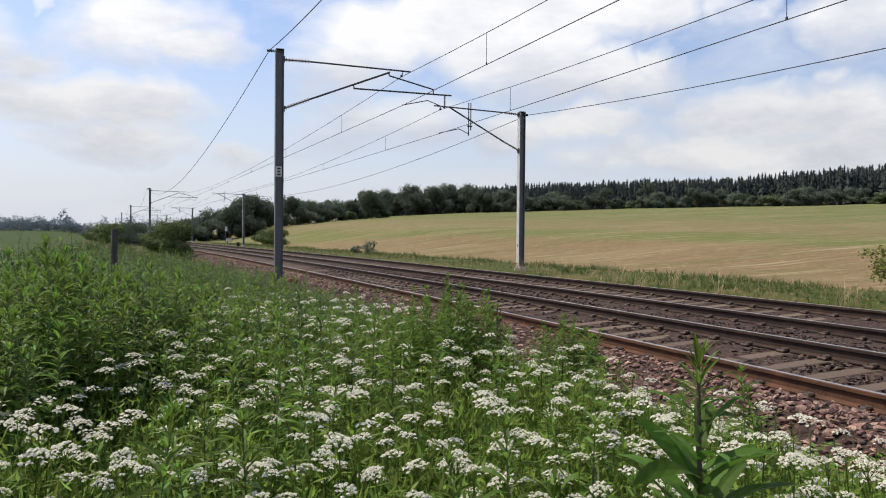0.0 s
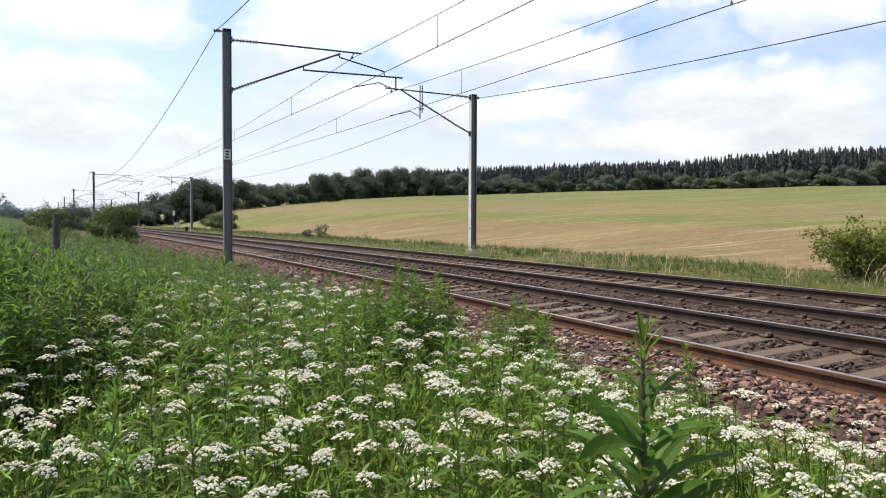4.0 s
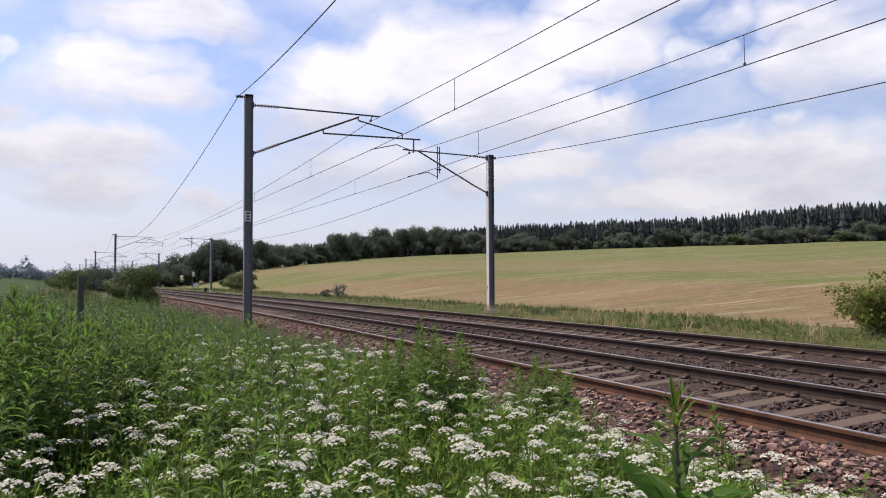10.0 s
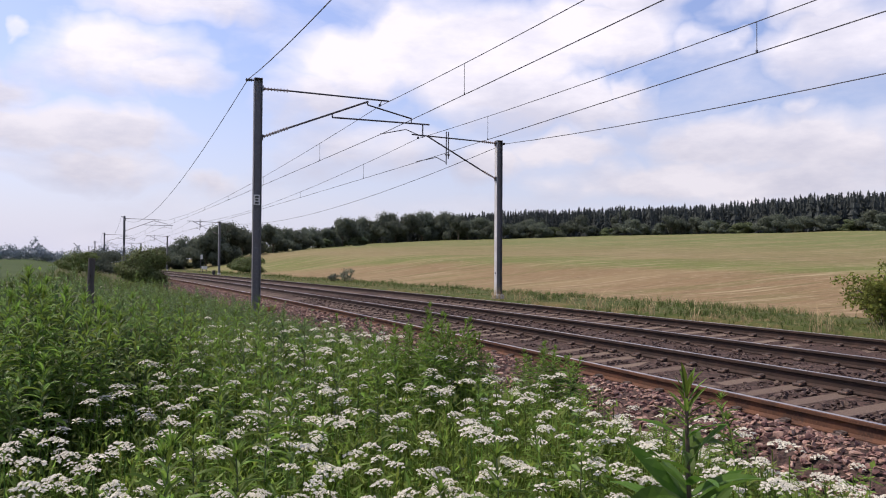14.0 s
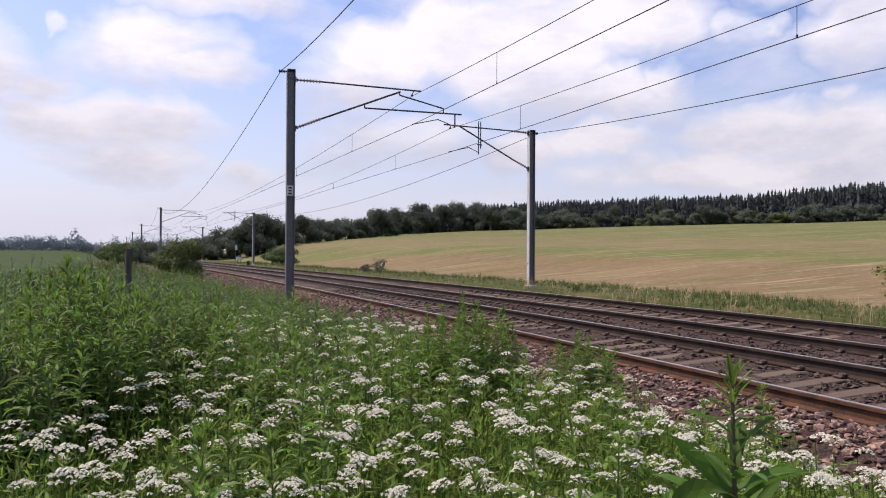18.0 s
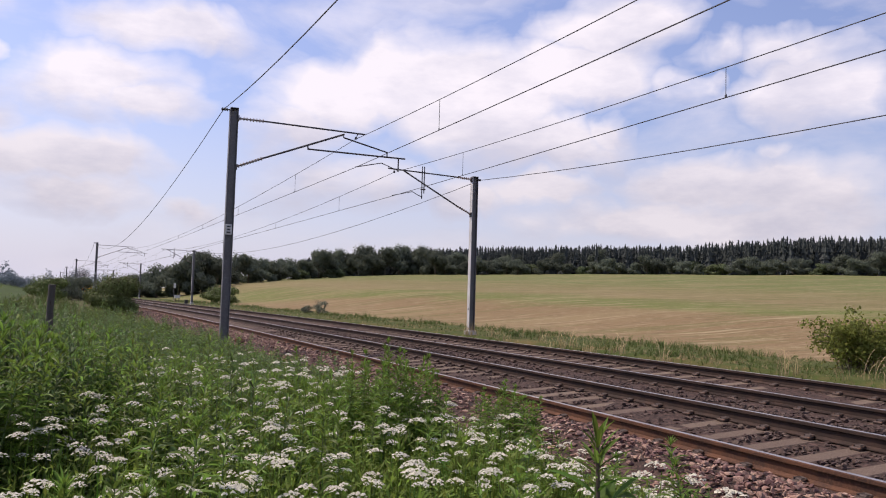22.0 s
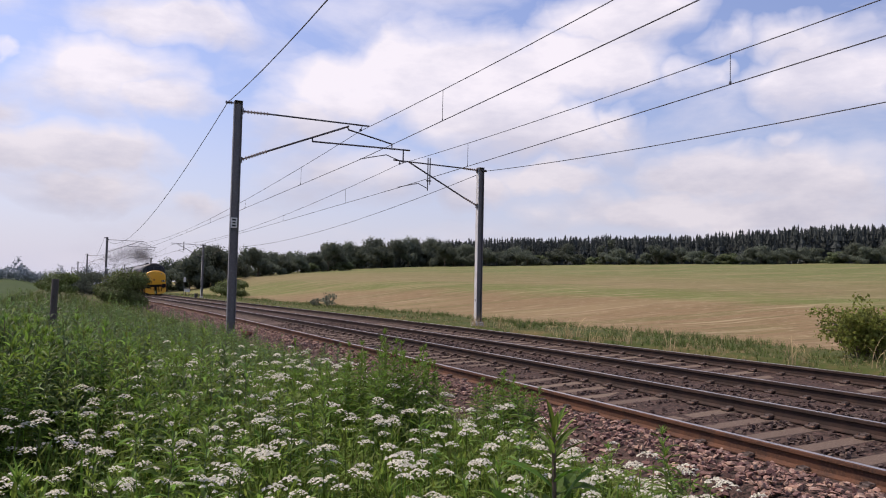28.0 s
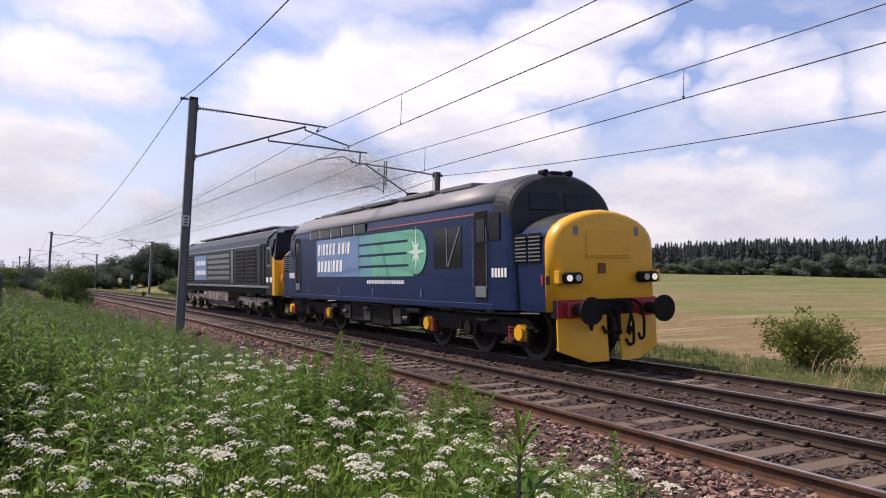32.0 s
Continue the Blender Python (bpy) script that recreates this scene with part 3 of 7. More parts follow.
def steel_mast(side, s):
    """A broad-flange steel mast on a concrete footing with its tubular cantilever; x runs across the line to the right, z up from the rail."""
    off, top = MAST_L if side < 0 else MAST_R
    root = at(s, 0, 0)
    m = Matrix.Translation(root) @ pose(0, 0, 0, 0, 0, math.degrees(RAIL_A))
    ob = thing("catenary_mast", "grey galvanised steel mast with a tubular cantilever arm" if side < 0 else "grey steel mast with a cantilever over the far track", "catenary mast", m, "masts along the line")
    foot = level(s, off) - 0.2
    bm = bmesh.new()
    w, t = 0.205, 0.014
    for x in (-1, 1):                                   # flanges along the line, the web across it
        box(bm, (off + x * w / 2, 0, (top + foot) / 2), (t * 1.3, w, top - foot), 0.003)
        # right masts: the left flange's sunlit side is painted paler
        part("flange", bm, M_GALV if side < 0 or x > 0 else M_GALV_SUNLIT, ob)
        bm = bmesh.new()
    box(bm, (off, 0, (top + foot) / 2), (w - t * 1.4, t, top - foot))
    part("web", bm, M_GALV, ob)
    bm = bmesh.new()
    box(bm, (off, 0, foot + 0.1), (0.34, 0.34, 0.5), 0.03)
    part("footing", bm, M_CONCRETE, ob, "pale concrete footing")
    bm = bmesh.new()
    box(bm, (off, 0, top + 0.01), (0.22, 0.23, 0.02), 0.003)
    part("cap", bm, M_GALV, ob)
    sg = -side                                          # towards the track
    arm, ins, fit_ = bmesh.new(), [], bmesh.new()
    if side < 0:
        X = lambda x: x
        tie = [(-1.40, 6.11), (1.52, 6.06)]
        rod(arm, (tie[0][0], 0, tie[0][1]), (tie[1][0], 0, tie[1][1]), 0.024)
        rod(arm, (-1.41, 0, 5.07), (0.90, 0, 6.00), 0.028)
        rod(arm, (0.86, 0, 5.97), (0.89, 0, 5.90), 0.02)
        rod(arm, (0.88, 0, 5.90), (2.22, 0, 5.60), 0.022)
        rod(arm, (-0.16, 0, 5.55), (-0.15, 0, 5.45), 0.02)
        rod(arm, (-0.16, 0, 5.46), (2.79, 0, 5.46), 0.024)
        rod(arm, (2.22, 0, 5.62), (2.22, 0, 5.46), 0.018)
        rod(arm, (2.58, 0, 5.46), (2.58, 0, 5.06), 0.022)
        ins = [((-2.10, 0, 6.11), (-1.40, 0, 6.11), 8), ((-2.10, 0, 4.78), (-1.41, 0, 5.07), 9)]
        steady = [(1.26, 5.08), (1.55, 5.15), (2.05, 5.27), (2.55, 5.10)]
        rod(fit_, (1.30, 0, 6.06), (1.25, 0, 5.92), 0.014, 6)
        disc(fit_, (1.25, 0, 5.92), (0, 1, 0), 0.04, 0.03, 8)
    else:
        rod(arm, (6.25, 0, 5.69), (3.62, 0, 5.77), 0.024)
        rod(arm, (6.27, 0, 4.65), (4.16, 0, 5.76), 0.028)
        rod(arm, (4.98, 0, 5.95), (4.98, 0, 5.00), 0.020)
        rod(arm, (4.90, 0, 5.95), (4.90, 0, 4.80), 0.020)
        box(arm, (4.94, 0, 5.14), (0.18, 0.05, 0.04))
        ins = [((6.80, 0, 5.66), (6.25, 0, 5.69), 7), ((6.80, 0, 4.40), (6.27, 0, 4.65), 7)]
        steady = [(3.80, 4.84), (4.15, 4.93), (4.54, 5.03), (4.92, 4.86)]
        rod(fit_, (3.85, 0, 5.76), (3.85, 0, 5.66), 0.014, 6)
        disc(fit_, (3.85, 0, 5.66), (0, 1, 0), 0.04, 0.03, 8)
    cant = part("cantilever", arm, M_TUBE, ob, "dark tubular cantilever")
    part("wire_clamp", fit_, M_TUBE, cant)
    fit_ = bmesh.new()
    for a, b in zip(steady, steady[1:]):
        rod(fit_, (a[0], 0, a[1]), (b[0], 0, b[1]), 0.014, 6)
    part("steady_arm", fit_, M_TUBE, cant)
    for a, b, n in ins:
        bm = bmesh.new()
        insulator(bm, a, b, 0.05 if side < 0 else 0.045, n)
        part("insulator", bm, M_INSUL, cant, "ribbed grey-brown insulator")
    for z in ((6.11, 4.76) if side < 0 else (5.66, 4.38)):
        bm = bmesh.new()
        box(bm, (off + sg * 0.115, 0, z), (0.06, 0.14, 0.16), 0.01)
        part("bracket", bm, M_TUBE, ob)
    bm = bmesh.new()                                    # arm of the earth wire on the far face
    e = (-0.34, 6.32) if side < 0 else (0.24, 5.66)
    rod(bm, (off, 0, e[1]), (off + e[0], 0, e[1]), 0.02, 6)
    insulator(bm, (off + e[0] * 0.45, 0, e[1]), (off + e[0], 0, e[1]), 0.045, 4)
    part("earth_wire_bracket", bm, M_TUBE, ob)
    if side < 0:
        plate = bmesh.new()
        box(plate, (off - 0.02, -w / 2 - 0.016, 3.03), (0.17, 0.012, 0.28), 0.003)
        pl = part("number_plate", plate, M_PLATE, ob, "white plate with black bars")
        for k, z in enumerate((3.11, 3.03, 2.95)):
            bm = bmesh.new()
            box(bm, (off - 0.02, -w / 2 - 0.025, z), (0.10 - 0.02 * (k == 1), 0.004, 0.045))
            part("bar", bm, M_INK, pl)
    else:
        bm = bmesh.new()
        box(bm, (off - 0.11, -0.0, 1.0), (0.02, 0.06, 0.08), 0.004)
        part("small_box", bm, M_INK, ob)
    return ob


for s in LEFT_S:
    steel_mast(-1, s)
for s in RIGHT_S:
    steel_mast(1, s)


def wire(name, label, spans, r):
    """A wire hung from place to place. spans: (start, end, sag)."""
    ob = thing(name, label, "overhead wire", group="overhead wires")
    for a, b, sag in spans:
        a, b = Vector(a), Vector(b)
        n = 24
        pts = [a.lerp(b, i / n) - Vector((0, 0, 4 * sag * (i / n) * (1 - i / n))) for i in range(n + 1)]
        bm = bmesh.new()
        sweep(bm, pts, [(r * math.cos(k * math.tau / 5), r * math.sin(k * math.tau / 5)) for k in range(5)])
        part("span", bm, M_WIRE, ob)
    return ob


def hung(side):
    """Catenary, contact wire and droppers of one track, from mast to mast."""
    if side < 0:
        S, om, zm, zc, before = LEFT_S, 1.25, 5.90, 5.06, (-25.0, 5.90, 4.60)
    else:
        S, om, zm, zc, before = RIGHT_S, 3.84, 5.64, 4.83, (-20.0, 5.64, 4.56)
    S = [before[0]] + S
    label = "near track" if side < 0 else "far track"
    msg, con, drops = [], [], thing("droppers", f"thin dropper wires hanging above the {label}", "overhead wire", group="overhead wires")
    for i, (a, b) in enumerate(zip(S, S[1:])):
        pa, pb = at(a, om, zm), at(b, om, zm)
        ca, cb = at(a, om, before[2] if i == 0 else zc), at(b, om, zc)
        sag = (b - a) ** 2 * ((0.00024 if side < 0 else 0.00024) if i == 0 else 0.00014 if side < 0 else 0.00019)
        msg.append((pa, pb, sag))
        con.append((ca, cb, 0.05))
        gap = 6.3 if side < 0 else 5.7
        n = max(2, round((b - a - 2 * gap) / 9.8))
        for k in range(n + 1):
            f = (gap + (b - a - 2 * gap) * k / n) / (b - a)
            if i == 0:
                f = 1 - (gap + 10.1 * k) / (b - a)
            top = pa.lerp(pb, f).z - 4 * sag * f * (1 - f)
            q, c = pa.lerp(pb, f), ca.lerp(cb, f)
            bm = bmesh.new()
            rod(bm, (q.x, q.y, top), (c.x, c.y, c.z - 0.2 * f * (1 - f)), 0.006, 5)
            box(bm, (c.x, c.y, c.z - 0.2 * f * (1 - f) + 0.02), (0.02, 0.05, 0.05))
            part("dropper", bm, M_WIRE, drops)
    wire("catenary_wire", f"catenary wire above the {label}", msg, 0.0085)
    wire("contact_wire", f"contact wire above the {label}", con, 0.0095)


hung(-1)
hung(1)
wire("earth_wire", "sagging earth wire along the near masts", [(at(a, -2.52, 6.32), at(b, -2.52, 6.32), 1.3 if a < 0 else 1.9) for a, b in zip([-25] + LEFT_S, LEFT_S)], 0.011)
wire("earth_wire", "sagging earth wire along the far masts", [(at(a, 7.17, 5.66), at(b, 7.17, 5.66), 1.15 if a < 0 else 1.1) for a, b in zip([-30] + RIGHT_S, RIGHT_S)], 0.011)

# ---- woods, trees, bushes ----


def leaf_cloud(lobes, n, size, rng, droop=0.3, shell=0.55):
    """Leaf sprays (bent two-triangle leaves in threes) scattered in the outer part of ellipsoid lobes: (x, y, z, rx, ry, rz)."""
    lobes = np.asarray(lobes, float)
    vol = lobes[:, 3] * lobes[:, 4] * lobes[:, 5]
    pick = rng.choice(len(lobes), n, p=vol ** 0.67 / (vol ** 0.67).sum())
    d = rng.normal(size=(n, 3))
    d /= np.linalg.norm(d, axis=1, keepdims=True)
    rad = shell + (1 - shell) * rng.random((n, 1)) ** 0.6 + rng.normal(size=(n, 1)) * 0.12
    c = lobes[pick, :3] + d * rad * lobes[pick, 3:]
    c[:, 2] = np.maximum(c[:, 2], 0.02 * abs(lobes[:, 2]).max())
    u = rng.normal(size=(n, 3))
    u -= d * (u * d).sum(1, keepdims=True) * 0.8                # leaves face outwards, roughly
    u[:, 2] -= droop
    u /= np.linalg.norm(u, axis=1, keepdims=True)
    v = np.cross(u, d + rng.normal(size=(n, 3)) * 0.35)
    v /= np.linalg.norm(v, axis=1, keepdims=True)
    w = np.cross(u, v)
    s = size * (0.6 + 0.8 * rng.random((n, 1)))
    p0, p1, p2, p3 = c - u * s, c + v * s * 0.55 + w * s * 0.15, c + u * s, c - v * s * 0.55 + w * s * 0.15
    verts = np.stack([p0, p1, p2, p3], 1).reshape(-1, 3)
    b = np.arange(n)[:, None] * 4
    tris = np.concatenate([b + [0, 1, 2], b + [0, 2, 3]], 1).reshape(-1, 3)
    return verts, tris


def trunk_bm(h, r, rng, limbs=5, lean=0.05):
    bm = bmesh.new()
    pts = [Vector((lean * h * (i / 5) ** 2 * rng.normal(), lean * h * (i / 5) ** 2 * rng.normal(), h * i / 5 - 0.2)) for i in range(6)]
    for i, (a, b) in enumerate(zip(pts, pts[1:])):
        rod(bm, a, b, r * (1 - i / 6.5), 7, r * (1 - (i + 1) / 6.5))
    for k in range(limbs):
        a = pts[2 + k % 3]
        ang = k * 2.4 + rng.random()
        b = a + Vector((math.cos(ang), math.sin(ang), 0.9)) * h * 0.33
        rod(bm, a, b, r * 0.42, 5, r * 0.15)
        rod(bm, b, b + Vector((math.cos(ang + 0.8), math.sin(ang + 0.8), 0.6)) * h * 0.2, r * 0.16, 5, r * 0.05)
    return bm


def broad_tree(h, width, seed, mat=None, n=3800, leaf=0.29, base=0.03, label="dark green broadleaf tree at the edge of the wood"):
    rng = np.random.default_rng(seed)
    ob = thing("tree", label, "tree")
    part("trunk", trunk_bm(h * 0.75, h * 0.028, rng), M_BARK, ob)
    lobes = [(0, 0, h * 0.62, width * 0.36, width * 0.36, h * 0.36)]
    for k in range(11):
        ang, q = k * 2.399 + rng.random(), rng.random()
        rr = width * (0.16 + 0.20 * q)
        lobes.append((math.cos(ang) * rr * 1.5, math.sin(ang) * rr * 1.5, h * (base + 0.14 + (0.92 - base - 0.22) * ((k * 0.618) % 1)), width * 0.20, width * 0.20, h * 0.15))
    v, f = leaf_cloud(lobes, n, leaf, rng)
    v2, f2 = leaf_cloud([(x, y, z, a * 0.75, b * 0.75, c * 0.75) for x, y, z, a, b, c in lobes], n // 6, leaf * 2.4, rng, shell=0.2)     # the shady inside
    v, f = np.concatenate([v, v2]), np.concatenate([f, f2 + len(v)])
    crown = new("crown", np_mesh("crown", v, f, mat or M_TREE))
    crown.parent = ob
    return ob


# deciduous fringe: azimuth to the left of straight ahead, distance, height, width
def az_place(az, r):
    a = radians(az)
    p = Vector((-math.sin(a) * r, math.cos(a) * r, 0))
    s = p.dot(DIR_T)
    for _ in range(3):
        off = p.dot(DIR_N) - RAIL_D + bend(s)
    return p, level(s, off)


def plant_tree(proto, az, r, size=1.0, turn=0.0, sink=0.3, label=""):
    p, z = az_place(az, r)
    c = copy_thing(proto, pose(p.x, p.y, z - sink, 0, 0, turn))
    c.scale = (size, size, size)
    if label:
        c["label"] = label
    return c


PROTO = [broad_tree(10.0, 9.0, 11), broad_tree(9.0, 10.5, 12), broad_tree(11.0, 8.0, 13), broad_tree(6.0, 8.0, 14, M_TREE_LIGHT, label="lighter green rounded tree at the edge of the wood", base=0.02),
         broad_tree(7.5, 8.0, 15, base=0.02)]


def fringe():
    rng = random.Random(5)
    # tall old trees beside the line
    for az, r, k, sz in ((17.4, 165, 1, 0.62), (16.4, 160, 0, 0.72), (15.2, 158, 1, 0.82), (14.2, 155, 2, 0.80), (13.4, 160, 0, 0.92), (12.6, 172, 1, 0.86),
                         (11.4, 185, 2, 0.70), (10.6, 188, 1, 0.76), (9.6, 192, 0, 0.70), (8.6, 198, 1, 0.68), (7.6, 204, 0, 0.62), (6.6, 210, 4, 0.78),
                         (5.7, 214, 2, 0.76), (5.0, 218, 0, 0.84), (18.2, 172, 4, 0.75), (18.9, 180, 4, 0.62)):
        plant_tree(PROTO[k], az + rng.uniform(-0.15, 0.15), r, sz * rng.uniform(0.88, 0.99), rng.uniform(0, 360), label="tall dark broadleaf tree beside the railway" if az > 12 else "")
    az = 4.2
    while az > -36:
        k = rng.choice((0, 1, 4, 4, 3, 1, 0))
        plant_tree(PROTO[k], az, 236 + rng.uniform(-5, 9), (0.84 if k != 3 else 0.72) * rng.uniform(0.75, 1.2) * (1 - 0.30 * smooth(-2, -10, az)), rng.uniform(0, 360))
        az -= rng.uniform(0.6, 1.05)
    az = 19.5
    while az > 3.5:
        plant_tree(PROTO[rng.choice((3, 4))], az, 168 + (19 - az) * 4.0 + rng.uniform(-4, 4) - 6, rng.uniform(0.42, 0.6), rng.uniform(0, 360))
        az -= rng.uniform(0.7, 1.0)
    for o in PROTO:                                     # the patterns themselves stand in the wood
        i = PROTO.index(o)
        p, z = az_place(-2.0 - i * 6.3, 250)
        o.matrix_world = pose(p.x, p.y, z - 0.3)
        o.scale = (0.8, 0.8, 0.8)


fringe()


def spruce_wood():
    """Rank upon rank of spruces behind the fringe, one mass: ragged skirts of branches in whorls, and loose sprays."""
    rng = np.random.default_rng(21)
    V, F, base = [], [], 0
    m = 9
    for row in range(5):
        r0 = 252 + row * 12
        az = 7.5 if row < 2 else 6.5
        while az > -40:
            az -= rng.uniform(0.13, 0.26)
            r = r0 + rng.uniform(-5, 5)
            p, z = az_place(az, r)
            h = (8.0 + 1.6 * smooth(4, -8, az) + 2.2 * smooth(-20, -27, az) + row * 0.5) * rng.uniform(0.84, 1.04)
            if az > 2:
                h *= 0.8
            w = h * rng.uniform(0.15, 0.25)
            for k in range(6):
                f = 0.08 + 0.80 * (k / 5) ** 0.9
                rad = (w * (1 - f) ** 0.85 + 0.12)
                ang = np.arange(m) * 6.283 / m + rng.random()
                rr = rad * np.where(np.arange(m) % 2, 0.80, 0.50) * rng.uniform(0.75, 1.2, m)
                ring = np.stack([p.x + np.cos(ang) * rr, p.y + np.sin(ang) * rr, z + h * f - rr * 0.35 + rng.normal(0, 0.12, m)], 1)
                top = np.array([[p.x, p.y, z + h * min(0.97, f + 0.22) + rng.uniform(-0.15, 0.3) * (k == 5)]])
                V.append(np.concatenate([ring, top]))
                i = np.arange(m)
                F.append(np.stack([i, (i + 1) % m, np.full(m, m)], 1) + base)
                base += m + 1
            n = 58
            f = rng.random(n) ** 0.9
            ang = rng.random(n) * 6.283
            rad = (w * (1 - f) ** 0.75 + 0.10) * rng.uniform(0.55, 1.2, n)
            c = np.stack([p.x + np.cos(ang) * rad, p.y + np.sin(ang) * rad, z + h * (0.06 + 0.9 * f)], 1)
            out = np.stack([np.cos(ang), np.sin(ang), rng.normal(-0.25, 0.25, n)], 1)
            side = np.stack([-np.sin(ang), np.cos(ang), rng.normal(0, 0.3, n)], 1)
            sz = (0.72 - 0.42 * f)[:, None] * rng.uniform(0.6, 1.3, (n, 1))
            V.append(np.stack([c - out * sz * 0.5 + [0, 0, 0.25], c + side * sz * 0.45, c + out * sz * 0.6, c - side * sz * 0.45], 1).reshape(-1, 3))
            k = np.arange(n)[:, None] * 4 + base
            F.append(np.concatenate([k + [0, 1, 2], k + [0, 2, 3]], 1).reshape(-1, 3))
            base += n * 4
    ob = new("spruce_wood", np_mesh("spruce_wood", np.concatenate(V), np.concatenate(F), M_CONIFER))
    tagged(ob, "dense dark spruce plantation along the top of the field", "wood", kind="stuff")


spruce_wood()


def far_woods():
    """Hedgerow trees on the skyline beyond the crop; their haze is in the leaf colour."""
    rng = np.random.default_rng(4)
    V, F, base = [], [], 0
    az = 48.0
    while az > 18.5:
        az -= rng.uniform(0.16, 0.42)
        r = 560 + rng.uniform(-40, 40)
        a = radians(az)
        x, y = -math.sin(a) * r, math.cos(a) * r
        s = Vector((x, y, 0)).dot(DIR_T)
        z = level(s, Vector((x, y, 0)).dot(DIR_N) - RAIL_D + bend(s))
        tall = rng.random() < 0.22
        h, w = (rng.uniform(11, 15), rng.uniform(3.0, 4.4)) if tall else (rng.uniform(6.5, 10), rng.uniform(3.4, 5.5))
        v, f = leaf_cloud([(x, y, z + h * 0.5, w, w, h * 0.5), (x + w, y, z + h * 0.35, w * 0.8, w, h * 0.35)], 420, 0.62, rng)
        V.append(v)
        F.append(f + base)
        base += len(v)
    ob = new("far_woods", np_mesh("far_woods", np.concatenate(V), np.concatenate(F), M_FAR_HAZE))
    tagged(ob, "line of hedgerow trees on the far skyline, haze in their colour", "wood", kind="stuff")


far_woods()


def bush(s, off, h, w, seed, label, n=2600, leaf=0.10, mat=None):
    rng = np.random.default_rng(seed)
    p = at(s, off, level(s, off) - 0.05)
    ob = thing("bush", label, "bush", Matrix.Translation(p))
    bm = bmesh.new()
    for k in range(9):
        ang = k * 2.4 + rng.random()
        b = Vector((math.cos(ang) * w * 0.33, math.sin(ang) * w * 0.33, h * rng.uniform(0.45, 0.95)))
        rod(bm, (0.1 * math.cos(ang), 0.1 * math.sin(ang), -0.1), b * 0.55, 0.028, 5, 0.018)
        rod(bm, b * 0.55, b, 0.018, 5, 0.006)
    part("woody_frame", bm, M_BARK, ob)
    lobes = [(0, 0, h * 0.45, w * 0.34, w * 0.34, h * 0.44)]
    for k in range(9):
        ang = k * 2.399
        lobes.append((math.cos(ang) * w * 0.3, math.sin(ang) * w * 0.3, h * (0.18 + 0.6 * ((k * 0.618) % 1) * (0.75 if k % 3 else 1)), w * 0.17, w * 0.17, h * 0.17))
    v, f = leaf_cloud(lobes, n, leaf, rng, shell=0.35)
    lf = new("leaves", np_mesh("leaves", v, f, mat or M_BUSH))
    lf.parent = ob
    return ob


bush(60.0, -2.9, 3.25, 4.1, 31, "dark green hawthorn bush beside the near track", 15000, 0.075)
bush(78.0, -7.0, 2.3, 4.0, 32, "rounded green bush on the field edge", 6000, 0.09)
bush(132.0, -3.5, 4.3, 7.5, 37, "dark green thorn bush by the line, farther off", 9000, 0.13, M_TREE)
bush(98.0, 11.9, 2.5, 5.0, 33, "low dark green bush at the foot of the field", 6000, 0.11, M_BUSH)
bush(53.0, 9.8, 1.15, 1.3, 35, "small dark shrub on the far verge", 420, 0.06, M_TREE)
bush(54.5, 9.3, 0.7, 1.0, 36, "small dark shrub on the far verge", 260, 0.06, M_TREE)


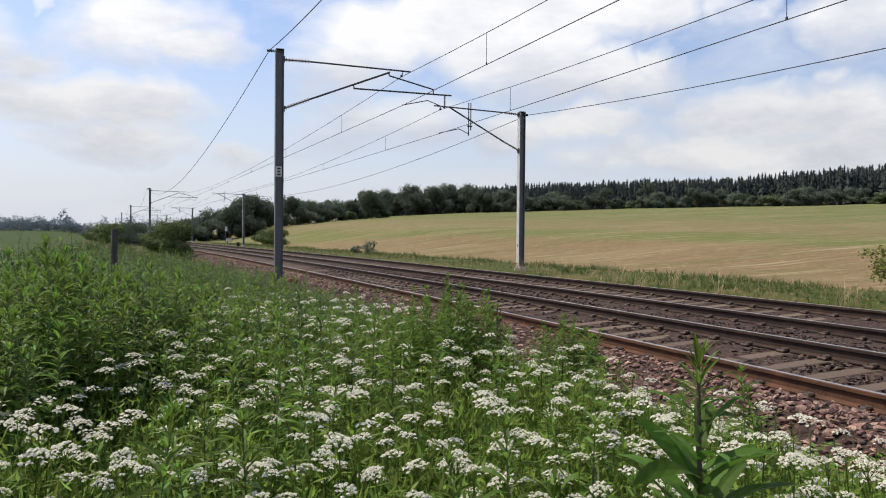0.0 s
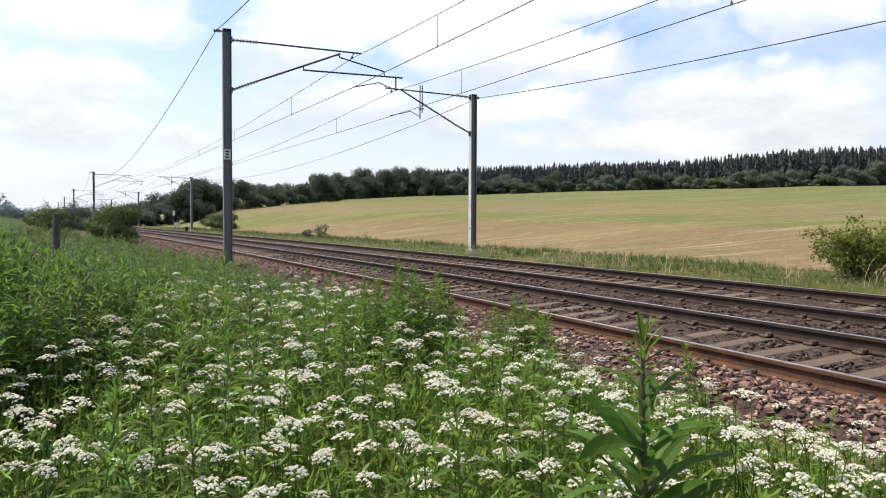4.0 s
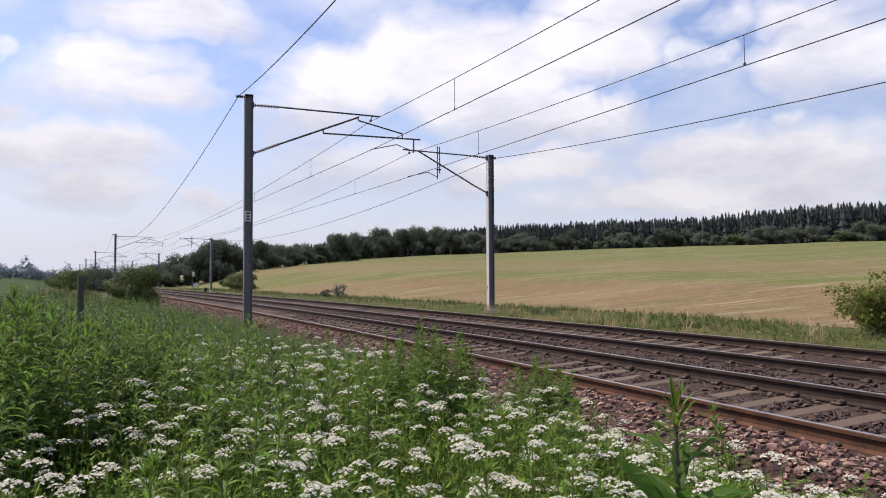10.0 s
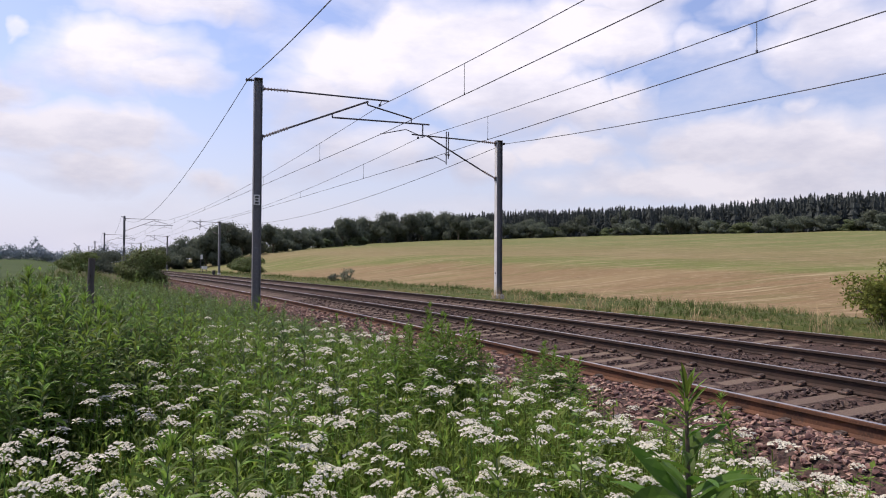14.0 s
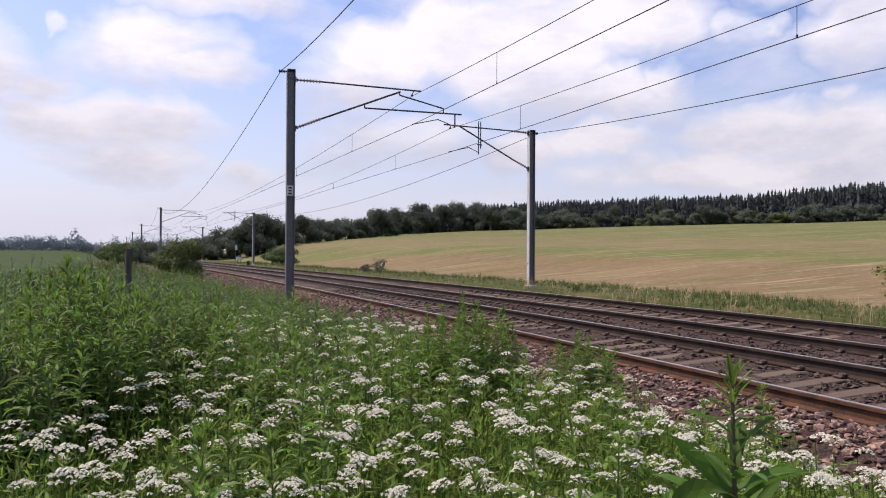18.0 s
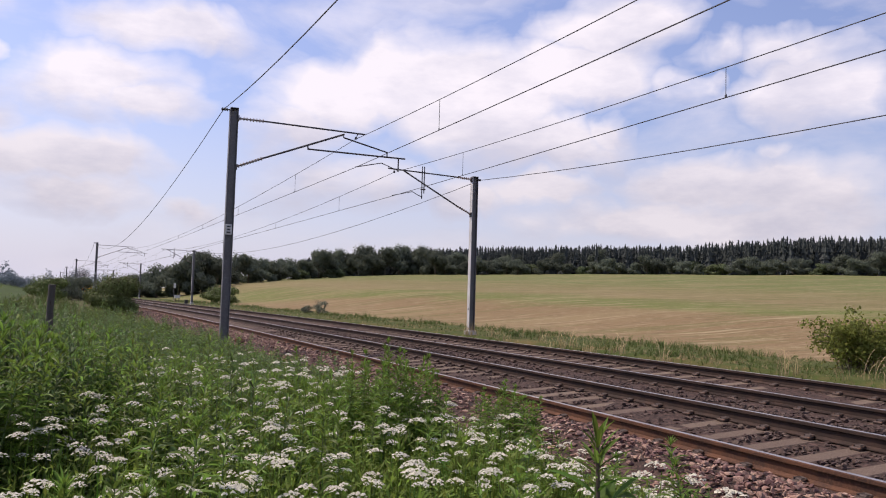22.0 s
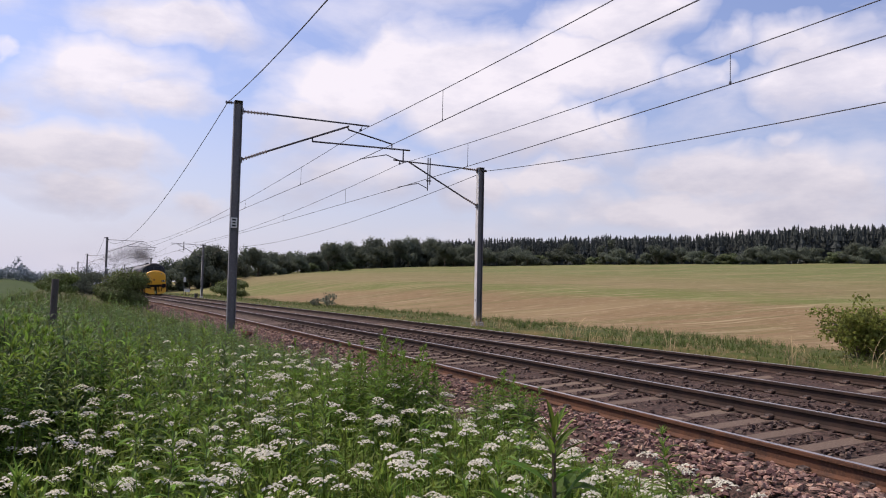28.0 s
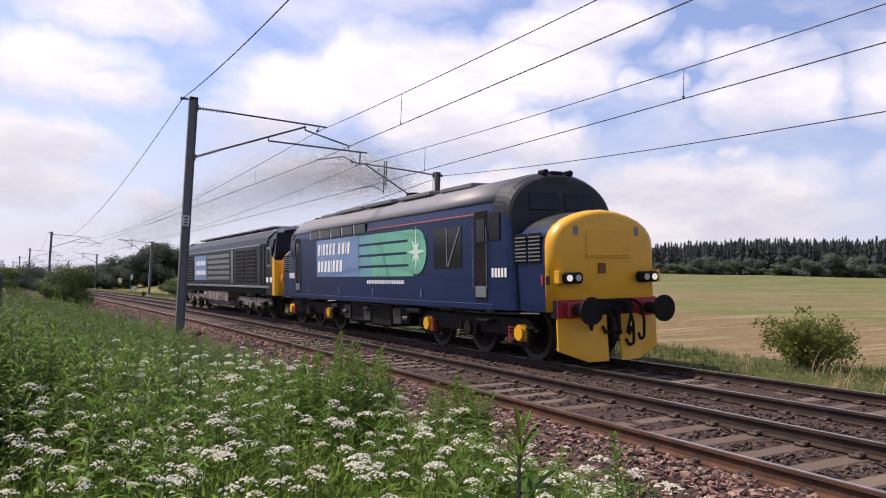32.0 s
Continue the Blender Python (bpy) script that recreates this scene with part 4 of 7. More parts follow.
def hawthorn(s, off, h, w, seed, label):
    """A loose thorn bush: arching shoots from one stool, each clothed with small leaves, long bare-tipped ones to one side."""
    rng = np.random.default_rng(seed)
    p = at(s, off, level(s, off) - 0.05)
    ob = thing("bush", label, "bush", Matrix.Translation(p))
    bm = bmesh.new()
    L = []
    for k in range(90):
        wild = k < 16
        ang = rng.random() * 6.283 if not wild else math.pi + RAIL_A + rng.normal() * 0.9
        reach = w * (rng.uniform(0.40, 0.62) if wild else 0.44 * math.sqrt(rng.random()))
        top = h * (rng.uniform(0.62, 0.92) if wild else math.sqrt(max(0.05, 1 - (reach / (w * 0.5)) ** 2)) * rng.uniform(0.55, 0.92))
        if k == 20:
            reach, top = w * 0.12, h * 1.03
        o = np.array([math.cos(ang), math.sin(ang), 0.0])
        root = o * rng.uniform(0.0, 0.35)
        q = [root, root + o * reach * 0.25 + [0, 0, top * 0.65], root + o * reach * 0.65 + [0, 0, top * 1.02], root + o * reach + [0, 0, top * rng.uniform(0.80, 0.98)]]
        curve = lambda f: ((1 - f) ** 3 * q[0] + 3 * f * (1 - f) ** 2 * q[1] + 3 * f * f * (1 - f) * q[2] + f ** 3 * q[3])
        if k % 3 == 0:
            pts = [Vector(curve(i / 5)) for i in range(6)]
            for i, (a, b) in enumerate(zip(pts, pts[1:])):
                rod(bm, a, b, 0.016 - 0.0025 * i, 4, 0.0135 - 0.0025 * i, False)
        n = 62 if wild else 84
        for _ in range(n):
            f = 0.18 + 0.82 * rng.random() ** (0.8 if wild else 0.6)
            spread = 0.055 if wild else 0.14
            L.append(curve(f) + rng.normal(size=3) * spread * (1.15 - 0.6 * f))
    part("woody_frame", bm, M_BARK, ob)
    c = np.array(L)
    c[:, 2] = np.maximum(c[:, 2], 0.05)
    n = len(c)
    u = rng.normal(size=(n, 3))
    u /= np.linalg.norm(u, axis=1, keepdims=True)
    v = np.cross(u, rng.normal(size=(n, 3)))
    v /= np.linalg.norm(v, axis=1, keepdims=True)
    sz = 0.036 * rng.uniform(0.6, 1.4, (n, 1))
    verts = np.stack([c - u * sz, c + v * sz * 0.6, c + u * sz, c - v * sz * 0.6], 1).reshape(-1, 3)
    b = np.arange(n)[:, None] * 4
    lf = new("leaves", np_mesh("leaves", verts, np.concatenate([b + [0, 1, 2], b + [0, 2, 3]], 1).reshape(-1, 3), M_HAWTHORN))
    lf.parent = ob


hawthorn(11.85, 9.1, 1.3, 1.75, 34, "sprawling light green hawthorn bush on the far verge")

# ---- verge plants ----
M_LEAF = material("willowherb_leaf", (0.120, 0.195, 0.034), 0.55, island=0.4, vary=0.15, thin=0.52, spec=0.25)
M_LEAF2 = material("nettle_leaf", (0.145, 0.215, 0.035), 0.6, grain=[(1.3, (0.088, 0.138, 0.042), 0.50, 0.60)], coord="World", island=0.5, vary=0.2, thin=0.52, spec=0.2)
M_THISTLE = material("thistle_leaf", (0.122, 0.185, 0.060), 0.5, grain=[(1.3, (0.088, 0.138, 0.042), 0.50, 0.60)], coord="World", island=0.5, thin=0.55, spec=0.28)
M_SPRIG = material("feathery_leaf", (0.175, 0.250, 0.046), 0.6, island=0.5, thin=0.55, spec=0.2)
M_STAND = material("dark_weed_leaf", (0.145, 0.220, 0.046), 0.5, grain=[(1.3, (0.088, 0.138, 0.042), 0.50, 0.60)], coord="World", island=0.55, thin=0.58, spec=0.28)
M_GRASS = material("grass_blade", (0.175, 0.26, 0.024), 0.55, island=0.5, thin=0.55, spec=0.2)
M_GRASS_FAR = material("rank_grass", (0.094, 0.126, 0.036), 0.75, island=0.45, thin=0.3, spec=0.2)
M_STRAW = material("dead_grass", (0.40, 0.31, 0.17), 0.8, island=0.3, thin=0.2, spec=0.2)
M_STEM = material("green_stem", (0.085, 0.13, 0.04), 0.6, vary=0.3, grain=[(12, (0.15, 0.085, 0.05), 0.5, 0.75)])
M_HERB = material("dark_lance_leaf", (0.070, 0.142, 0.020), 0.55, island=0.3, thin=0.42, spec=0.15, grain=[(25, (0.10, 0.17, 0.035), 0.45, 0.7)])
M_HERBSTEM = material("reddish_stem", (0.085, 0.060, 0.040), 0.6, grain=[(14, (0.12, 0.075, 0.06), 0.45, 0.7)])
M_PETAL = material("white_petal", (0.62, 0.60, 0.50), 0.7, island=0.10, thin=0.25, spec=0.2)


class Plant:
    """Collects triangles of a pattern plant."""
    def __init__(self):
        self.v, self.f, self.n = [], [], 0

    def add(self, verts, tris):
        verts = np.asarray(verts, float)
        self.v.append(verts)
        self.f.append(np.asarray(tris, int) + self.n)
        self.n += len(verts)

    def arrays(self):
        return np.concatenate(self.v), np.concatenate(self.f)

    def leaf(self, base, out, length, width, up=0.5, droop=1.0, segs=4, fold=0.25, tip=0.0, twist=0.0):
        """A lance-shaped leaf that arches over: a folded strip along a falling curve."""
        out = np.array([math.cos(out), math.sin(out), 0.0])
        side = np.array([-out[1], out[0], 0.0])
        pts = []
        pos, ang = np.array(base, float), up
        for i in range(segs + 1):
            f = i / segs
            w = width * (math.sin(math.pi * min(1, f * 0.86 + 0.10)) ** 0.8) * (1 if i < segs else tip)
            d = out * math.cos(ang) + np.array([0, 0, math.sin(ang)])
            nrm = np.array([0, 0, 1]) * math.cos(ang) - out * math.sin(ang)
            sd = side * math.cos(twist * f) + nrm * math.sin(twist * f)
            pts += [pos - sd * w / 2 + nrm * w * fold, pos, pos + sd * w / 2 + nrm * w * fold]
            pos = pos + d * length / segs
            ang -= droop / segs
        tris = []
        for i in range(segs):
            a, b = 3 * i, 3 * i + 3
            tris += [(a, a + 1, b + 1), (a, b + 1, b), (a + 1, a + 2, b + 2), (a + 1, b + 2, b + 1)]
        self.add(pts, tris)

    def leaflet(self, base, out, length, width, up):
        """A small leaf of two triangles, folded along the rib."""
        o = np.array([math.cos(out), math.sin(out), 0.0])
        d = o * math.cos(up) + np.array([0, 0, math.sin(up)])
        sd = np.array([-o[1], o[0], 0.12])
        b = np.asarray(base, float)
        self.add([b, b + d * length * 0.45 - sd * width / 2, b + d * length, b + d * length * 0.45 + sd * width / 2], [(0, 2, 1), (0, 3, 2)])

    def blade(self, base, out, length, width, up=1.4, droop=0.9, segs=4):
        d0 = np.array([math.cos(out), math.sin(out), 0.0])
        side = np.array([-d0[1], d0[0], 0.0])
        pos, ang, pts = np.array(base, float), up, []
        for i in range(segs):
            w = width * (1 - 0.75 * i / segs)
            pts += [pos - side * w / 2, pos + side * w / 2]
            pos = pos + (d0 * math.cos(ang) + np.array([0, 0, math.sin(ang)])) * length / segs
            ang -= droop / segs
        pts.append(pos)
        tris = []
        for i in range(segs - 1):
            a = 2 * i
            tris += [(a, a + 1, a + 3), (a, a + 3, a + 2)]
        tris.append((2 * segs - 2, 2 * segs - 1, 2 * segs))
        self.add(pts, tris)

    def tube(self, pts, r0, r1, n=5):
        """One unbroken stem through points."""
        pts = np.asarray(pts, float)
        d = (pts[-1] - pts[0]) / np.linalg.norm(pts[-1] - pts[0])
        u = np.cross(d, [0.3, 0.9, 0.2])
        u /= np.linalg.norm(u)
        w = np.cross(d, u)
        ang = np.arange(n) * math.tau / n
        ring = np.cos(ang)[:, None] * u + np.sin(ang)[:, None] * w
        m = len(pts)
        v = np.concatenate([p + ring * (r0 + (r1 - r0) * i / (m - 1)) for i, p in enumerate(pts)])
        i = np.arange(n)
        j = (i + 1) % n
        self.add(v, np.concatenate([np.concatenate([np.stack([i, j, j + n], 1), np.stack([i, j + n, i + n], 1)]) + k * n for k in range(m - 1)]))

    def stick(self, a, b, r, r2=None, n=5):
        a, b = np.array(a, float), np.array(b, float)
        d = (b - a) / np.linalg.norm(b - a)
        u = np.cross(d, [0.3, 0.9, 0.2])
        u /= np.linalg.norm(u)
        w = np.cross(d, u)
        ang = np.arange(n) * math.tau / n
        ring = np.cos(ang)[:, None] * u + np.sin(ang)[:, None] * w
        i = np.arange(n)
        j = (i + 1) % n
        self.add(np.concatenate([a + ring * r, b + ring * (r if r2 is None else r2)]), np.concatenate([np.stack([i, j, j + n], 1), np.stack([i, j + n, i + n], 1)]))


def willowherb(seed, h=1.0, leaves=48, size=0.115, lean=0.05, slim=1.0, segs=4, tuft=18, low=0.0):
    """Leaves and stem of a tall spire with long narrow leaves set all round, tufted at the top."""
    rng = np.random.default_rng(seed)
    lf, st = Plant(), Plant()
    bend_ = rng.normal(size=2) * lean
    path = lambda f: np.array([bend_[0] * f * f, bend_[1] * f * f, f]) * h
    st.tube([path(i / 6) for i in range(7)], 0.0055, 0.0015)
    for i in range(leaves):
        f = 0.15 + 0.83 * (i / leaves) ** 0.85
        top = max(0.0, (f - 0.82) / 0.18)
        ln = size * (0.75 + 0.5 * rng.random()) * (1 - 0.45 * top) * (0.7 + 0.5 * min(1, f * 1.6)) * (1 + low * (1 - f) * min(1, f * 3))
        lf.leaf(path(f), i * 2.399 + rng.random() * 0.5, ln, ln * rng.uniform(0.15, 0.21) * slim, up=0.35 + 0.75 * top + rng.normal() * 0.15, droop=1.2 - 0.5 * top + rng.normal() * 0.2, twist=rng.normal() * 0.4, segs=segs)
    for i in range(tuft):                                  # the young tuft, half closed
        lf.leaf(path(1.0), i * 2.4, size * 0.55 * rng.uniform(0.6, 1.2), size * 0.075, up=1.45 - 0.75 * i / tuft, droop=0.5, segs=min(3, segs))
    return lf.arrays(), st.arrays()


def nettle(seed, h=0.8, pairs=15, size=0.078):
    rng = np.random.default_rng(seed)
    lf, st = Plant(), Plant()
    bend_ = rng.normal(size=2) * 0.08
    path = lambda f: np.array([bend_[0] * f * f, bend_[1] * f * f, f]) * h
    st.tube([path(i / 4) for i in range(5)], 0.004, 0.002, 4)
    for i in range(pairs):
        f = 0.22 + 0.78 * i / (pairs - 1)
        for k in range(2):
            ln = size * rng.uniform(0.75, 1.25) * (1.15 - 0.5 * f)
            lf.leaflet(path(f), i * 1.571 + k * math.pi + rng.normal() * 0.3, ln, ln * 0.42, -0.1 + rng.normal() * 0.35)
    return lf.arrays(), st.arrays()


def ferny(seed, spread=0.28, h=0.45):
    """Cut leaves of the umbel plants: stalks that fan out, each with paired toothed leaflets."""
    rng = np.random.default_rng(seed)
    p = Plant()
    for k in range(4):
        a = k * 1.571 + rng.normal() * 0.4
        ht, sp = h * rng.uniform(0.6, 1.15), spread * rng.uniform(0.7, 1.2)
        o = np.array([math.cos(a), math.sin(a), 0])
        q = [np.zeros(3), o * sp * 0.35 + [0, 0, ht * 0.75], o * sp * 0.8 + [0, 0, ht], o * sp * 1.35 + [0, 0, ht * 0.92]]
        for x, y in zip(q, q[1:]):
            p.stick(x, y, 0.0025, 0.0018, 3)
        for i in range(7):
            f = i / 6
            c = q[1] * (1 - f) ** 2 + 2 * q[2] * f * (1 - f) + q[3] * f * f
            for sd in (-1, 1):
                for u in range(2):
                    ln = 0.075 * (1.15 - 0.6 * f) * rng.uniform(0.7, 1.2)
                    p.leaflet(c, a + sd * (1.2 - 0.35 * u - 0.4 * f) + rng.normal() * 0.2, ln, ln * 0.46, 0.0 + rng.normal() * 0.3)
    return p.arrays()


def sprig(seed, leaves=44):
    """Upper foliage of the umbel plants: branching stalks with many narrow segments, one metre tall."""
    rng = np.random.default_rng(seed)
    p = Plant()
    stalks = []
    for k in range(4):
        a = k * 1.571 + rng.normal() * 0.5
        end = np.array([math.cos(a) * 0.13, math.sin(a) * 0.13, rng.uniform(0.78, 1.0)]) * rng.uniform(0.85, 1.1)
        start = np.array([0, 0, rng.uniform(0.1, 0.3)])
        p.stick(start, end, 0.0028, 0.0014, 3)
        stalks.append((start, end))
    for i in range(leaves):
        a, b = stalks[i % 4]
        f = 0.25 + 0.80 * rng.random() ** 0.7
        ln = rng.uniform(0.04, 0.085)
        p.leaflet(a + (b - a) * f + rng.normal(size=3) * 0.024, rng.random() * 6.283, ln, ln * rng.uniform(0.12, 0.24), rng.uniform(-0.1, 1.3))
    return p.arrays()


def thistle(seed, leaves=34, lobes=True):
    """A branching thistle, one metre tall: wavy lobed leaves all along, close-set buds at the head."""
    rng = np.random.default_rng(seed)
    lf, st = Plant(), Plant()
    bend_ = rng.normal(size=2) * 0.07
    path = lambda f: np.array([bend_[0] * f * f, bend_[1] * f * f, f])
    st.tube([path(i / 4) for i in range(5)], 0.006, 0.003, 4)
    for i in range(leaves):
        f = 0.12 + 0.86 * (i / leaves) ** 0.8
        a = i * 2.399 + rng.normal() * 0.3
        ln = (0.15 - 0.085 * f) * rng.uniform(0.75, 1.2)
        o = np.array([math.cos(a), math.sin(a), 0])
        up = rng.uniform(0.15, 0.8)
        lf.leaflet(path(f), a, ln, ln * 0.42, up)
        for sd in (-1, 1) if lobes else ():                 # side lobes
            lf.leaflet(path(f) + (o * math.cos(up) + [0, 0, math.sin(up)]) * ln * 0.4, a + sd * 0.9, ln * 0.45, ln * 0.2, up + rng.normal() * 0.3)
    for k in range(5 if lobes else 2):
        a = k * 1.257 + rng.random()
        b = path(rng.uniform(0.62, 0.8))
        e = b + np.array([math.cos(a) * 0.09, math.sin(a) * 0.09, rng.uniform(0.14, 0.24)])
        st.stick(b, e, 0.003, 0.002, 3)
        for q in range(7):
            lf.leaflet(b + (e - b) * (0.25 + 0.12 * q), q * 2.4, 0.05, 0.02, 0.6)
        for q in range(3):                                  # buds
            c = e + rng.normal(size=3) * 0.014
            lf.leaflet(c, q * 2.1, 0.024, 0.018, 1.2)
            lf.leaflet(c, q * 2.1 + 1.57, 0.024, 0.018, 1.3)
    return lf.arrays(), st.arrays()


def grass_tuft(seed, n=13, h=0.6, w=0.007, segs=3):
    rng = np.random.default_rng(seed)
    p = Plant()
    for i in range(n):
        p.blade((rng.normal() * 0.035, rng.normal() * 0.035, 0), rng.random() * 6.28, h * rng.uniform(0.5, 1.15), w * rng.uniform(0.7, 1.4), up=rng.uniform(1.15, 1.55), droop=rng.uniform(0.2, 1.3), segs=segs)
    return p.arrays()


def umbel(seed, rad=0.043, small=10):
    """A domed white flower head: little round umbellets of florets, each on its own ray."""
    rng = np.random.default_rng(seed)
    fl, ry = Plant(), Plant()
    n = int(rng.integers(14, 20))
    for i in range(n):
        r = rad * math.sqrt((i + 0.3) / n) * rng.uniform(0.92, 1.08)
        a = i * 2.399 + rng.normal() * 0.15
        c = np.array([r * math.cos(a), r * math.sin(a), 0.012 - 0.46 * r * r / rad + rng.normal() * 0.002])
        ry.stick((0, 0, -0.045), c - [0, 0, 0.004], 0.0007, 0.0006, 3)
        sub = rng.uniform(0.0060, 0.0088)
        for k in range(small):
            rr = sub * math.sqrt((k + 0.3) / small)
            b = k * 2.399 + rng.random()
            p = c + [rr * math.cos(b), rr * math.sin(b), 0.004 - 75 * rr * rr + rng.normal() * 0.0006]
            s, t = 0.0025 * math.sqrt(11 / small) * rng.uniform(0.8, 1.25), rng.random() * 6.28
            slope = 95 * rr * s
            u = np.array([math.cos(t) * s, math.sin(t) * s, -slope * math.cos(t - b) + rng.normal() * 0.2 * s])
            v = np.array([-math.sin(t) * s, math.cos(t) * s, slope * math.sin(t - b) + rng.normal() * 0.2 * s])
            fl.add([p - u - v, p + u - v, p + u + v, p - u + v], [(0, 1, 2), (0, 2, 3)])
    return fl.arrays(), ry.arrays()


def strew(patterns, places):
    """Copies of patterns, one mass: places are rows x, y, z, turn, size, height factor."""
    V, F, base = [], [], 0
    places = np.asarray(places, float)
    which = np.arange(len(places)) % len(patterns)
    for k, (v, f) in enumerate(patterns):
        rows = places[which == k]
        if not len(rows):
            continue
        c, s = np.cos(rows[:, 3])[:, None], np.sin(rows[:, 3])[:, None]
        x = (v[None, :, 0] * c - v[None, :, 1] * s) * rows[:, 4:5] + rows[:, 0:1]
        y = (v[None, :, 0] * s + v[None, :, 1] * c) * rows[:, 4:5] + rows[:, 1:2]
        z = v[None, :, 2] * rows[:, 4:5] * rows[:, 5:6] + rows[:, 2:3]
        V.append(np.stack([x, y, z], 2).reshape(-1, 3))
        F.append((f[None] + (np.arange(len(rows)) * len(v))[:, None, None]).reshape(-1, 3) + base)
        base += len(rows) * len(v)
    return np.concatenate(V), np.concatenate(F)


def line_of(x, y):
    """Distance along the line and offset of a place."""
    p = Vector((x, y, 0))
    s = p.dot(DIR_T)
    return s, p.dot(DIR_N) - RAIL_D + bend(s)


def verge_places(rng, n, r0, r1, az0=-47, az1=36, edge=-1.55, far=-11.0, power=0.0):
    """Random places on the near verge, crowding towards the camera's foot; x, y, s, offset, distance."""
    out = []
    while len(out) < n:
        f = rng.random()
        r = r0 * (r1 / r0) ** f if power == 0 else (r0 ** power + f * (r1 ** power - r0 ** power)) ** (1 / power)
        a = radians(rng.uniform(az0, az1))
        x, y = -math.sin(a) * r, math.cos(a) * r
        s, off = line_of(x, y)
        if far < off < edge + 0.25 * noise.noise((x * 1.3, y * 1.3, 7)) - 0.1 and math.hypot(x - 0.1, y) > 0.75:
            out.append((x, y, s, off, r))
    return out


def plant_height(off, r, x, y):
    """How tall the growth stands: low beside the ballast, high on the field side."""
    h = 0.42 + 0.33 * smooth(-1.7, -2.8, off) + 0.32 * smooth(-3.5, -6.0, off) + 0.12 * smooth(-6.5, -8.5, off)
    h += 0.08 * smooth(-4.3, -5.2, off) * smooth(2.5, 3.5, r) * smooth(11, 7, r)
    h *= 0.98 + 0.38 * noise.noise((x * 0.8, y * 0.8, 2)) + 0.50 * smooth(-2.5, -4.0, off) * noise.noise((x * 0.33 + 5, y * 0.33, 6))
    if r < 5 and in_flowers(x, y, r):
        h = min(h, 0.70)
    if r < 3:
        h = min(h, 0.62 + 0.15 * r)
    return h


def flower_height(off, r):
    """How high the white flowers stand over the ground."""
    h = 0.45 + 0.44 * smooth(-2.0, -3.3, off) + 0.10 * smooth(-3, -6, off)
    return min(h, 0.72 + 0.10 * r) if r < 2.2 else h


def in_flowers(x, y, r):
    """The white-flowered patch."""
    left = -1.25 - 0.13 * r - 1.3 * smooth(4.8, 3.2, r)
    return left + 0.6 * noise.noise((x, y, 9)) < x and r < 10.5


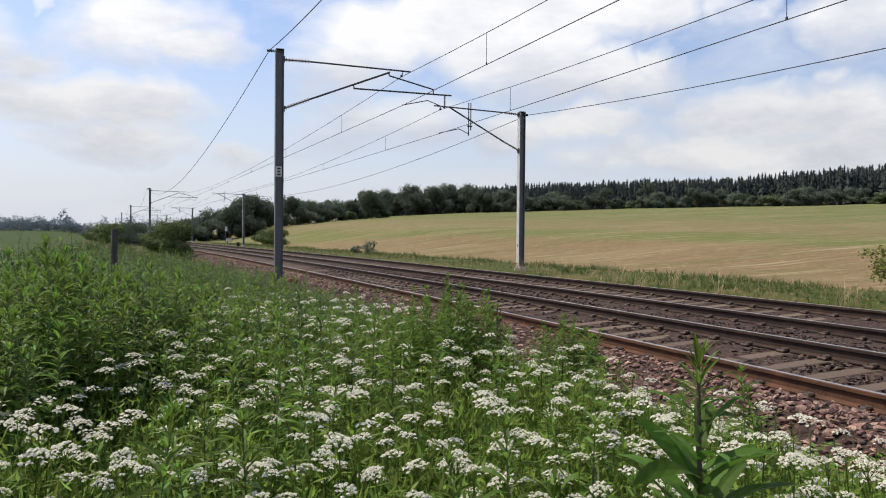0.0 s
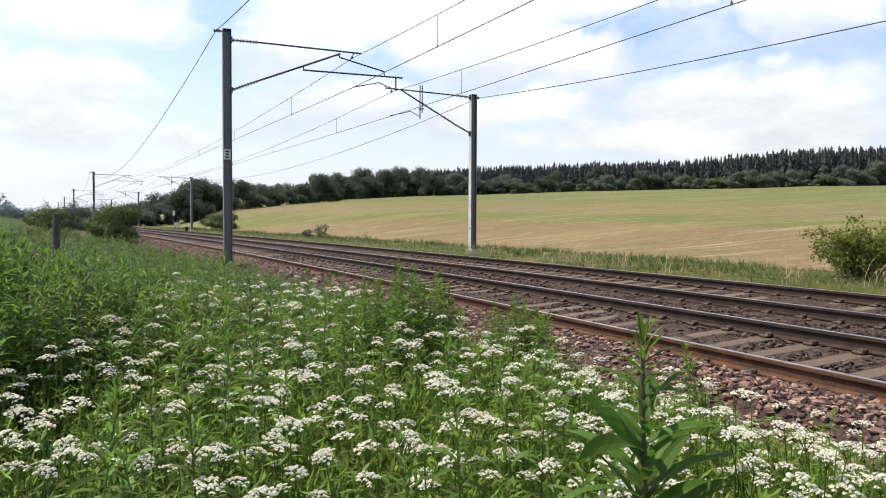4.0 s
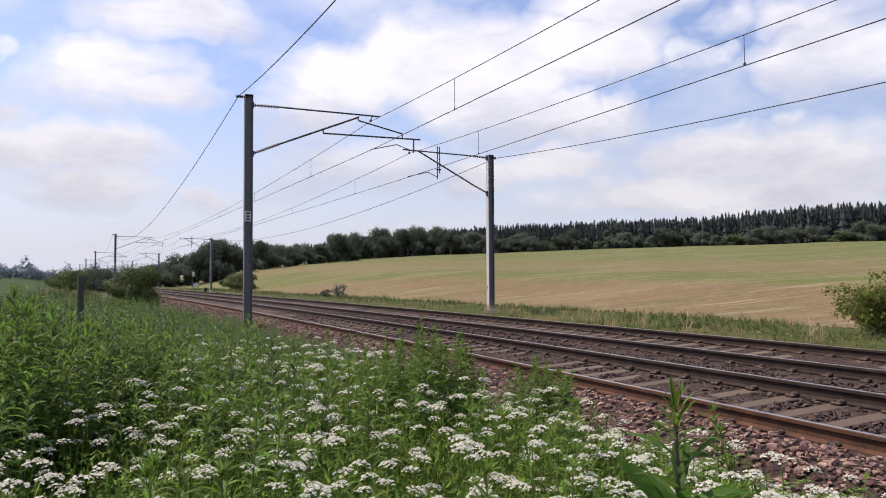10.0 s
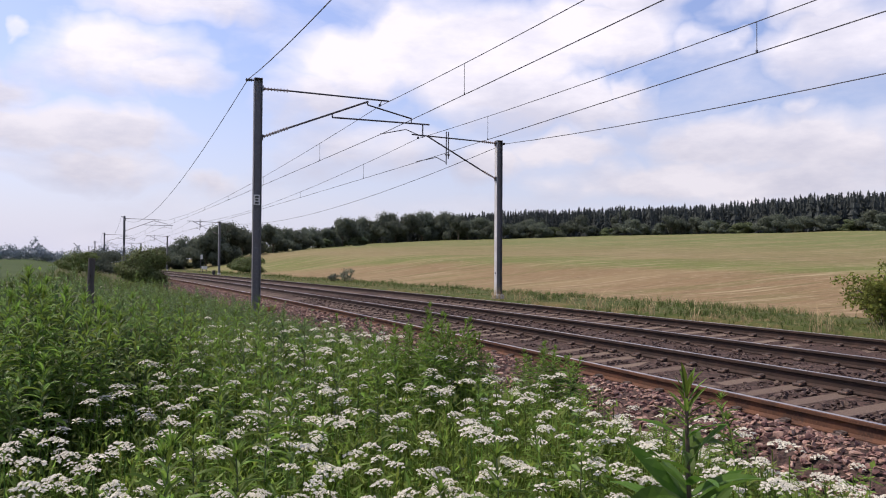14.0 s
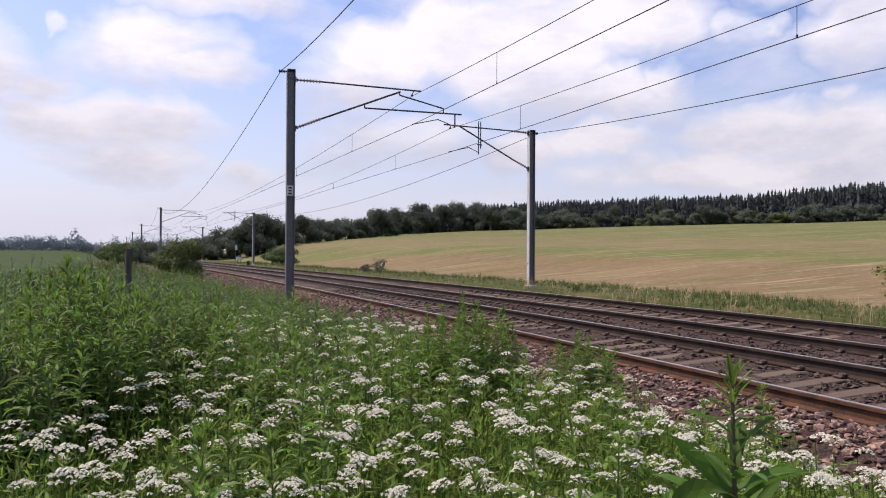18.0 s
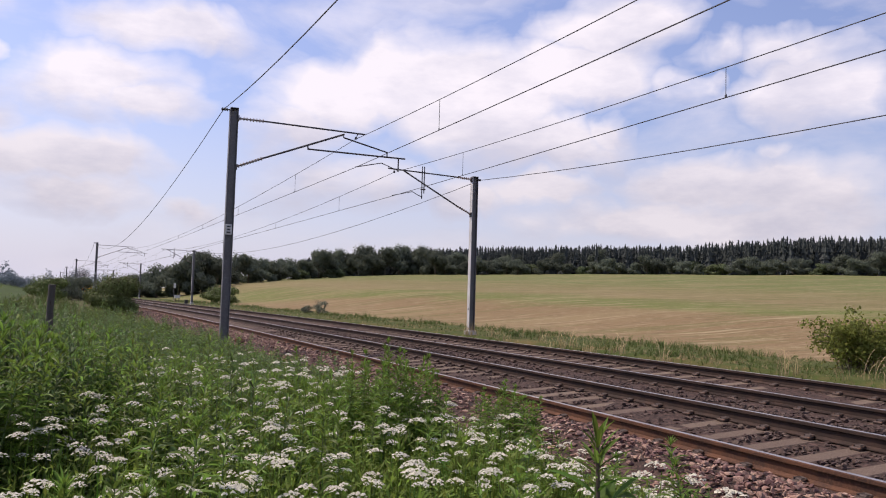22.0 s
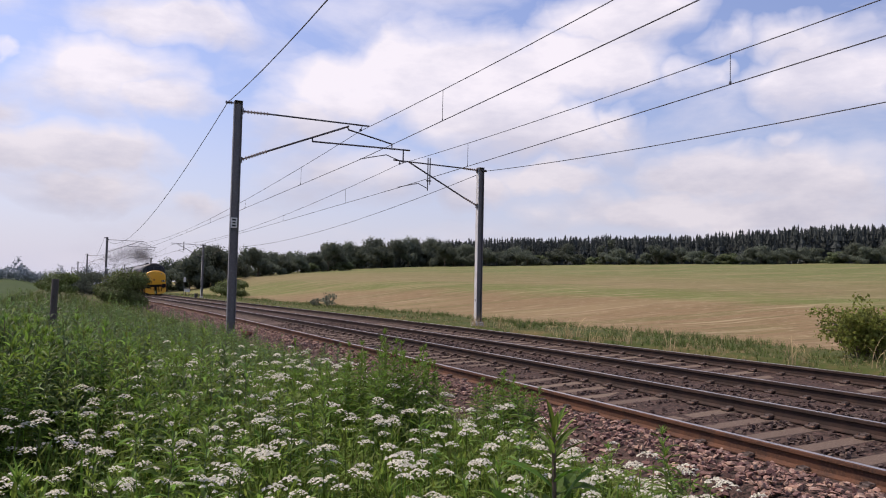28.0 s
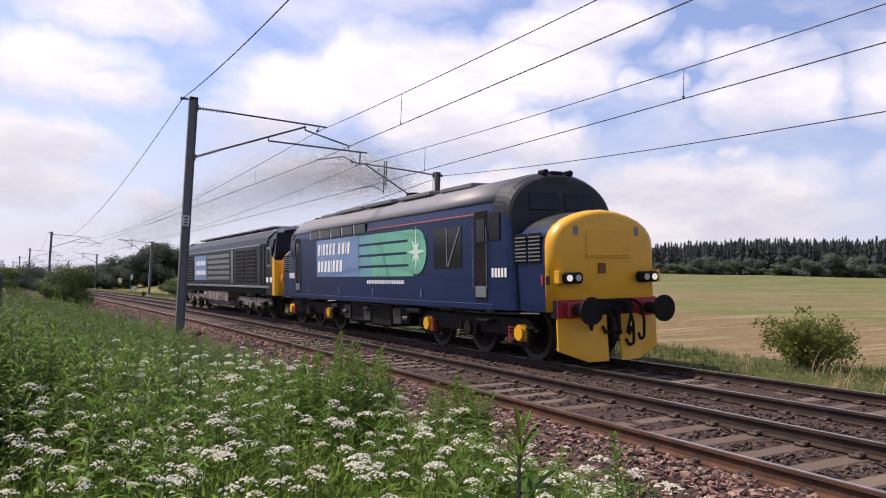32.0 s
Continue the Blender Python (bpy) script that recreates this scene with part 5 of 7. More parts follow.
def build_verge():
    rng = np.random.default_rng(17)
    # grass everywhere
    rows = [(x, y, level(s, o) - 0.02, rng.random() * 6.28, max(0.45, plant_height(o, r, x, y) * 1.1) * rng.uniform(0.7, 1.15), 1.0) for x, y, s, o, r in verge_places(rng, 3000, 0.8, 22) if in_flowers(x, y, r) or o > -3.6 or (int(x * 97) % 4 == 0)]
    rows += [(x, y, level(s, o) - 0.02, rng.random() * 6.28, (0.58 + 0.36 * smooth(-2.0, -3.3, o)) * rng.uniform(0.75, 1.15), 1.0) for x, y, s, o, r in verge_places(rng, 2700, 1.0, 8.5, -40, 32, power=0.8) if in_flowers(x, y, r)]
    v, f = strew([grass_tuft(k, 10) for k in range(6)], rows)
    tagged(new("grass", np_mesh("grass", v, f, M_GRASS)), "long green grass growing through the verge plants", "grass", kind="stuff")
    rows = [(x, y, level(s, o) - 0.03, rng.random() * 6.28, max(0.5, plant_height(o, r, x, y)) * rng.uniform(0.9, 1.5), 0.9) for x, y, s, o, r in verge_places(rng, 2600, 14, 70, 3, 36, -1.7, -12.0)]
    v, f = strew([grass_tuft(k + 40, 12, 0.62, 0.016, 2) for k in range(4)], rows)
    tagged(new("grass", np_mesh("grass", v, f, M_GRASS_FAR)), "rank green grass on the verge towards the bush", "grass", kind="stuff")
    # cut leaves of the white-flowered plants
    rows = [(x, y, level(s, o) - 0.02, rng.random() * 6.28, rng.uniform(0.75, 1.25), plant_height(o, r, x, y) * rng.uniform(0.9, 1.6)) for x, y, s, o, r in verge_places(rng, 620, 0.75, 13, edge=-1.6)]
    rows += [(x, y, level(s, o) - 0.02, rng.random() * 6.28, rng.uniform(0.7, 1.1), rng.uniform(0.7, 1.15)) for x, y, s, o, r in verge_places(rng, 300, 1.2, 6.5, -42, -8, -1.95, -3.4)]
    v, f = strew([ferny(k) for k in range(5)], rows)
    tagged(new("cut_leaves", np_mesh("cut_leaves", v, f, M_LEAF2)), "ferny cut leaves under the white flowers", "leaves", kind="stuff")
    rows = []
    for x, y, s, o, r in verge_places(rng, 5200, 1.0, 11.5, -47, 38, -1.95, power=1.0):
        if in_flowers(x + 0.5, y, r) or r < 5.5:
            h = flower_height(o, r) * rng.uniform(0.72, 1.0)
            rows.append((x, y, level(s, o) - 0.02, rng.random() * 6.28, 0.9 + 0.03 * r, h / (0.9 + 0.03 * r)))
    v, f = strew([sprig(k) for k in range(8)], rows)
    tagged(new("feathery_leaves", np_mesh("feathery_leaves", v, f, M_SPRIG)), "feathery bright green foliage between the white flowers", "leaves", kind="stuff")
    # tall leafy stems on the field side, each kind in its own drifts
    stands = {"willowherb": [], "thistle": [], "far_thistle": [], "nettle": []}
    for x, y, s, o, r in verge_places(rng, 3300, 2.0, 30, 3.0, 36, -1.8) + verge_places(rng, 420, 1.8, 11) + verge_places(rng, 1500, 6, 34, 6, 36, -2.2):
        inside = in_flowers(x, y, r) and r < 9
        if inside and rng.random() < 0.72:
            continue
        size = 0.82 + 0.022 * min(r, 14) + rng.uniform(-0.1, 0.15)
        h = plant_height(o, r, x, y) * rng.choice((0.74, 0.86, 0.94, 1.0, 1.04, 1.12)) * (1.12 if inside else 1.0)
        drift = noise.noise((x * 0.55, y * 0.55, 21)) + 0.22 * rng.normal() + 0.35 * smooth(-4.2, -6.0, o) - 0.15
        kind = "thistle" if drift > -0.08 and not inside else "willowherb" if drift > -0.27 else "nettle"
        if kind == "thistle" and r > 11:
            kind = "far_thistle"
        stands[kind].append((x, y, level(s, o) - 0.02, rng.random() * 6.28, size, h * (1.1 if kind == "nettle" else 1.0) / size * (1.22 if kind == "nettle" else 1.0)))
    for name, pats, mat, label in (("willowherb", [willowherb(k, 1.0, 54, 0.074, slim=1.4, segs=2, tuft=8) for k in range(6)], M_STAND, "dense stand of tall narrow-leaved willowherb"),
                                   ("thistle", [thistle(k) for k in range(6)], M_THISTLE, "drift of tall dark blue-green thistles in bud"),
                                   ("far_thistle", [thistle(k + 20, 24, False) for k in range(6)], M_THISTLE, "drift of thistles farther along the verge"),
                                   ("nettle", [nettle(k) for k in range(6)], M_LEAF2, "bed of mid-green nettles")):
        v, f = strew([p[0] for p in pats], stands[name])
        ob = tagged(new(name.replace("far_", "") + "_stand", np_mesh(name, v, f, mat)), label, "wild plants", kind="stuff")
        v, f = strew([p[1] for p in pats], stands[name])
        new("stems", np_mesh("stems", v, f, M_STEM)).parent = ob


build_verge()


def built(name, arrays, mat):
    return np_mesh(name, arrays[0], arrays[1], mat)


HERB = [(built("leaves", a, M_LEAF), built("stem", b, M_STEM)) for a, b in (willowherb(60 + k, 1.0, 78, 0.082) for k in range(5))]


def place_herb(x, y, top, k, size=1.0, label="tall green willowherb spire in the verge"):
    s, o = line_of(x, y)
    z = level(s, o) - 0.02
    ob = thing("willowherb", label, "wild plant", pose(x, y, z, 0, 0, (k * 77) % 360), "willowherb spires")
    h = top - z
    for me, nm in zip(HERB[k % 5], ("leaves", "stem")):
        c = new(nm, me)
        c.parent = ob
        c.scale = (size, size, h)
    return ob


def lone_herb():
    """The tall spire that stands close before the track."""
    z = level(*line_of(0.47, 1.41)) - 0.02
    ob = thing("willowherb", "tall green willowherb spire standing alone before the track", "wild plant", pose(0.465, 1.41, z, 0, 0, 40), "willowherb spires")
    rng = np.random.default_rng(77)
    h, lf, tip, st = 1.055 - z, Plant(), Plant(), Plant()
    path = lambda f: np.array([0.03 * math.sin(f * 2.4), 0.02 * f, f * h])
    st.tube([path(i / 8) for i in range(9)], 0.0085, 0.0035, 8)
    for i in range(50):                                 # long lance leaves, arching out and drooping
        f = 0.56 + 0.385 * (i / 50)
        ln = rng.uniform(0.135, 0.21) * (1.08 - 0.42 * smooth(0.84, 0.95, f))
        lf.leaf(path(f), i * 2.399 + rng.normal() * 0.25, ln, ln * rng.uniform(0.16, 0.21), up=rng.uniform(0.45, 1.1), droop=rng.uniform(0.4, 1.25), twist=rng.normal() * 0.6, segs=6, fold=0.12)
    for i in range(26):                                 # pale half-closed tuft
        lf_f = 0.945 + 0.055 * i / 26
        ln = rng.uniform(0.045, 0.075)
        tip.leaf(path(lf_f), i * 2.399, ln, ln * 0.14, up=0.30 + 1.0 * i / 26, droop=rng.uniform(0.2, 0.7), segs=4)
    a, b = lf.arrays(), st.arrays()
    for arrays, nm, mt in ((a, "leaves", M_HERB), (tip.arrays(), "young_tuft", M_LEAF), (b, "stem", M_HERBSTEM)):
        new(nm, built(nm, arrays, mt)).parent = ob


lone_herb()
place_herb(-0.70, 1.75, 0.86, 2, 1.1)
CLUMPS = [(0.05, 6.3, 0.90, 0.50, 60), (1.05, 6.8, 0.62, 0.28, 30), (-1.1, 8.6, 0.62, 0.25, 6), (2.9, 4.25, 0.05, 0.3, 8), (-2.25, 4.5, 1.20, 0.45, 24), (-2.75, 5.6, 1.16, 0.55, 26), (-2.28, 6.2, 1.0, 0.45, 22), (-2.26, 8.7, 0.66, 0.5, 14), (-2.05, 3.7, 1.0, 0.35, 8), (-3.6, 8.3, 0.92, 0.6, 14), (-1.5, 5.2, 0.62, 0.4, 8), (0.55, 9.5, 0.25, 0.3, 5), (1.9, 4.9, 0.22, 0.25, 4)]
for cx, cy, top, wide, n in CLUMPS:
    for k in range(n):
        a, q = k * 2.399, math.sqrt((k + 0.5) / n)
        place_herb(cx + math.cos(a) * wide * q, cy + math.sin(a) * wide * q, top - 0.32 * q * q + random.uniform(-0.12, 0.05), k, 1.3 if cx < -1.4 else 1.0, "leafy willowherb spire in a dense clump")


def scattered_herbs():
    """Single spires that stand out of the white flowers."""
    rng = np.random.default_rng(83)
    for k, (x, y, s, o, r) in enumerate(verge_places(rng, 60, 1.9, 8.5, -24, 32, -2.5, power=1.0)):
        place_herb(x, y, level(s, o) + flower_height(o, r) * rng.uniform(1.05, 1.32), k, rng.uniform(0.95, 1.35), "slim willowherb spire standing out of the white flowers")


scattered_herbs()


def flowers():
    heads = [umbel(k) for k in range(7)]
    head_me = [built("flower_head", h[0], M_PETAL) for h in heads]
    ray_me = [built("umbel_base", h[1], M_LEAF2) for h in heads]
    st = Plant()
    st.tube([(0.03 * (i / 4) ** 2, 0, i / 4 - 1) for i in range(5)], 0.0028, 0.0022)
    stem_me = built("stem", st.arrays(), M_LEAF2)
    rng = np.random.default_rng(23)
    spots = [q for q in verge_places(rng, 5800, 1.15, 11.0, -47, 38, -2.1, power=1.0) if in_flowers(q[0], q[1], q[4])]
    rng.shuffle(spots)
    kept, cells = [], {}
    for x, y, s, o, r in spots:                         # they stand in loose drifts, apart from one another
        apart = 0.062 + 0.004 * r
        cell = (int(x // 0.15), int(y // 0.15))
        near = [q for i in (-1, 0, 1) for j in (-1, 0, 1) for q in cells.get((cell[0] + i, cell[1] + j), ())]
        if noise.noise((x * 0.9, y * 0.9, 4)) + 0.35 * rng.normal() > -0.42 and all(math.hypot(x - a, y - b) > apart for a, b in near):
            cells.setdefault(cell, []).append((x, y))
            kept.append((x, y, s, o, r))
    kept = sorted(kept[:1000], key=lambda q: q[4])
    rest = []
    for i, (x, y, s, o, r) in enumerate(kept):
        g = level(s, o)
        h = flower_height(o, r) * rng.uniform(0.84, 1.12)
        size = rng.uniform(0.65, 1.2)
        lean = (rng.normal() * 9, rng.normal() * 9)
        if i < 290:
            ob = thing("umbel_flower", "white domed umbel flower on a thin green stem", "wildflower", pose(x, y, g + h, lean[0], lean[1], rng.random() * 360), "white umbel flowers")
            for me, nm, sc in ((head_me[i % 7], "flower_head", (size, size, size)), (ray_me[i % 7], "umbel_base", (size, size, size)), (stem_me, "stem", (1, 1, h - 0.045 * size))):
                c = new(nm, me)
                c.parent = ob
                c.scale = sc
                if nm == "stem":
                    c.location = (-0.03, 0, -0.045 * size)
        else:
            rest.append((x, y, g + h, rng.random() * 6.28, size * 1.05, 1.0, h))
    v, f = strew([umbel(k + 30, small=5)[0] for k in range(5)], [q[:6] for q in rest])
    ob = tagged(new("white_flowers", np_mesh("white_flowers", v, f, M_PETAL)), "drift of white umbel flowers farther along the verge", "wildflowers", kind="stuff")
    a = st.arrays()
    v, f = strew([a], [(q[0], q[1], q[2] - 0.03, q[3], 1.0, q[6]) for q in rest])
    new("stems", np_mesh("stems", v, f, M_LEAF2)).parent = ob


flowers()


def near_grass():
    """Grass of the verge beside and behind the standing place."""
    rng = np.random.default_rng(37)
    rows = []
    while len(rows) < 1900:
        s, o = rng.uniform(-14, 14), rng.uniform(-10.4, -2.2)
        p = at(s, o)
        if math.hypot(p.x, p.y) > 0.8 and not (p.y > 0.9 and -0.62 < math.atan2(p.x, p.y) < 0.62):
            rows.append((p.x, p.y, level(s, o) - 0.02, rng.random() * 6.28, rng.uniform(0.5, 0.95), 0.9))
    v, f = strew([grass_tuft(k + 50, 10, 0.55, 0.012, 2) for k in range(4)], rows)
    tagged(new("grass", np_mesh("grass", v, f, M_GRASS)), "long green grass on the verge by the standing place", "grass", kind="stuff")


near_grass()


def far_verge():
    rng = np.random.default_rng(29)
    rows, straw = [], []
    for i in range(11000):
        s, o = -8 + 125 * rng.random() ** 1.8, rng.uniform(6.35, 12.3)
        if i > 9000:
            s, o = rng.uniform(-8, 16), rng.uniform(6.2, 9.0)
        p = at(s, o)
        tall = 0.40 + 0.70 * noise.noise((s * 0.35, o * 0.5, 11)) + 0.22 * smooth(7, 9.5, o)
        row = (p.x, p.y, level(s, o) - 0.03, rng.random() * 6.28, max(0.25, tall) * rng.uniform(0.5, 1.1), 0.8)
        (straw if rng.random() < 0.17 + 0.55 * smooth(8.0, 6.3, o) * (noise.noise((s * 0.4, 0, 3)) > 0.0) else rows).append(row)
    v, f = strew([grass_tuft(k + 10, 9, 0.55, 0.017, 2) for k in range(5)], rows)
    tagged(new("grass", np_mesh("grass", v, f, M_GRASS_FAR)), "rank green grass on the far verge below the field", "grass", kind="stuff")
    v, f = strew([grass_tuft(k + 20, 9, 0.42, 0.014, 3) for k in range(4)], straw)
    tagged(new("dead_grass", np_mesh("dead_grass", v, f, M_STRAW)), "straw-coloured dead grass beside the far track", "grass", kind="stuff")
    arcs = Plant()                                      # bleached seed heads that arch over
    for k in range(9):
        arcs.blade((rng.normal() * 0.05, rng.normal() * 0.05, 0), rng.random() * 6.28, rng.uniform(0.35, 0.75), 0.011, up=1.45, droop=rng.uniform(1.2, 2.6), segs=6)
    rows = []
    for c in (at(rng.uniform(-3, 26), rng.uniform(6.25, 7.0)) for _ in range(26)):
        rows += [(c.x + rng.normal() * 0.2, c.y + rng.normal() * 0.25, level(*line_of(c.x, c.y)) - 0.02, rng.random() * 6.28, rng.uniform(0.6, 1.15), 1.0) for _ in range(3)]
    v, f = strew([arcs.arrays()], rows)
    tagged(new("dead_grass", np_mesh("dead_grass", v, f, M_STRAW)), "bleached arching seed heads beside the far track", "grass", kind="stuff")
    # tufts on the near ballast shoulder
    rows = [(p.x, p.y, -0.30, rng.random() * 6.28, rng.uniform(0.25, 0.5), 0.8) for p in (at(rng.uniform(7, 11), rng.uniform(-0.7, -0.25)) for _ in range(40))]
    v, f = strew([grass_tuft(30, 10, 0.5, 0.006)], rows)
    tagged(new("dead_grass", np_mesh("dead_grass", v, f, M_STRAW)), "thin dry grass beside the rusty rail", "grass", kind="stuff")


far_verge()

# ---- small things along the line ----
def fence_post(x, y, top, label, lean=(0, 0), r=0.055, cap=False):
    s, o = line_of(x, y)
    z = level(s, o) - 0.3
    ob = thing("fence_post", label, "fence post", pose(x, y, z, lean[0], lean[1], 20), "old fence posts")
    bm = bmesh.new()
    h = top - z
    pts = [(r * random.uniform(0.9, 1.08), i / 5 * h) for i in range(6)]
    for (ra, za), (rb, zb) in zip(pts, pts[1:]):
        rod(bm, (0, 0, za), (0.008, 0, zb), ra, 9, rb)
    part("stake", bm, M_POST, ob)
    bm = bmesh.new()
    for zz in (h * 0.62, h * 0.86):
        rod(bm, (0, -r * 1.05, zz), (0, -r * 1.05, zz + 0.05), 0.006, 5)
    part("staple", bm, M_CLIP, ob)
    return ob


fence_post(-5.05, 12.05, 1.36, "weathered round wooden fence post among the weeds", (1.5, 1))
fence_post(-4.85, 9.3, 0.97, "short weathered fence stump among the weeds", (4, -5))
fence_post(-4.68, 9.35, 0.90, "short weathered fence stump among the weeds", (-3, 6))


def fallen_rail():
    ob = thing("fence_rail", "pale broken fence rail leaning on the weeds", "fence rail")
    bm = bmesh.new()
    rod(bm, (-5.4, 9.2, 0.42), (-4.75, 9.5, 0.66), 0.018, 7)
    part("upper_piece", bm, M_CONCRETE, ob)
    bm = bmesh.new()
    box(bm, (0, 0, 0), (0.55, 0.06, 0.10), 0.01, pose(-4.55, 9.3, 0.55, 0, 6, 15))
    part("lower_piece", bm, M_POST, ob)


fallen_rail()


def scrap_timber():
    p = at(26.0, -0.95, -0.22)
    ob = thing("timber_baulk", "rust-brown timber baulk lying on the ballast shoulder", "timber", pose(p.x, p.y, p.z, 0, 8, heading(24) + 62))
    bm = bmesh.new()
    box(bm, (0, 0, 0), (0.95, 0.22, 0.13), 0.015)
    part("baulk", bm, M_TIMBER, ob)


scrap_timber()


def lineside_sign():
    p = at(112, 8.6)
    z = level(112, 8.6)
    ob = thing("lineside_sign", "small white board on a post beside the far track", "sign", pose(p.x, p.y, z, 0, 0, heading(112)))
    bm = bmesh.new()
    rod(bm, (0, 0, -0.2), (0, 0, 1.75), 0.04, 8)
    part("post", bm, M_GALV, ob)
    bm = bmesh.new()
    box(bm, (0.1, -0.03, 2.05), (0.30, 0.03, 0.62), 0.01, pose(0, 0, 0, 0, 0, 0))
    part("board", bm, M_PLATE, ob)
    p = at(104, 7.9)
    z = level(104, 7.9)
    ob = thing("equipment_cabinet", "low white lineside cabinet on short legs", "cabinet", pose(p.x, p.y, z, 0, 0, heading(104)))
    bm = bmesh.new()
    box(bm, (0, 0, 0.62), (0.6, 0.4, 0.34), 0.02)
    part("case", bm, M_PLATE, ob)
    bm = bmesh.new()
    box(bm, (0, 0, 0.82), (0.68, 0.48, 0.05), 0.01)
    part("lid", bm, M_PLATE, ob)
    for x in (-0.22, 0.22):
        bm = bmesh.new()
        box(bm, (x, 0, 0.2), (0.06, 0.3, 0.55))
        part("leg", bm, M_CLIP, ob)
    p = at(88.2, 6.5)
    z = level(88.2, 6.5)
    ob = thing("junction_box", "small black junction box at the foot of a mast", "cabinet", pose(p.x, p.y, z, 0, 0, heading(88)))
    bm = bmesh.new()
    box(bm, (0, 0, 0.2), (0.3, 0.3, 0.42), 0.02)
    part("case", bm, M_INK, ob)
    bm = bmesh.new()
    box(bm, (0, 0, 0.43), (0.34, 0.34, 0.04), 0.01)
    part("lid", bm, M_INK, ob)


lineside_sign()


# ---- ballast stones ----
def stone(seed):
    rng = np.random.default_rng(seed)
    bm = bmesh.new()
    sc = rng.uniform(0.7, 1.2, 3) * (1, 0.8, 0.65)
    for p in rng.normal(size=(11, 3)):
        bm.verts.new(p / np.linalg.norm(p) * rng.uniform(0.8, 1.1) * sc)
    hull = bmesh.ops.convex_hull(bm, input=bm.verts)
    bmesh.ops.delete(bm, geom=[q for q in hull["geom_interior"] if isinstance(q, bmesh.types.BMVert)], context="VERTS")
    bmesh.ops.triangulate(bm, faces=bm.faces)
    bm.verts.index_update()
    v = np.array([[*q.co] for q in bm.verts])
    f = np.array([[q.index for q in g.verts] for g in bm.faces])
    bm.free()
    return v, f


def ballast_height(o):
    shape = [(-2.1, -0.62), (-1.25, -0.37), (-0.85, -0.16), (-0.4, -0.14), (0.0, -0.165), (0.75, -0.120), (1.5, -0.071), (2.1, -0.06), (2.5, -0.09), (3.0, -0.07),
             (3.4, -0.072), (4.15, -0.024), (4.9, 0.025), (5.45, 0.04), (5.9, -0.08), (6.5, -0.3)]
    for (a, za), (b, zb) in zip(shape, shape[1:]):
        if a <= o <= b:
            return za + (zb - za) * (o - a) / (b - a)
    return -0.4


def stones():
    rng = np.random.default_rng(41)
    pats = [stone(k) for k in range(9)]

    def rows(n, s0, s1, o0, o1, r0, r1, power=1.6):
        out = []
        for _ in range(n):
            s, o = s0 + (s1 - s0) * rng.random() ** power, rng.uniform(o0, o1)
            p = at(s, o)
            out.append((p.x, p.y, ballast_height(o) + rng.uniform(-0.01, 0.018), rng.random() * 6.28, rng.uniform(r0, r1), 1.0))
        return out
    shoulder = rows(9500, 1, 32, -1.85, -0.1, 0.023, 0.052) + rows(3500, 28, 75, -1.6, -0.1, 0.03, 0.06, 1.2) + rows(1100, 1.5, 9, -2.5, -1.7, 0.022, 0.047)
    v, f = strew(pats, shoulder)
    tagged(new("ballast_stones", np_mesh("ballast_stones", v, f, M_STONE)), "loose reddish crushed stones on the ballast shoulder", "ballast", kind="stuff")
    inner = rows(9000, -1, 30, 0.1, 1.42, 0.026, 0.052) + rows(9000, -2, 36, 1.6, 3.3, 0.026, 0.054) + rows(4600, -3, 34, 3.5, 4.85, 0.02, 0.036) + rows(1800, -3, 30, 5.0, 6.0, 0.02, 0.036)
    def clear_of_sleepers(q):
        s, o = line_of(q[0], q[1])
        for lo in (0.0, SPACING):
            if lo - 0.5 < o < lo + 2.0:
                return 0.17 < ((s + 4.2) / SLEEPER_GAP) % 1 * SLEEPER_GAP < SLEEPER_GAP - 0.17
        return True
    inner = [q for q in inner if clear_of_sleepers(q)]
    v, f = strew(pats, inner)
    tagged(new("ballast_stones", np_mesh("ballast_stones", v, f, M_STONE_DARK)), "dark crushed stones between and beside the rails", "ballast", kind="stuff")
    meshes = [np_mesh("stone", a, b, M_STONE) for a, b in pats]
    bed = bpy.data.objects["ballast_bed"]
    for i, (x, y, z, t, r, _) in enumerate(rows(290, 3.0, 9.0, -1.8, -0.45, 0.030, 0.056, 1.0)):
        ob = new("stone", meshes[i % 9])
        ob.parent = bed
        ob.matrix_basis = pose(x, y, z + 0.012, rng.uniform(-25, 25), rng.uniform(-25, 25), math.degrees(t)) @ Matrix.Scale(r, 4)


stones()

# ---- the train: a nose-ended diesel leading a box-shaped one ----
def paint(name, col, rough=0.35, **k):
    return material(name, col, rough, grain=[(1.2, tuple(c * 0.72 for c in col), 0.5, 0.8), (14.0, tuple(c * 0.85 for c in col), 0.55, 0.8)], **k)


P_BLUE = paint("blue_paint", (0.0055, 0.0165, 0.066), 0.36, spec=0.25)
P_NAVY = paint("dark_navy_paint", (0.009, 0.011, 0.018), 0.4, spec=0.25)
P_ROOF = paint("grey_roof_paint", (0.155, 0.155, 0.165), 0.5, spec=0.4)
P_LINE = material("faded_red_line", (0.42, 0.10, 0.07), 0.5)
P_YELLOW = paint("warning_yellow_paint", (0.72, 0.36, 0.012), 0.4)
P_BLACK = material("black_underframe", (0.010, 0.009, 0.009), 0.7, spec=0.12, grain=[(5.0, (0.028, 0.023, 0.02), 0.5, 0.75)])
P_DUST = material("dusty_bogie_frame", (0.23, 0.20, 0.18), 0.85, grain=[(2.5, (0.03, 0.024, 0.02), 0.45, 0.6), (9.0, (0.12, 0.08, 0.06), 0.5, 0.7)])
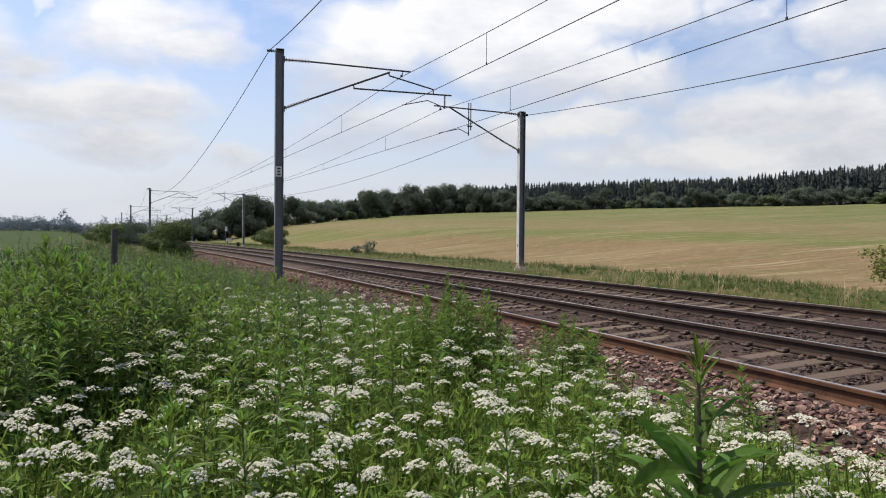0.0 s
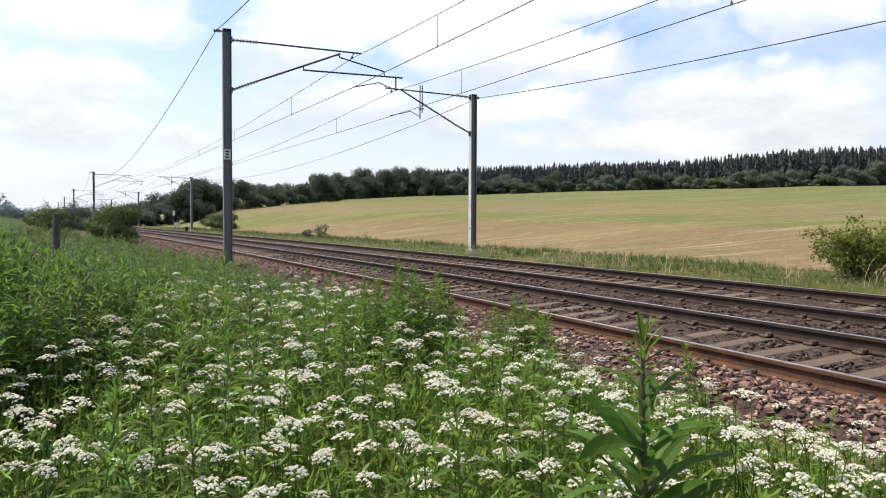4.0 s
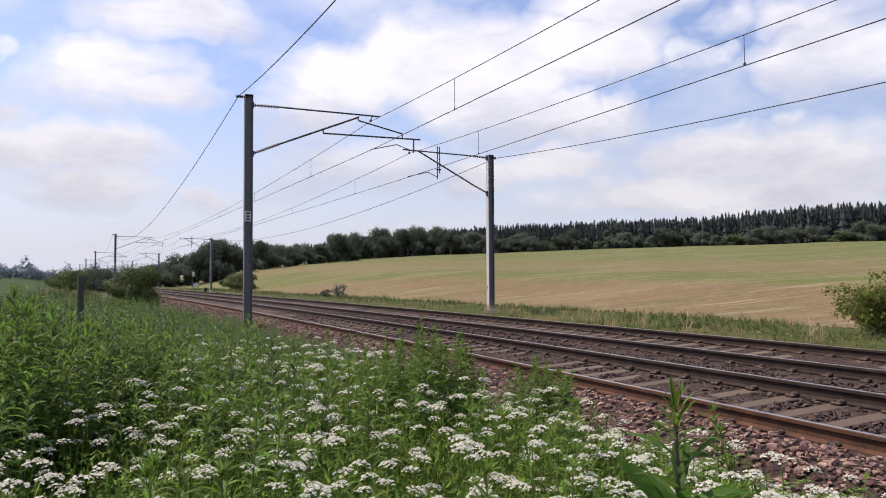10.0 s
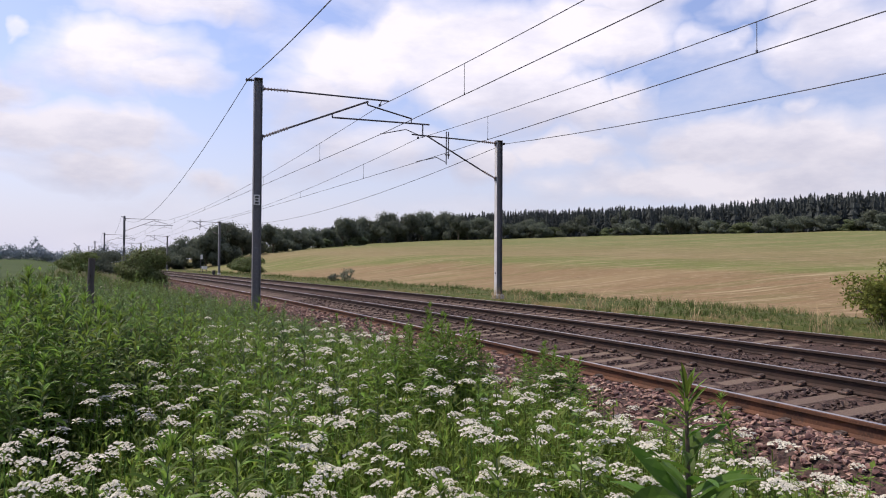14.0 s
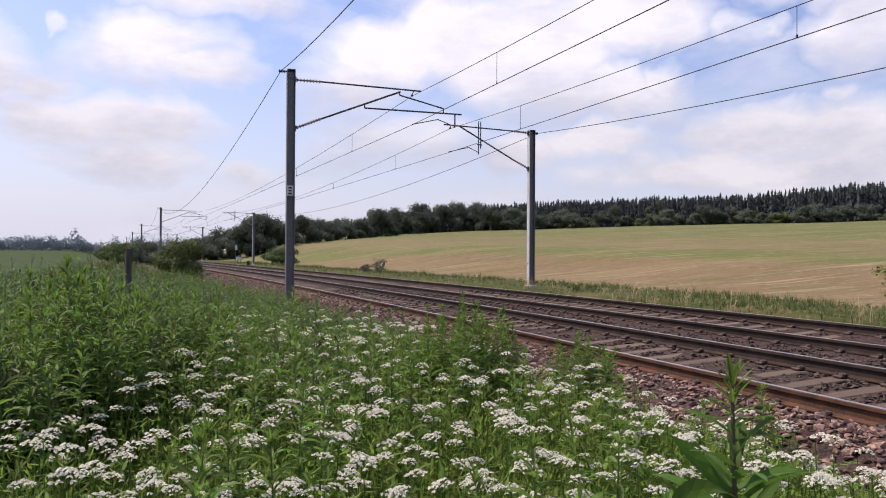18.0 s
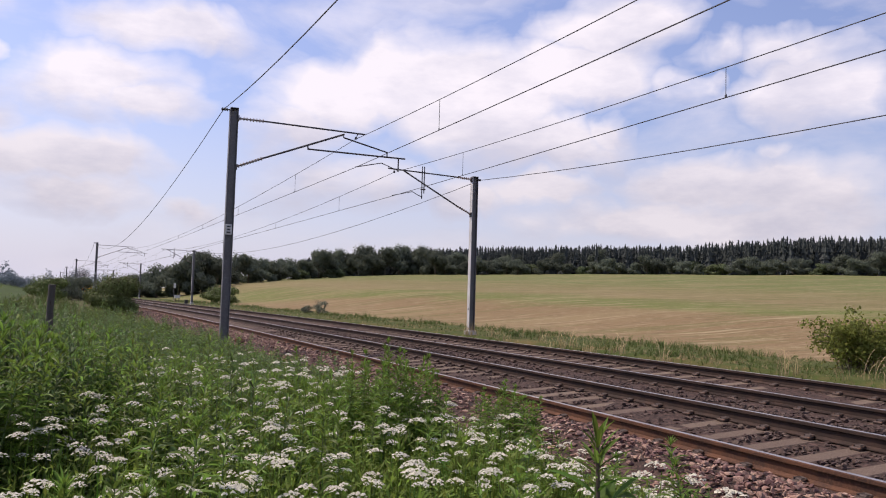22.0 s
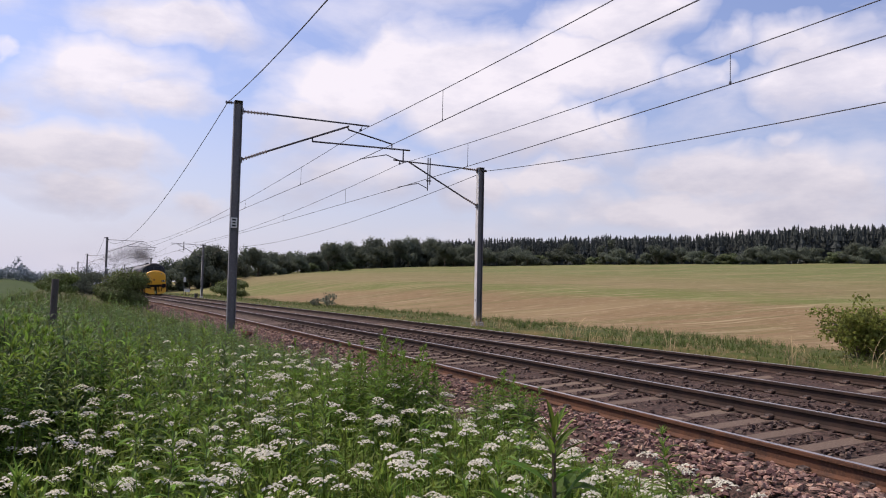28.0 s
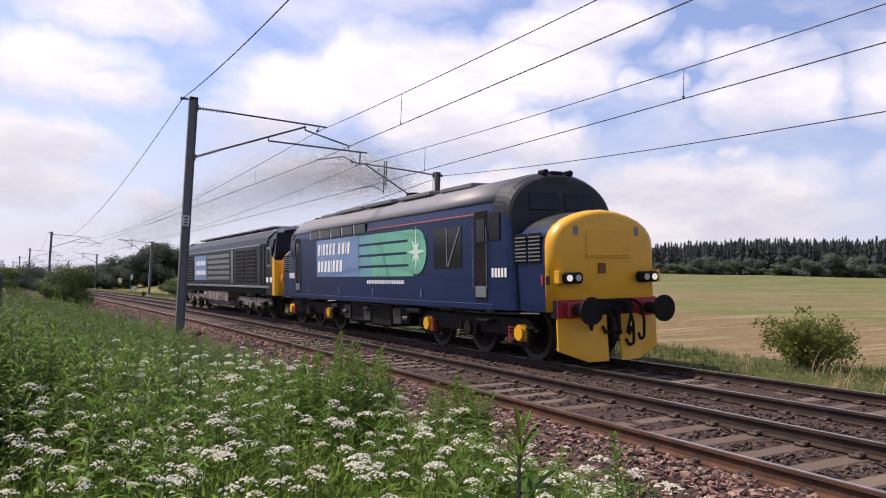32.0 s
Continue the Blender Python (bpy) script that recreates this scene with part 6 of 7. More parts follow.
P_LIGHT = paint("pale_blue_panel", (0.15, 0.24, 0.42), 0.4)
P_GREEN = paint("mint_green_stripe", (0.13, 0.42, 0.29), 0.4)
P_TEAL = paint("pale_teal_stripe", (0.13, 0.32, 0.36), 0.4)
P_MINT = material("pale_mint_star", (0.55, 0.72, 0.60), 0.5)
P_WHITE = material("white_lettering", (0.80, 0.80, 0.80), 0.5)
P_RED = material("red_buffer_beam", (0.36, 0.02, 0.025), 0.5, grain=[(8, (0.1, 0.02, 0.02), 0.45, 0.7)])
P_STEEL = material("bare_steel", (0.04, 0.035, 0.032), 0.6, metal=0.2, grain=[(10, (0.03, 0.025, 0.02), 0.5, 0.7)])
P_GLASS = material("dark_window_glass", (0.010, 0.011, 0.014), 0.12, spec=0.25)
P_SILVER = paint("silver_grey_panel", (0.15, 0.165, 0.18), 0.35)
P_LAMP = glow("lit_headlamp", (1.0, 0.95, 0.85), 0.62)
P_LENS = material("clear_lamp_lens", (0.45, 0.44, 0.40), 0.15, spec=0.6)
P_RUSTY = material("rusty_socket", (0.16, 0.06, 0.02), 0.7)
P_RUBBER = material("dark_cab_paint", (0.022, 0.024, 0.028), 0.5, spec=0.2, grain=[(3.0, (0.045, 0.046, 0.05), 0.5, 0.75)])


def loft(bm, sections):
    """Skin over closed sections, each a list of (x, y, z) of one length; ends closed."""
    rings = [[bm.verts.new(p) for p in sec] for sec in sections]
    n = len(rings[0])
    for a, b in zip(rings, rings[1:]):
        for j in range(n):
            bm.faces.new((a[j], a[(j + 1) % n], b[(j + 1) % n], b[j]))
    bm.faces.new(list(reversed(rings[0])))
    bm.faces.new(rings[-1])
    bmesh.ops.recalc_face_normals(bm, faces=bm.faces)
    return rings


def arch(y, hw, z0, zc, zr, n=10, scale=1.0):
    """A body section at y: straight sides from z0 to zc, then an arched top up to zr."""
    pts = [(-hw, z0), (-hw, zc)]
    for k in range(1, n):
        a = math.pi * (1 - k / n)
        pts.append((hw * math.cos(a), zc + (zr - zc) * math.sin(a) ** 0.9))
    pts += [(hw, zc), (hw, z0)]
    zm = (z0 + zr) / 2
    return [(x * scale, y, zm + (z - zm) * scale) for x, z in pts]


def one(name, mat, parent, label="", **b):
    """A part that is one box: c, size, bevel."""
    bm = bmesh.new()
    box(bm, b["c"], b["size"], b.get("bevel", 0.006), b.get("m"))
    return part(name, bm, mat, parent, label)


def on_side(name, mat, parent, side, y0, y1, z0, z1, out=0.0, thick=0.02, label="", hw=1.35):
    return one(name, mat, parent, label, c=(side * (hw + out), (y0 + y1) / 2, (z0 + z1) / 2), size=(thick, y1 - y0, z1 - z0), bevel=min(0.006, thick / 3))


def wheel(x, y, r, parent):
    bm = bmesh.new()
    disc(bm, (x, y, r), (1, 0, 0), r, 0.13, 24)
    w = part("wheel", bm, P_STEEL, parent, "worn steel wheel")
    bm = bmesh.new()
    disc(bm, (x - math.copysign(0.02, x) * -1, y, r), (1, 0, 0), r * 0.78, 0.14, 20)
    part("wheel_disc", bm, P_BLACK, w)
    return w


def bogie(loco, yc, axles, r, frame_mat, boxes, length):
    bm = bmesh.new()
    for side in (-1, 1):
        pts = [(-length / 2, 0.62), (-length / 2 + 0.3, 0.86), (length / 2 - 0.3, 0.86), (length / 2, 0.62), (length / 2 - 0.25, 0.5), (-length / 2 + 0.25, 0.5)]
        loft(bm, [[(side * 1.04, yc + a, z) for a, z in pts], [(side * 1.16, yc + a, z) for a, z in pts]])
    for y in (-length * 0.27, length * 0.27):
        box(bm, (0, yc + y, 0.68), (2.1, 0.28, 0.25), 0.02)
    bg = part("bogie_frame", bm, frame_mat, loco, "six-wheeled bogie frame")
    for k, y in enumerate(axles):
        for side in (-1, 1):
            wheel(side * 0.76, y, r, bg)
            bm = bmesh.new()
            disc(bm, (side * 1.20, y, r), (1, 0, 0), 0.15, 0.12, 14)
            box(bm, (side * 1.15, y, r), (0.08, 0.36, 0.34), 0.03)
            part("axlebox", bm, boxes[k], bg, "yellow axlebox cover" if boxes[k] == P_YELLOW else "")
            for dy in (-0.33, 0.33):                    # coil springs
                bm = bmesh.new()
                for q in range(5):
                    disc(bm, (side * 1.17, y + dy, r - 0.16 + q * 0.065), (0, 0, 1), 0.10, 0.034, 10)
                part("coil_spring", bm, P_RED if boxes[k] == P_YELLOW and dy * (y - yc) < 0 else P_BLACK, bg, "red-painted coil spring" if boxes[k] == P_YELLOW and dy * (y - yc) < 0 else "")
    for side in (-1, 1):
        for y in (yc - length * 0.36, yc + length * 0.36):
            bm = bmesh.new()
            box(bm, (side * 1.12, y, 0.34), (0.06, 0.9, 0.06), 0.01)
            rod(bm, (side * 1.12, y - 0.35, 0.34), (side * 1.12, y - 0.5, 0.66), 0.03, 6)
            rod(bm, (side * 1.12, y + 0.35, 0.34), (side * 1.12, y + 0.5, 0.66), 0.03, 6)
            part("brake_rigging", bm, P_BLACK, bg)
        bm = bmesh.new()
        rod(bm, (side * 1.1, yc - 0.5, 0.95), (side * 1.22, yc + 0.5, 0.95), 0.09, 10)
        part("brake_cylinder", bm, P_BLACK, bg)
    return bg


def buffers(loco, y, d):
    for side in (-1, 1):
        bm = bmesh.new()
        rod(bm, (side * 0.87, y, 1.06), (side * 0.87, y - d * 0.42, 1.06), 0.11, 14)
        rod(bm, (side * 0.87, y - d * 0.42, 1.06), (side * 0.87, y - d * 0.50, 1.06), 0.07, 12)
        bf = part("buffer", bm, P_BLACK, loco)
        bm = bmesh.new()
        disc(bm, (side * 0.87, y - d * 0.53, 1.06), (0, 1, 0), 0.255, 0.05, 22)
        part("buffer_head", bm, P_BLACK, bf, "round black buffer head")


def diesel_with_nose():
    ob = thing("diesel_locomotive", "blue nose-ended diesel locomotive with a bright yellow front", "locomotive")
    L = 18.75

    def Y(y, end):
        return y if end == 0 else L - y
    # body between the cabs, and the roof over it
    bm = bmesh.new()
    loft(bm, [arch(y, 1.35, 1.02, 3.05, 3.88) for y in (2.35, 6, 9.4, 12.8, 16.40)])
    body = part("body", bm, P_BLUE, ob, "long blue body")
    bm = bmesh.new()
    rings = []
    for y in (2.38, 5, 8, 11, 14, 16.37):
        pts = []
        for k in range(1, 14):
            a = math.pi * (1 - k / 14)
            pts.append((1.362 * math.cos(a), y, 3.06 + 0.835 * math.sin(a) ** 0.9))
        rings.append([bm.verts.new(p) for p in pts])
    for a, b in zip(rings, rings[1:]):
        for j in range(len(a) - 1):
            bm.faces.new((a[j], a[j + 1], b[j + 1], b[j]))
    bmesh.ops.recalc_face_normals(bm, faces=bm.faces)
    bmesh.ops.solidify(bm, geom=bm.faces[:], thickness=0.014)
    roof = part("roof", bm, P_ROOF, ob, "weathered dark grey roof", flat=False)
    for k, (y0, y1, x0, x1) in enumerate(((4.3, 5.9, -0.75, 0.75), (6.3, 8.2, -0.85, 0.85), (8.6, 10.6, -0.9, 0.9), (11.0, 13.2, -0.85, 0.85), (13.6, 15.2, -0.7, 0.7))):
        bm = bmesh.new()
        box(bm, (0, (y0 + y1) / 2, 3.84), (x1 - x0, y1 - y0, 0.11), 0.02)
        hatch = part("roof_hatch", bm, P_ROOF, roof)
        for x in (-0.55, 0.0, 0.55):
            if k in (1, 2, 3):
                bm = bmesh.new()
                box(bm, (x, (y0 + y1) / 2, 3.91), (0.30, (y1 - y0) * 0.8, 0.03), 0.006)
                part("roof_grille", bm, P_BLACK, hatch)
    bm = bmesh.new()
    disc(bm, (0, 9.0, 4.04), (0, 0, 1), 0.22, 0.16, 16)
    part("exhaust_port", bm, P_BLACK, roof)
    for side in (-1, 1):
        for y in np.arange(3.3, 16, 1.5):
            one("roof_rib", P_ROOF, roof, c=(side * 1.02, float(y), 3.57), size=(0.45, 0.035, 0.02), bevel=0.004, m=Matrix.Translation((side * 1.02, 0, 3.57)) @ pose(0, 0, 0, 0, side * 36, 0) @ Matrix.Translation((-side * 1.02, 0, -3.57)))
    for end in (0, 1):
        # cab: slopes up from the nose to the roof
        bm = bmesh.new()
        rings = [[(x, Y(y + 0.10 * (z - 1.0), end), z) for x, _, z in arch(0, hw, 1.02, zc, zr, 26)] for y, hw, zc, zr in ((1.60, 1.25, 2.74, 3.72), (1.612, 1.285, 2.80, 3.785), (1.66, 1.31, 2.88, 3.82), (1.78, 1.335, 2.98, 3.88))]
        loft(bm, rings + [arch(Y(2.40, end), 1.352, 1.02, 3.06, 3.905, 26)])
        cab = part("cab_front", bm, [P_RUBBER, P_BLUE], ob, "dark cab front above the nose")
        for p in cab.data.polygons:
            c = p.center
            p.material_index = 1 if abs(p.normal.x) > 0.8 and c.z < 2.9 else 0
        for x in (-0.62, 0.62):
            one("windscreen", P_GLASS, cab, c=(0, 0, 0), size=(0.76, 0.03, 0.36), bevel=0.008, m=Matrix.Translation((x * 0.72, Y(1.812, end), 3.24)) @ pose(0, 0, 0, -5.7 if end == 0 else 5.7, 0, 0))
        bm = bmesh.new()
        box(bm, (0, Y(2.06, end), 3.86), (0.34, 0.20, 0.10), 0.03)
        part("horn_box", bm, P_BLACK, cab)
        for x in (-0.42, 0.42):
            bm = bmesh.new()
            rod(bm, (x * 0.75, Y(1.92, end), 3.87), (x * 0.75, Y(2.14, end), 3.87), 0.065, 12)
            part("horn", bm, P_BLACK, cab)
        # nose with rounded front edges
        def nose_section(y, s):
            half = [(1.24, 1.02), (1.24, 2.26), (1.225, 2.40), (1.17, 2.53), (1.06, 2.66), (0.86, 2.79), (0.60, 2.89), (0.30, 2.96)]
            pts = [(-x, z) for x, z in half] + [(0, 2.985)] + half[::-1]
            return [(x * s, Y(y, end), 1.9 + (z - 1.9) * s) for x, z in pts]
        bm = bmesh.new()
        loft(bm, [nose_section(0.40, 0.86), nose_section(0.425, 0.93), nose_section(0.47, 0.968), nose_section(0.53, 0.99), nose_section(0.60, 1.001), nose_section(0.70, 1.004)])
        front = part("nose_front", bm, P_YELLOW, ob, "bright yellow nose front", flat=False)
        bm = bmesh.new()
        loft(bm, [nose_section(0.71, 1.0), nose_section(1.2, 1.0), nose_section(1.80, 1.0)])
        nose = part("nose", bm, [P_BLUE, P_RUBBER], ob)
        for p in nose.data.polygons:
            p.material_index = 1 if p.normal.z > 0.72 else 0
        for side in (-1, 1):
            for k in range(2):
                y0 = 0.82 + k * 0.48
                g = one("nose_grille", P_BLACK, nose, "black louvred nose grille", c=(side * 1.245, Y(y0 + 0.21, end), 2.24), size=(0.02, 0.42, 0.60), bevel=0.004)
                for q in range(7):
                    one("louvre", P_SILVER, g, c=(side * 1.26, Y(y0 + 0.21, end), 2.01 + q * 0.075), size=(0.02, 0.40, 0.026), bevel=0.003)
            for q, w in enumerate((0.11, 0.10, 0.12, 0.11, 0.11)):
                if end == 0 or side < 0:
                    one("number_bar", P_WHITE, ob, c=(side * 1.358, Y(1.92 + q * 0.125, end) if side < 0 else Y(2.44 - q * 0.125, end), 1.78), size=(0.012, w * 0.75, 0.19), bevel=0.002)
            one("tail_lamp_panel", P_RED, nose, "small dull red marker panel", c=(side * 1.248, Y(0.80, end), 1.62), size=(0.015, 0.08, 0.20), bevel=0.004)
            one("side_socket", P_BLACK, front, c=(side * 1.246, Y(0.62, end), 1.62), size=(0.012, 0.10, 0.16), bevel=0.003)
            # cab window, door, step
            one("cab_window", P_GLASS, ob, "dark cab side window", c=(side * 1.350, Y(2.36, end), 2.74), size=(0.03, 0.46, 0.58), bevel=0.006)
            # no recess is modelled: its shade is painted as a flush black plate
            dr = one("cab_door", P_BLACK, ob, "flush cab door, black for the shade of its recess", c=(side * 1.350, Y(2.90, end), 2.14), size=(0.02, 0.52, 1.92), bevel=0.006)
            one("door_window", P_GLASS, dr, c=(side * 1.362, Y(2.90, end), 2.68), size=(0.012, 0.36, 0.50), bevel=0.004)
            one("door_step", P_SILVER, dr, "pale grey step plate", c=(side * 1.366, Y(2.90, end), 1.38), size=(0.02, 0.44, 0.24), bevel=0.004)
            for q in (2.61, 3.19):
                bm = bmesh.new()
                rod(bm, (side * 1.39, Y(q, end), 1.45), (side * 1.39, Y(q, end), 2.75), 0.012, 6)
                part("handrail", bm, P_SILVER, dr, "thin pale handrail")
            one("footstep", P_BLACK, ob, c=(side * 1.25, Y(2.90, end), 0.78), size=(0.22, 0.50, 0.04))
        yf = Y(0.40, end)
        sg = -1 if end == 0 else 1
        one("headcode_panel", P_YELLOW, front, c=(0.02, yf + sg * 0.008, 2.32), size=(1.05, 0.03, 0.50), bevel=0.014)
        one("lamp_socket", P_RUSTY, front, c=(-0.14, yf + sg * 0.02, 1.84), size=(0.17, 0.03, 0.20), bevel=0.004)
        one("panel_ledge", P_YELLOW, front, c=(0.02, yf + sg * 0.02, 2.05), size=(1.10, 0.035, 0.02), bevel=0.004)
        for side in (-1, 1):
            hl = one("headlamp_cluster", P_BLACK, front, "black headlamp cluster", c=(side * 0.93, yf + sg * 0.08, 1.66), size=(0.46, 0.24, 0.21), bevel=0.05)
            for q, mt in ((-0.12, P_LAMP if side < 0 else P_LENS), (0.08, P_LENS if side < 0 else P_LAMP)):
                bm = bmesh.new()
                disc(bm, (side * 0.93 + q, yf + sg * 0.205, 1.66), (0, 1, 0), 0.062, 0.03, 14)
                part("headlamp", bm, mt if end == 0 else P_GLASS, hl, "lit round headlamp" if end == 0 and mt == P_LAMP else "")
            one("lamp_bracket", P_YELLOW, front, c=(side * 1.17, yf + sg * 0.04, 1.68), size=(0.12, 0.16, 0.24), bevel=0.01)
            one("small_plate", P_SILVER, front, c=(side * 0.74, yf + sg * 0.006, 2.56), size=(0.10, 0.02, 0.17), bevel=0.003)
        # buffer beam, ploughs, hoses
        one("buffer_beam", P_BLACK, ob, c=(0, Y(0.50, end), 1.08), size=(2.44, 0.22, 0.36), bevel=0.02)
        for x in (-0.90, 0.90):
            one("beam_panel", P_RED, ob, "red panel of the buffer beam", c=(x, Y(0.385, end), 1.08), size=(0.62, 0.03, 0.34), bevel=0.004)
        if end == 0:
            buffers(ob, 0.26, 0.86)
            for x in (-0.87, 0.87):
                one("buffer_housing", P_RED, ob, "red buffer housing", c=(x, 0.33, 1.06), size=(0.34, 0.16, 0.30), bevel=0.03)
        for side in ((-1, 1) if end == 0 else ()):
            bm = bmesh.new()
            yp = 0.34
            pts = [(side * 1.20, 0.95), (side * 0.16, 0.95), (side * 0.16, 0.08), (side * 0.62, 0.08), (side * 1.20, 0.30)]
            yo = [0.10, -0.04, -0.10, -0.06, 0.08]
            loft(bm, [[(x, Y(yp + o - 0.04, end), z) for (x, z), o in zip(pts, yo)], [(x, Y(yp + o, end), z) for (x, z), o in zip(pts, yo)]])
            part("snowplough", bm, P_YELLOW, ob, "yellow snowplough blade")
            if end == 0:
                for q, (x, drop, sway) in enumerate(((0.26, 0.40, 0.10), (0.42, 0.62, -0.14), (0.58, 0.50, 0.05)) if side > 0 else ((-0.30, 0.66, 0.12), (-0.52, 0.74, -0.10))):
                    bm = bmesh.new()
                    hose = [Vector((x, 0.34, 1.22)), Vector((x + sway * 0.3, 0.14, 1.12)), Vector((x + sway, 0.10, (1.12 + drop) / 2)), Vector((x + sway * 1.3, 0.13, drop)), Vector((x + sway * 0.6, 0.18, drop - 0.05)), Vector((x + sway * 0.1, 0.22, drop + 0.08))]
                    for a, b in zip(hose, hose[1:]):
                        rod(bm, a, b, 0.028, 7)
                    part("brake_hose", bm, P_BLACK, ob, "black rubber brake hose")
        if end == 0:
            bm = bmesh.new()
            for a, b in (((0, 0.4, 1.06), (0, 0.12, 1.04)), ((0, 0.12, 1.06), (0, 0.08, 0.62)), ((-0.05, 0.1, 0.62), (0.05, 0.1, 0.62))):
                rod(bm, a, b, 0.045, 8)
            part("coupling", bm, P_BLACK, ob, "black screw coupling")
            bm = bmesh.new()
            rod(bm, (0.15, 1.5, 2.85), (0.15, 1.5, 3.35), 0.008, 5)
            part("aerial", bm, P_BLACK, ob)
            bm = bmesh.new()
            for a, b in zip([(-0.85, 1.7, 2.80), (-0.5, 1.62, 2.86), (0, 1.5, 2.90), (0.4, 1.25, 2.88)], [(-0.5, 1.62, 2.86), (0, 1.5, 2.90), (0.4, 1.25, 2.88), (0.6, 1.1, 2.85)]):
                rod(bm, a, b, 0.014, 6)
            part("nose_cable", bm, P_BLACK, ob)
    # the sides
    for side in (-1, 1):
        one("sill", P_BLUE, body, c=(side * 1.345, 9.375, 1.06), size=(0.03, 13.9, 0.14), bevel=0.01)
        one("cantrail_line", P_LINE, body, "thin faded red line under the roof", c=(side * 1.353, 6.0, 3.045), size=(0.008, 6.4, 0.03), bevel=0.002)
        win = on_side("side_window", P_GLASS, body, side, 3.74, 5.12, 1.90, 2.84, label="large dark side window with a brace")
        one("window_bar", P_SILVER, win, c=(side * 1.366, 4.43, 2.37), size=(0.012, 0.045, 0.86), bevel=0.003)
        one("window_brace", P_SILVER, win, c=(0, 0, 0), size=(0.012, 0.05, 1.05), bevel=0.003, m=Matrix.Translation((side * 1.367, 4.09, 2.37)) @ pose(0, 0, 0, 34, 0, 0))
        # livery: striped panel, round emblem and unreadable lettering as bars
        pan = on_side("livery_panel", P_LIGHT, body, side, 9.95, 13.75, 1.72, 2.92, 0.004, 0.014, "pale blue livery panel with white bars")
        for z, widths in ((2.60, (0.30, 0.11, 0.30, 0.27, 0.28, 0.28, -0.14, 0.30, 0.30, 0.11, 0.26)), (2.06, (0.28, 0.28, 0.30, 0.28, 0.11, 0.28, 0.28, 0.28))):
            y = 13.62
            slant = Matrix(((1, 0, 0, 0), (0, 1, -0.2 * -side, 0.2 * -side * z), (0, 0, 1, 0), (0, 0, 0, 1)))
            for w in widths:
                if w > 0:
                    one("letter_bar", P_WHITE, pan, c=(side * 1.366, y - w / 2, z), size=(0.008, w * 0.70, 0.36), bevel=0.002, m=slant)
                y -= abs(w) + 0.035
        for k in range(4):
            on_side("green_stripe", P_GREEN, body, side, 6.25, 8.95, 1.72 + k * 0.312, 1.965 + k * 0.312, 0.004, 0.012, "mint green livery stripe")
            on_side("blue_green_stripe", P_TEAL, body, side, 8.95, 9.93, 1.72 + k * 0.312, 1.965 + k * 0.312, 0.004, 0.012, "pale blue-green livery stripe")
        for k in range(22):
            one("small_letter_bar", P_WHITE, body, c=(side * 1.352, 9.3 - k * 0.115, 1.57), size=(0.006, 0.075, 0.095), bevel=0.002)
        bm = bmesh.new()
        disc(bm, (side * 1.362, 6.05, 2.33), (1, 0, 0), 0.56, 0.016, 32)
        em = part("round_emblem", bm, P_GREEN, body, "round green emblem with a white star")
        bm = bmesh.new()
        star = []
        for k in range(16):
            a = k * math.tau / 16
            r = (0.62, 0.16, 0.40, 0.16)[k % 4]
            star.append((r * math.cos(a), r * math.sin(a)))
        loft(bm, [[(side * 1.372, 6.05 + a * 0.8, 2.33 + b) for a, b in star], [(side * 1.380, 6.05 + a * 0.8, 2.33 + b) for a, b in star]])
        part("star", bm, P_MINT, em)
        for k in range(5):
            y0 = 9.35 + k * 1.02
            on_side("upper_window", P_GLASS, body, side, y0 + 0.04, y0 + 0.90, 2.98, 3.24, -0.028, 0.10, "small dark upper window")
            if k < 5:
                on_side("window_post", P_WHITE, body, side, y0 + 0.93, y0 + 0.97, 2.98, 3.24, -0.024, 0.10)
        for y in (5.8, 8.9, 11.6, 14.6):
            one("jacking_lug", P_SILVER, body, c=(side * 1.36, y, 1.30), size=(0.03, 0.06, 0.18), bevel=0.004)
        # tanks and boxes between the bogies
    for y, w, h in ((7.4, 1.0, 0.55), (8.8, 1.5, 0.66), (10.5, 1.5, 0.62), (11.8, 0.7, 0.5)):
        one("underframe_tank", P_BLACK, ob, c=(0, y, 1.0 - h / 2), size=(2.35, w, h), bevel=0.05)
    for side in (-1, 1):
        for y, z, ln in ((6.5, 0.86, 0.7), (7.0, 0.62, 0.3), (9.7, 0.80, 0.34), (11.4, 0.66, 0.30), (12.3, 0.82, 0.5), (4.7, 0.98, 0.6), (2.7, 0.98, 0.4)):
            bm = bmesh.new()
            rod(bm, (side * 1.22, y - ln / 2, z), (side * 1.22, y + ln / 2, z), 0.07, 10)
            part("air_reservoir", bm, P_STEEL, ob)
        for y in (7.6, 9.7, 11.3):
            one("battery_box", P_STEEL, ob, c=(side * 1.19, y, 0.66), size=(0.06, 0.5, 0.42), bevel=0.015)
            one("box_latch", P_SILVER, ob, c=(side * 1.225, y + 0.18, 0.72), size=(0.015, 0.05, 0.16), bevel=0.004)
        bm = bmesh.new()
        sweep(bm, [Vector((side * 1.24, y, z)) for y, z in ((0.9, 0.98), (3.0, 0.92), (6.6, 1.0), (9.0, 0.93), (12.4, 1.0), (15.5, 0.93), (17.8, 0.98))], [(0.022 * math.cos(k * math.tau / 6), 0.022 * math.sin(k * math.tau / 6)) for k in range(6)])
        part("air_pipe", bm, P_STEEL, ob)
    bogie(ob, 3.72, (1.66, 3.72, 5.78), 0.57, P_BLACK, (P_YELLOW, P_BLACK, P_YELLOW), 5.2)
    bogie(ob, 15.03, (12.97, 15.03, 17.09), 0.57, P_BLACK, (P_YELLOW, P_BLACK, P_YELLOW), 5.2)
    return ob


